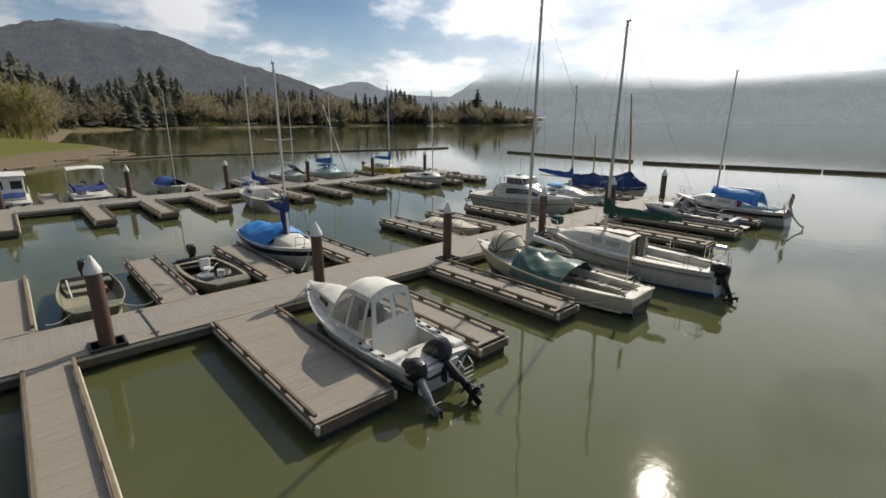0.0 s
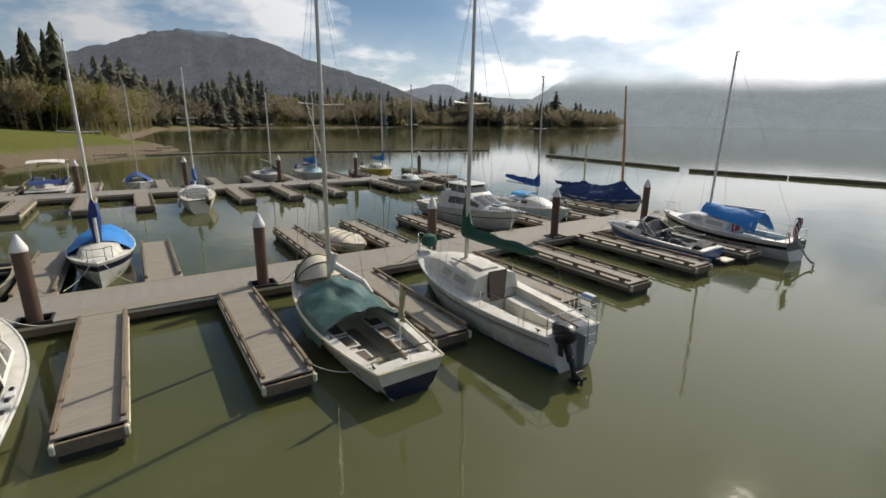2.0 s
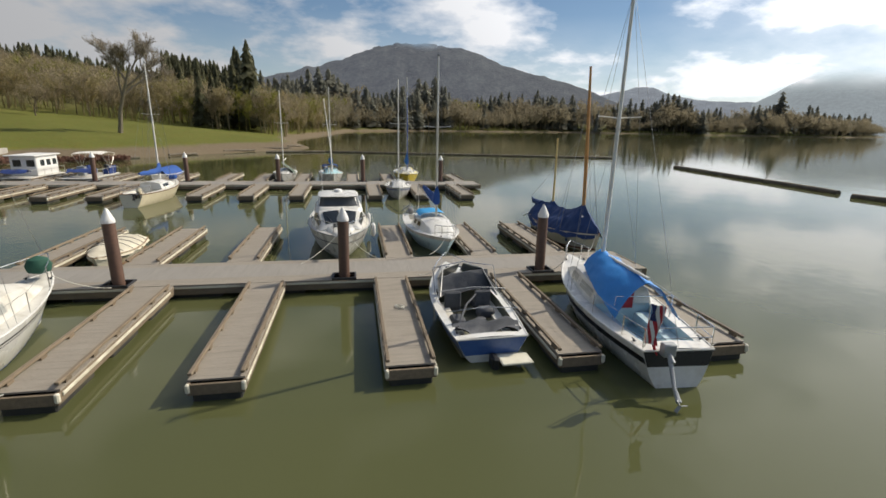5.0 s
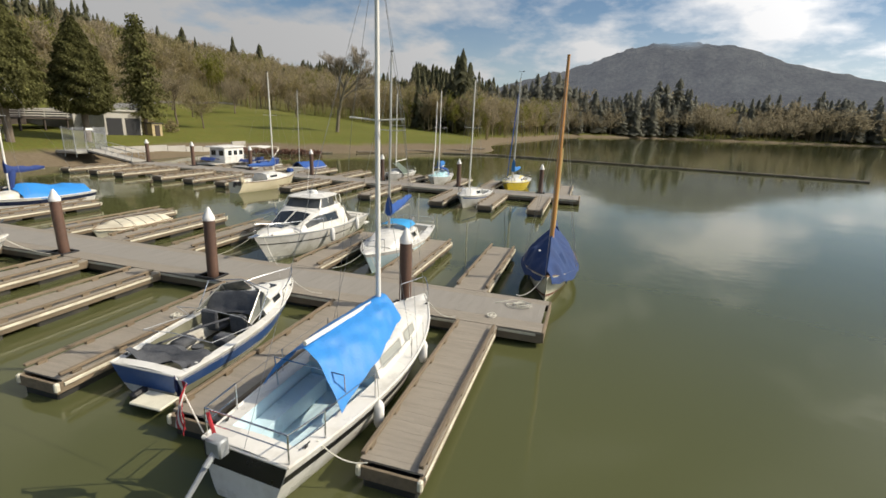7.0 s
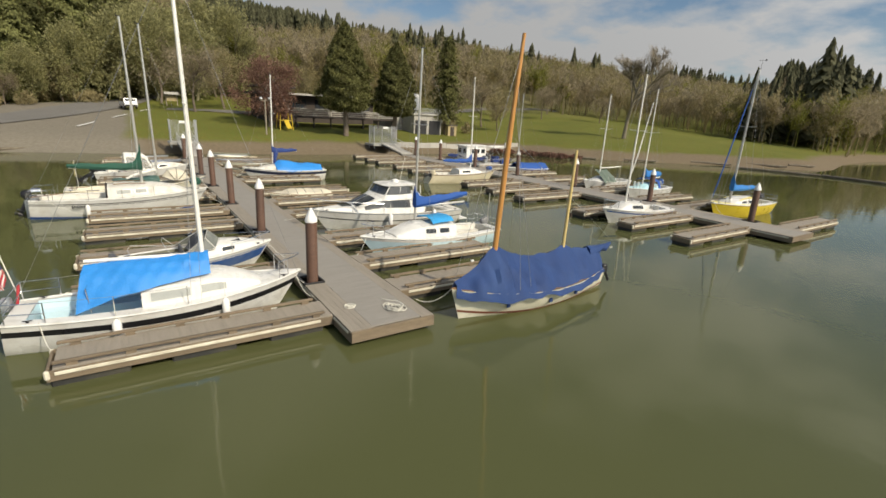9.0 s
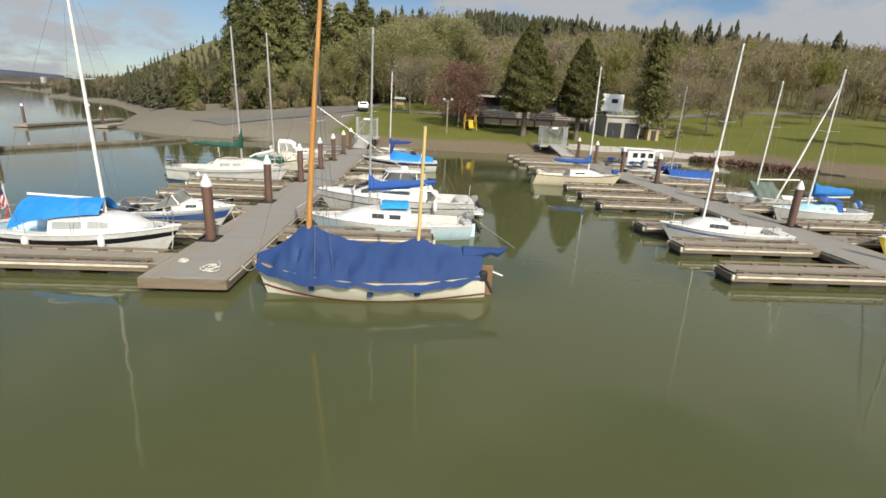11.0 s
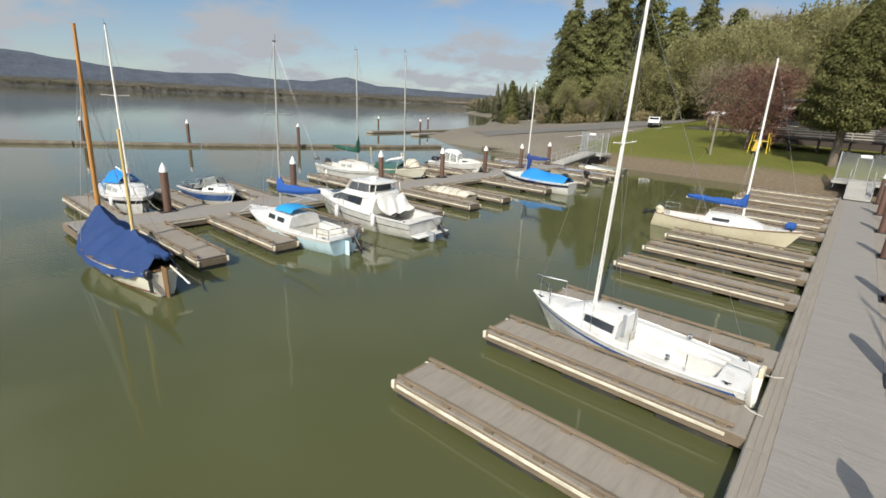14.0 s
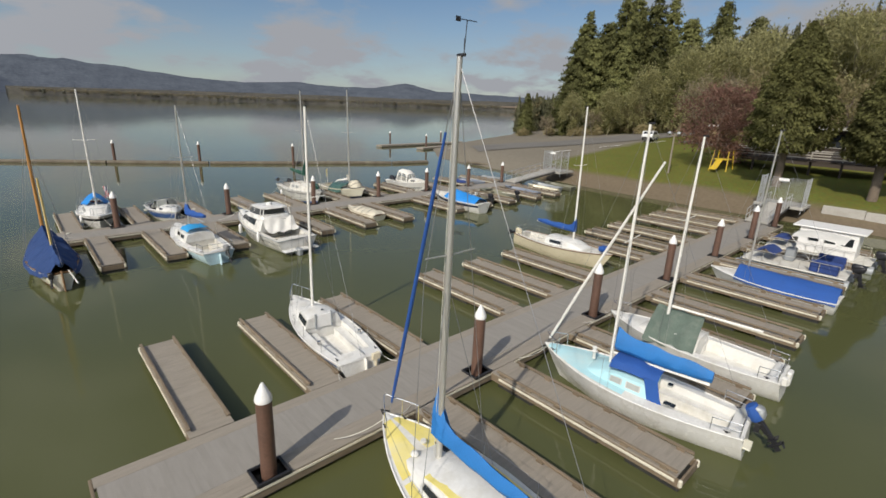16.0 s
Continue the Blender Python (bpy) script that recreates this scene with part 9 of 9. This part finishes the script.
def lodge():
    """A dark low park building with a railed terrace on posts in front of it."""
    b = thing("park_building", "dark brown flat-roofed park building behind the cedars", "building", pose(-36, 25, 2.4))
    part("wall", gbox((-3, 0, 2.6), (9, 20, 5.2), 0.05), DARKWOOD, b, smooth=False)
    part("roof", gbox((-2.6, 0, 5.35), (11.5, 22, 0.35), 0.05), ROOF, b, smooth=False)
    part("roof", gbox((-2.0, -7.6, 6.4), (7, 6.4, 0.3), 0.05), ROOF, b, "upper roof", smooth=False)
    part("clerestory", gbox((-2.2, -7.6, 5.9), (5.6, 5.4, 0.9), 0.03), TANPAINT, b, smooth=False)
    part("fascia", gbox((3.2, 0, 5.35), (0.08, 22, 0.3), 0.02), CONCRETE, b, "pale roof fascia", smooth=False)
    for i in range(5):
        w = part("window", gbox((1.52, -8 + 4 * i, 3.9), (0.08, 2.4, 1.5), 0.02), GLASS, b, smooth=False)
        part("sill", gbox((1.58, -8 + 4 * i, 3.1), (0.14, 2.6, 0.08), 0.01), CONCRETE, w, smooth=False)
    t = thing("terrace", "raised dark terrace with a weathered pale railing", "terrace", pose(-29.5, 25.5, 2.2))
    part("floor", gbox((0, 0, 2.0), (4.6, 21, 0.22), 0.03), DARKWOOD, t, smooth=False)
    for i in range(8):
        part("post", gbox((2.0, -10 + 20 * i / 7, 0.9), (0.22, 0.22, 2.2), 0.02), DARKWOOD, t, smooth=False)
        part("rail_post", gbox((2.2, -10 + 20 * i / 7, 2.6), (0.12, 0.12, 1.1), 0.01), CONCRETE, t, smooth=False)
    for z in (2.35, 2.65, 2.95, 3.15):
        part("rail_board", gbox((2.28, 0, z), (0.04, 20.6, 0.13), 0.01), CONCRETE, t, "pale weathered rail board", smooth=False)


lodge()


def bunker():
    b = thing("boat_store", "concrete boat store with dark doors built into the bank", "shed", pose(-25.2, 40.2, 1.9))
    part("wall", gbox((0, 0, 1.7), (4, 5.6, 3.6), 0.04), CONCRETE, b, smooth=False)
    part("roof", gbox((0.1, 0, 3.6), (4.4, 6.2, 0.25), 0.04), CONCRETE, b, smooth=False)
    for y in (-1.4, 1.4):
        d = part("door", gbox((2.02, y, 1.3), (0.06, 2.3, 2.6), 0.01), BLACK, b, "dark roller door", smooth=False)
        for z in spread(0.3, 2.3, 6):
            part("slat", gbox((2.06, y, z), (0.02, 2.2, 0.05), 0.006), DARKIN, d, smooth=False)
    part("railing", mesh_panel((2.1, -3.0, 3.75), (2.1, 3.0, 3.75), 0.9), GALV, b, smooth=False)
    p = thing("upper_terrace", "raised concrete parking terrace behind the boat store", "terrace", pose(-33.6, 41.5, 1.5))
    part("slab", gbox((0, 0, 1.9), (12.4, 10.5, 4.0), 0.05), CONCRETE, p, smooth=False)
    part("kerb", gbox((6.0, 0, 3.98), (0.3, 10.5, 0.3), 0.03), CONCRETE, p, smooth=False)
    s = thing("shed", "small tan painted shed beside the boat store", "shed", pose(-23.4, 45.0, 1.7))
    part("wall", gbox((0, 0, 1.0), (1.8, 1.8, 2.2), 0.03), TANPAINT, s, smooth=False)
    part("roof", gbox((0, 0, 2.16), (2.1, 2.1, 0.14), 0.03), ROOF, s, smooth=False)
    part("door", gbox((0.92, 0, 0.95), (0.05, 0.85, 1.9), 0.01), DARKWOOD, s, smooth=False)
    v = thing("white_trailer", "white box trailer parked behind the trees", "trailer", pose(-33.0, 41.2, 5.4, 0, 0, 6))
    part("body", gbox((0, 0, 2.3), (2.6, 4.2, 2.9), 0.12), WHITE, v, smooth=False)
    part("window", gbox((1.31, 0.4, 2.6), (0.03, 1.2, 0.7), 0.01), GLASS, v, smooth=False)
    for y in (-1.0, 1.0):
        for x in (-1.1, 1.1):
            part("wheel", moved(gtube([(-0.12, 0, 0), (0.12, 0, 0)], 0.4, 14), Matrix.Translation((x, y, 0.4))), BLACK, v)
    part("chassis", gbox((0, 0, 0.72), (2.2, 3.9, 0.3), 0.04), BLACK, v, smooth=False)


bunker()


def lamp_post(x, y):
    l = thing("lamp_post", "wooden lamp post with two floodlights on the lawn", "lamp post", pose(x, y, height_at(x, y)))
    part("pole", gtube([(0, 0, -0.3), (0, 0, 4.7)], [0.12, 0.09], 10), FAIRBARK, l)
    part("cross_arm", gbox((0, 0, 4.5), (0.1, 1.3, 0.1), 0.01), FAIRBARK, l, smooth=False)
    for s in (-1, 1):
        part("floodlight", moved(glathe([(0.05, 0), (0.16, 0.05), (0.2, 0.3), (0.17, 0.32)], 12), pose(0.05, s * 0.55, 4.6, 0, 40, 0)), GALV, l, "grey floodlight")


lamp_post(-19.3, 11.8)


def play_frame():
    p = thing("play_frame", "yellow painted play frame under the red tree", "play equipment", pose(-24.8, 15.8, height_at(-24.8, 15.8)))
    for x, y in ((-1, -0.8), (-1, 0.8), (1, -0.8), (1, 0.8)):
        part("leg", gtube([(x * 1.15, y * 1.2, -0.1), (x * 0.8, y, 2.3)], 0.06, 8), YELLOWPAINT, p)
    part("platform", gbox((0, 0, 1.3), (1.7, 1.5, 0.1), 0.02), YELLOWPAINT, p, smooth=False)
    part("slide", gthick(ggrid([[(0.9, -0.35, 1.35), (0.9, 0.35, 1.35)], [(2.0, -0.35, 0.6), (2.0, 0.35, 0.6)], [(2.8, -0.35, 0.2), (2.8, 0.35, 0.2)]]), 0.06), YELLOWPAINT, p)
    part("roof_bar", gtube([(-0.8, 0, 2.35), (0.8, 0, 2.35)], 0.05, 8), DARKWOOD, p)


play_frame()


def suv(x, y, rz):
    c = thing("car", "silver-white sport utility car parked at the road edge", "car", pose(x, y, height_at(x, y) + 0.1, 0, 0, rz))
    prof = [(-2.2, 0.45), (-2.2, 0.95), (-2.05, 1.05), (-1.85, 1.65), (0.5, 1.7), (1.05, 1.15), (2.05, 1.0), (2.2, 0.7), (2.2, 0.45)]
    part("body", gloft([[(sx, y2, z) for y2, z in prof] for sx in (-0.9, 0.9)]), CARWHITE, c, smooth=False)
    for s in (-1, 1):
        part("side_window", gthick(ggrid([[(s * 0.905, -1.75, 1.1), (s * 0.905, 0.85, 1.14)], [(s * 0.905, -1.65, 1.58), (s * 0.905, 0.45, 1.62)]]), 0.01), GLASS, c, smooth=False)
        for yy in (-1.35, 1.35):
            w = part("wheel", moved(gtube([(-0.11, 0, 0), (0.11, 0, 0)], 0.36, 16), Matrix.Translation((s * 0.84, yy, 0.36))), BLACK, c)
            part("rim", moved(gtube([(-0.12, 0, 0), (0.12, 0, 0)], 0.2, 12), Matrix.Translation((s * 0.845, yy, 0.36))), GALV, w)
    part("rear_window", gbox((0, -1.97, 1.35), (1.5, 0.06, 0.42), 0.01), GLASS, c, smooth=False)
    part("bumper", join(gbox((0, -2.25, 0.55), (1.7, 0.14, 0.22), 0.04), gbox((0, 2.25, 0.55), (1.7, 0.14, 0.22), 0.04)), BLACK, c, smooth=False)


suv(-46.5, -3.6, 100)


def kiosk(x, y):
    k = thing("notice_shelter", "small wooden notice shelter with a low roof", "shelter", pose(x, y, height_at(x, y)))
    for yy in (-0.9, 0.9):
        part("post", gbox((0, yy, 1.1), (0.14, 0.14, 2.3), 0.01), FAIRBARK, k, smooth=False)
    part("board", gbox((0, 0, 1.4), (0.06, 1.6, 0.9), 0.01), TANPAINT, k, smooth=False)
    part("roof", join(moved(gbox((0, 0, 0), (1.0, 2.4, 0.06), 0.01), pose(0.4, 0, 2.35, 0, 25, 0)), moved(gbox((0, 0, 0), (1.0, 2.4, 0.06), 0.01), pose(-0.4, 0, 2.35, 0, -25, 0))), CONCRETE, k, smooth=False)


kiosk(-56, 3.5)


def house(x, y, rz):
    h = thing("hillside_house", "white house on the wooded hillside", "house", pose(x, y, height_at(x, y) - 0.5, 0, 0, rz))
    part("wall", gbox((0, 0, 3.2), (9, 12, 6.4), 0.1), WHITE, h, smooth=False)
    part("roof", ([(-5, -6.5, 6.4), (5, -6.5, 6.4), (5, 6.5, 6.4), (-5, 6.5, 6.4), (0, -6.5, 9.4), (0, 6.5, 9.4)], [(0, 1, 4), (1, 2, 5, 4), (2, 3, 5), (3, 0, 4, 5), (3, 2, 1, 0)]), CONCRETE, h, smooth=False)
    for yy in (-3.5, 0, 3.5):
        part("window", gbox((4.53, yy, 3.6), (0.06, 1.6, 1.6), 0.02), GLASS, h, smooth=False)


house(-118, 196, -30)
house(330, 505, 60)

# boat ramp floats beyond the south boom
def ramp_float(a, b, w, label):
    f = thing("ramp_float", label, "dock")
    a, b = Vector(a), Vector(b)
    d = b - a
    n = max(1, int(d.length / 6))
    ang = math.degrees(math.atan2(d.y, d.x))
    for i in range(n):
        p = a.lerp(b, (i + 0.5) / n)
        part("float_section", gbox((0, 0, 0), (d.length / n - 0.1, w, 0.4), 0.04), PLANK, f, smooth=False, m=pose(p.x, p.y, 0.25, 0, 0, ang))
    return f


ramp_float((-17.5, -47.5), (-44, -49.5), 1.8, "weathered boat ramp float beyond the boom")
ramp_float((-22, -39.5), (-31, -41.5), 1.8, "weathered boat ramp float by the bank")
for x, y in ((-22.8, -50.8), (-25, -41.0), (-38, -51.0)):
    copy_thing(pile, pose(x, y, 0.25))


def driftwood():
    for x, y, rz, L in ((14.5, 81.5, 35, 5.5), (17.5, 86.5, 50, 4), (-2, 56.5, 40, 4.5), (3.5, 64, 55, 5), (-14.5, -15, 110, 5), (9.5, 74, 45, 6)):
        z = max(0.0, height_at(x, y))
        t = thing("driftwood_log", "dark driftwood log lying on the muddy bank", "log", pose(x, y, z + 0.12, 0, 0, rz), "driftwood logs")
        part("log", gtube([(-L / 2, 0, 0), (-L / 6, 0.08, 0.03), (L / 5, -0.05, 0), (L / 2, 0.05, 0.02)], [0.2, 0.18, 0.17, 0.12], 9), LOG, t)


driftwood()


def dam_line():
    """The far causeway and its intake tower, across the lake."""
    r = 1450
    d = thing("dam", "far low causeway with a pale intake tower across the lake", "dam")
    pts = [(20 + r * math.sin(radians(a)), 10 + r * math.cos(radians(a)), 11) for a in (229, 231.5, 234)]
    part("causeway", gtube(pts, 3.2, 6), BARK, d)
    x, y, z = 20 + r * math.sin(radians(233.4)), 10 + r * math.cos(radians(233.4)), 14
    part("tower", gbox((x, y, z + 7), (8, 8, 14), 0.5), CONCRETE, d, smooth=False)
    part("tower_base", gbox((x, y, 6), (5, 5, 14), 0.3), BARK, d, smooth=False)


dam_line()
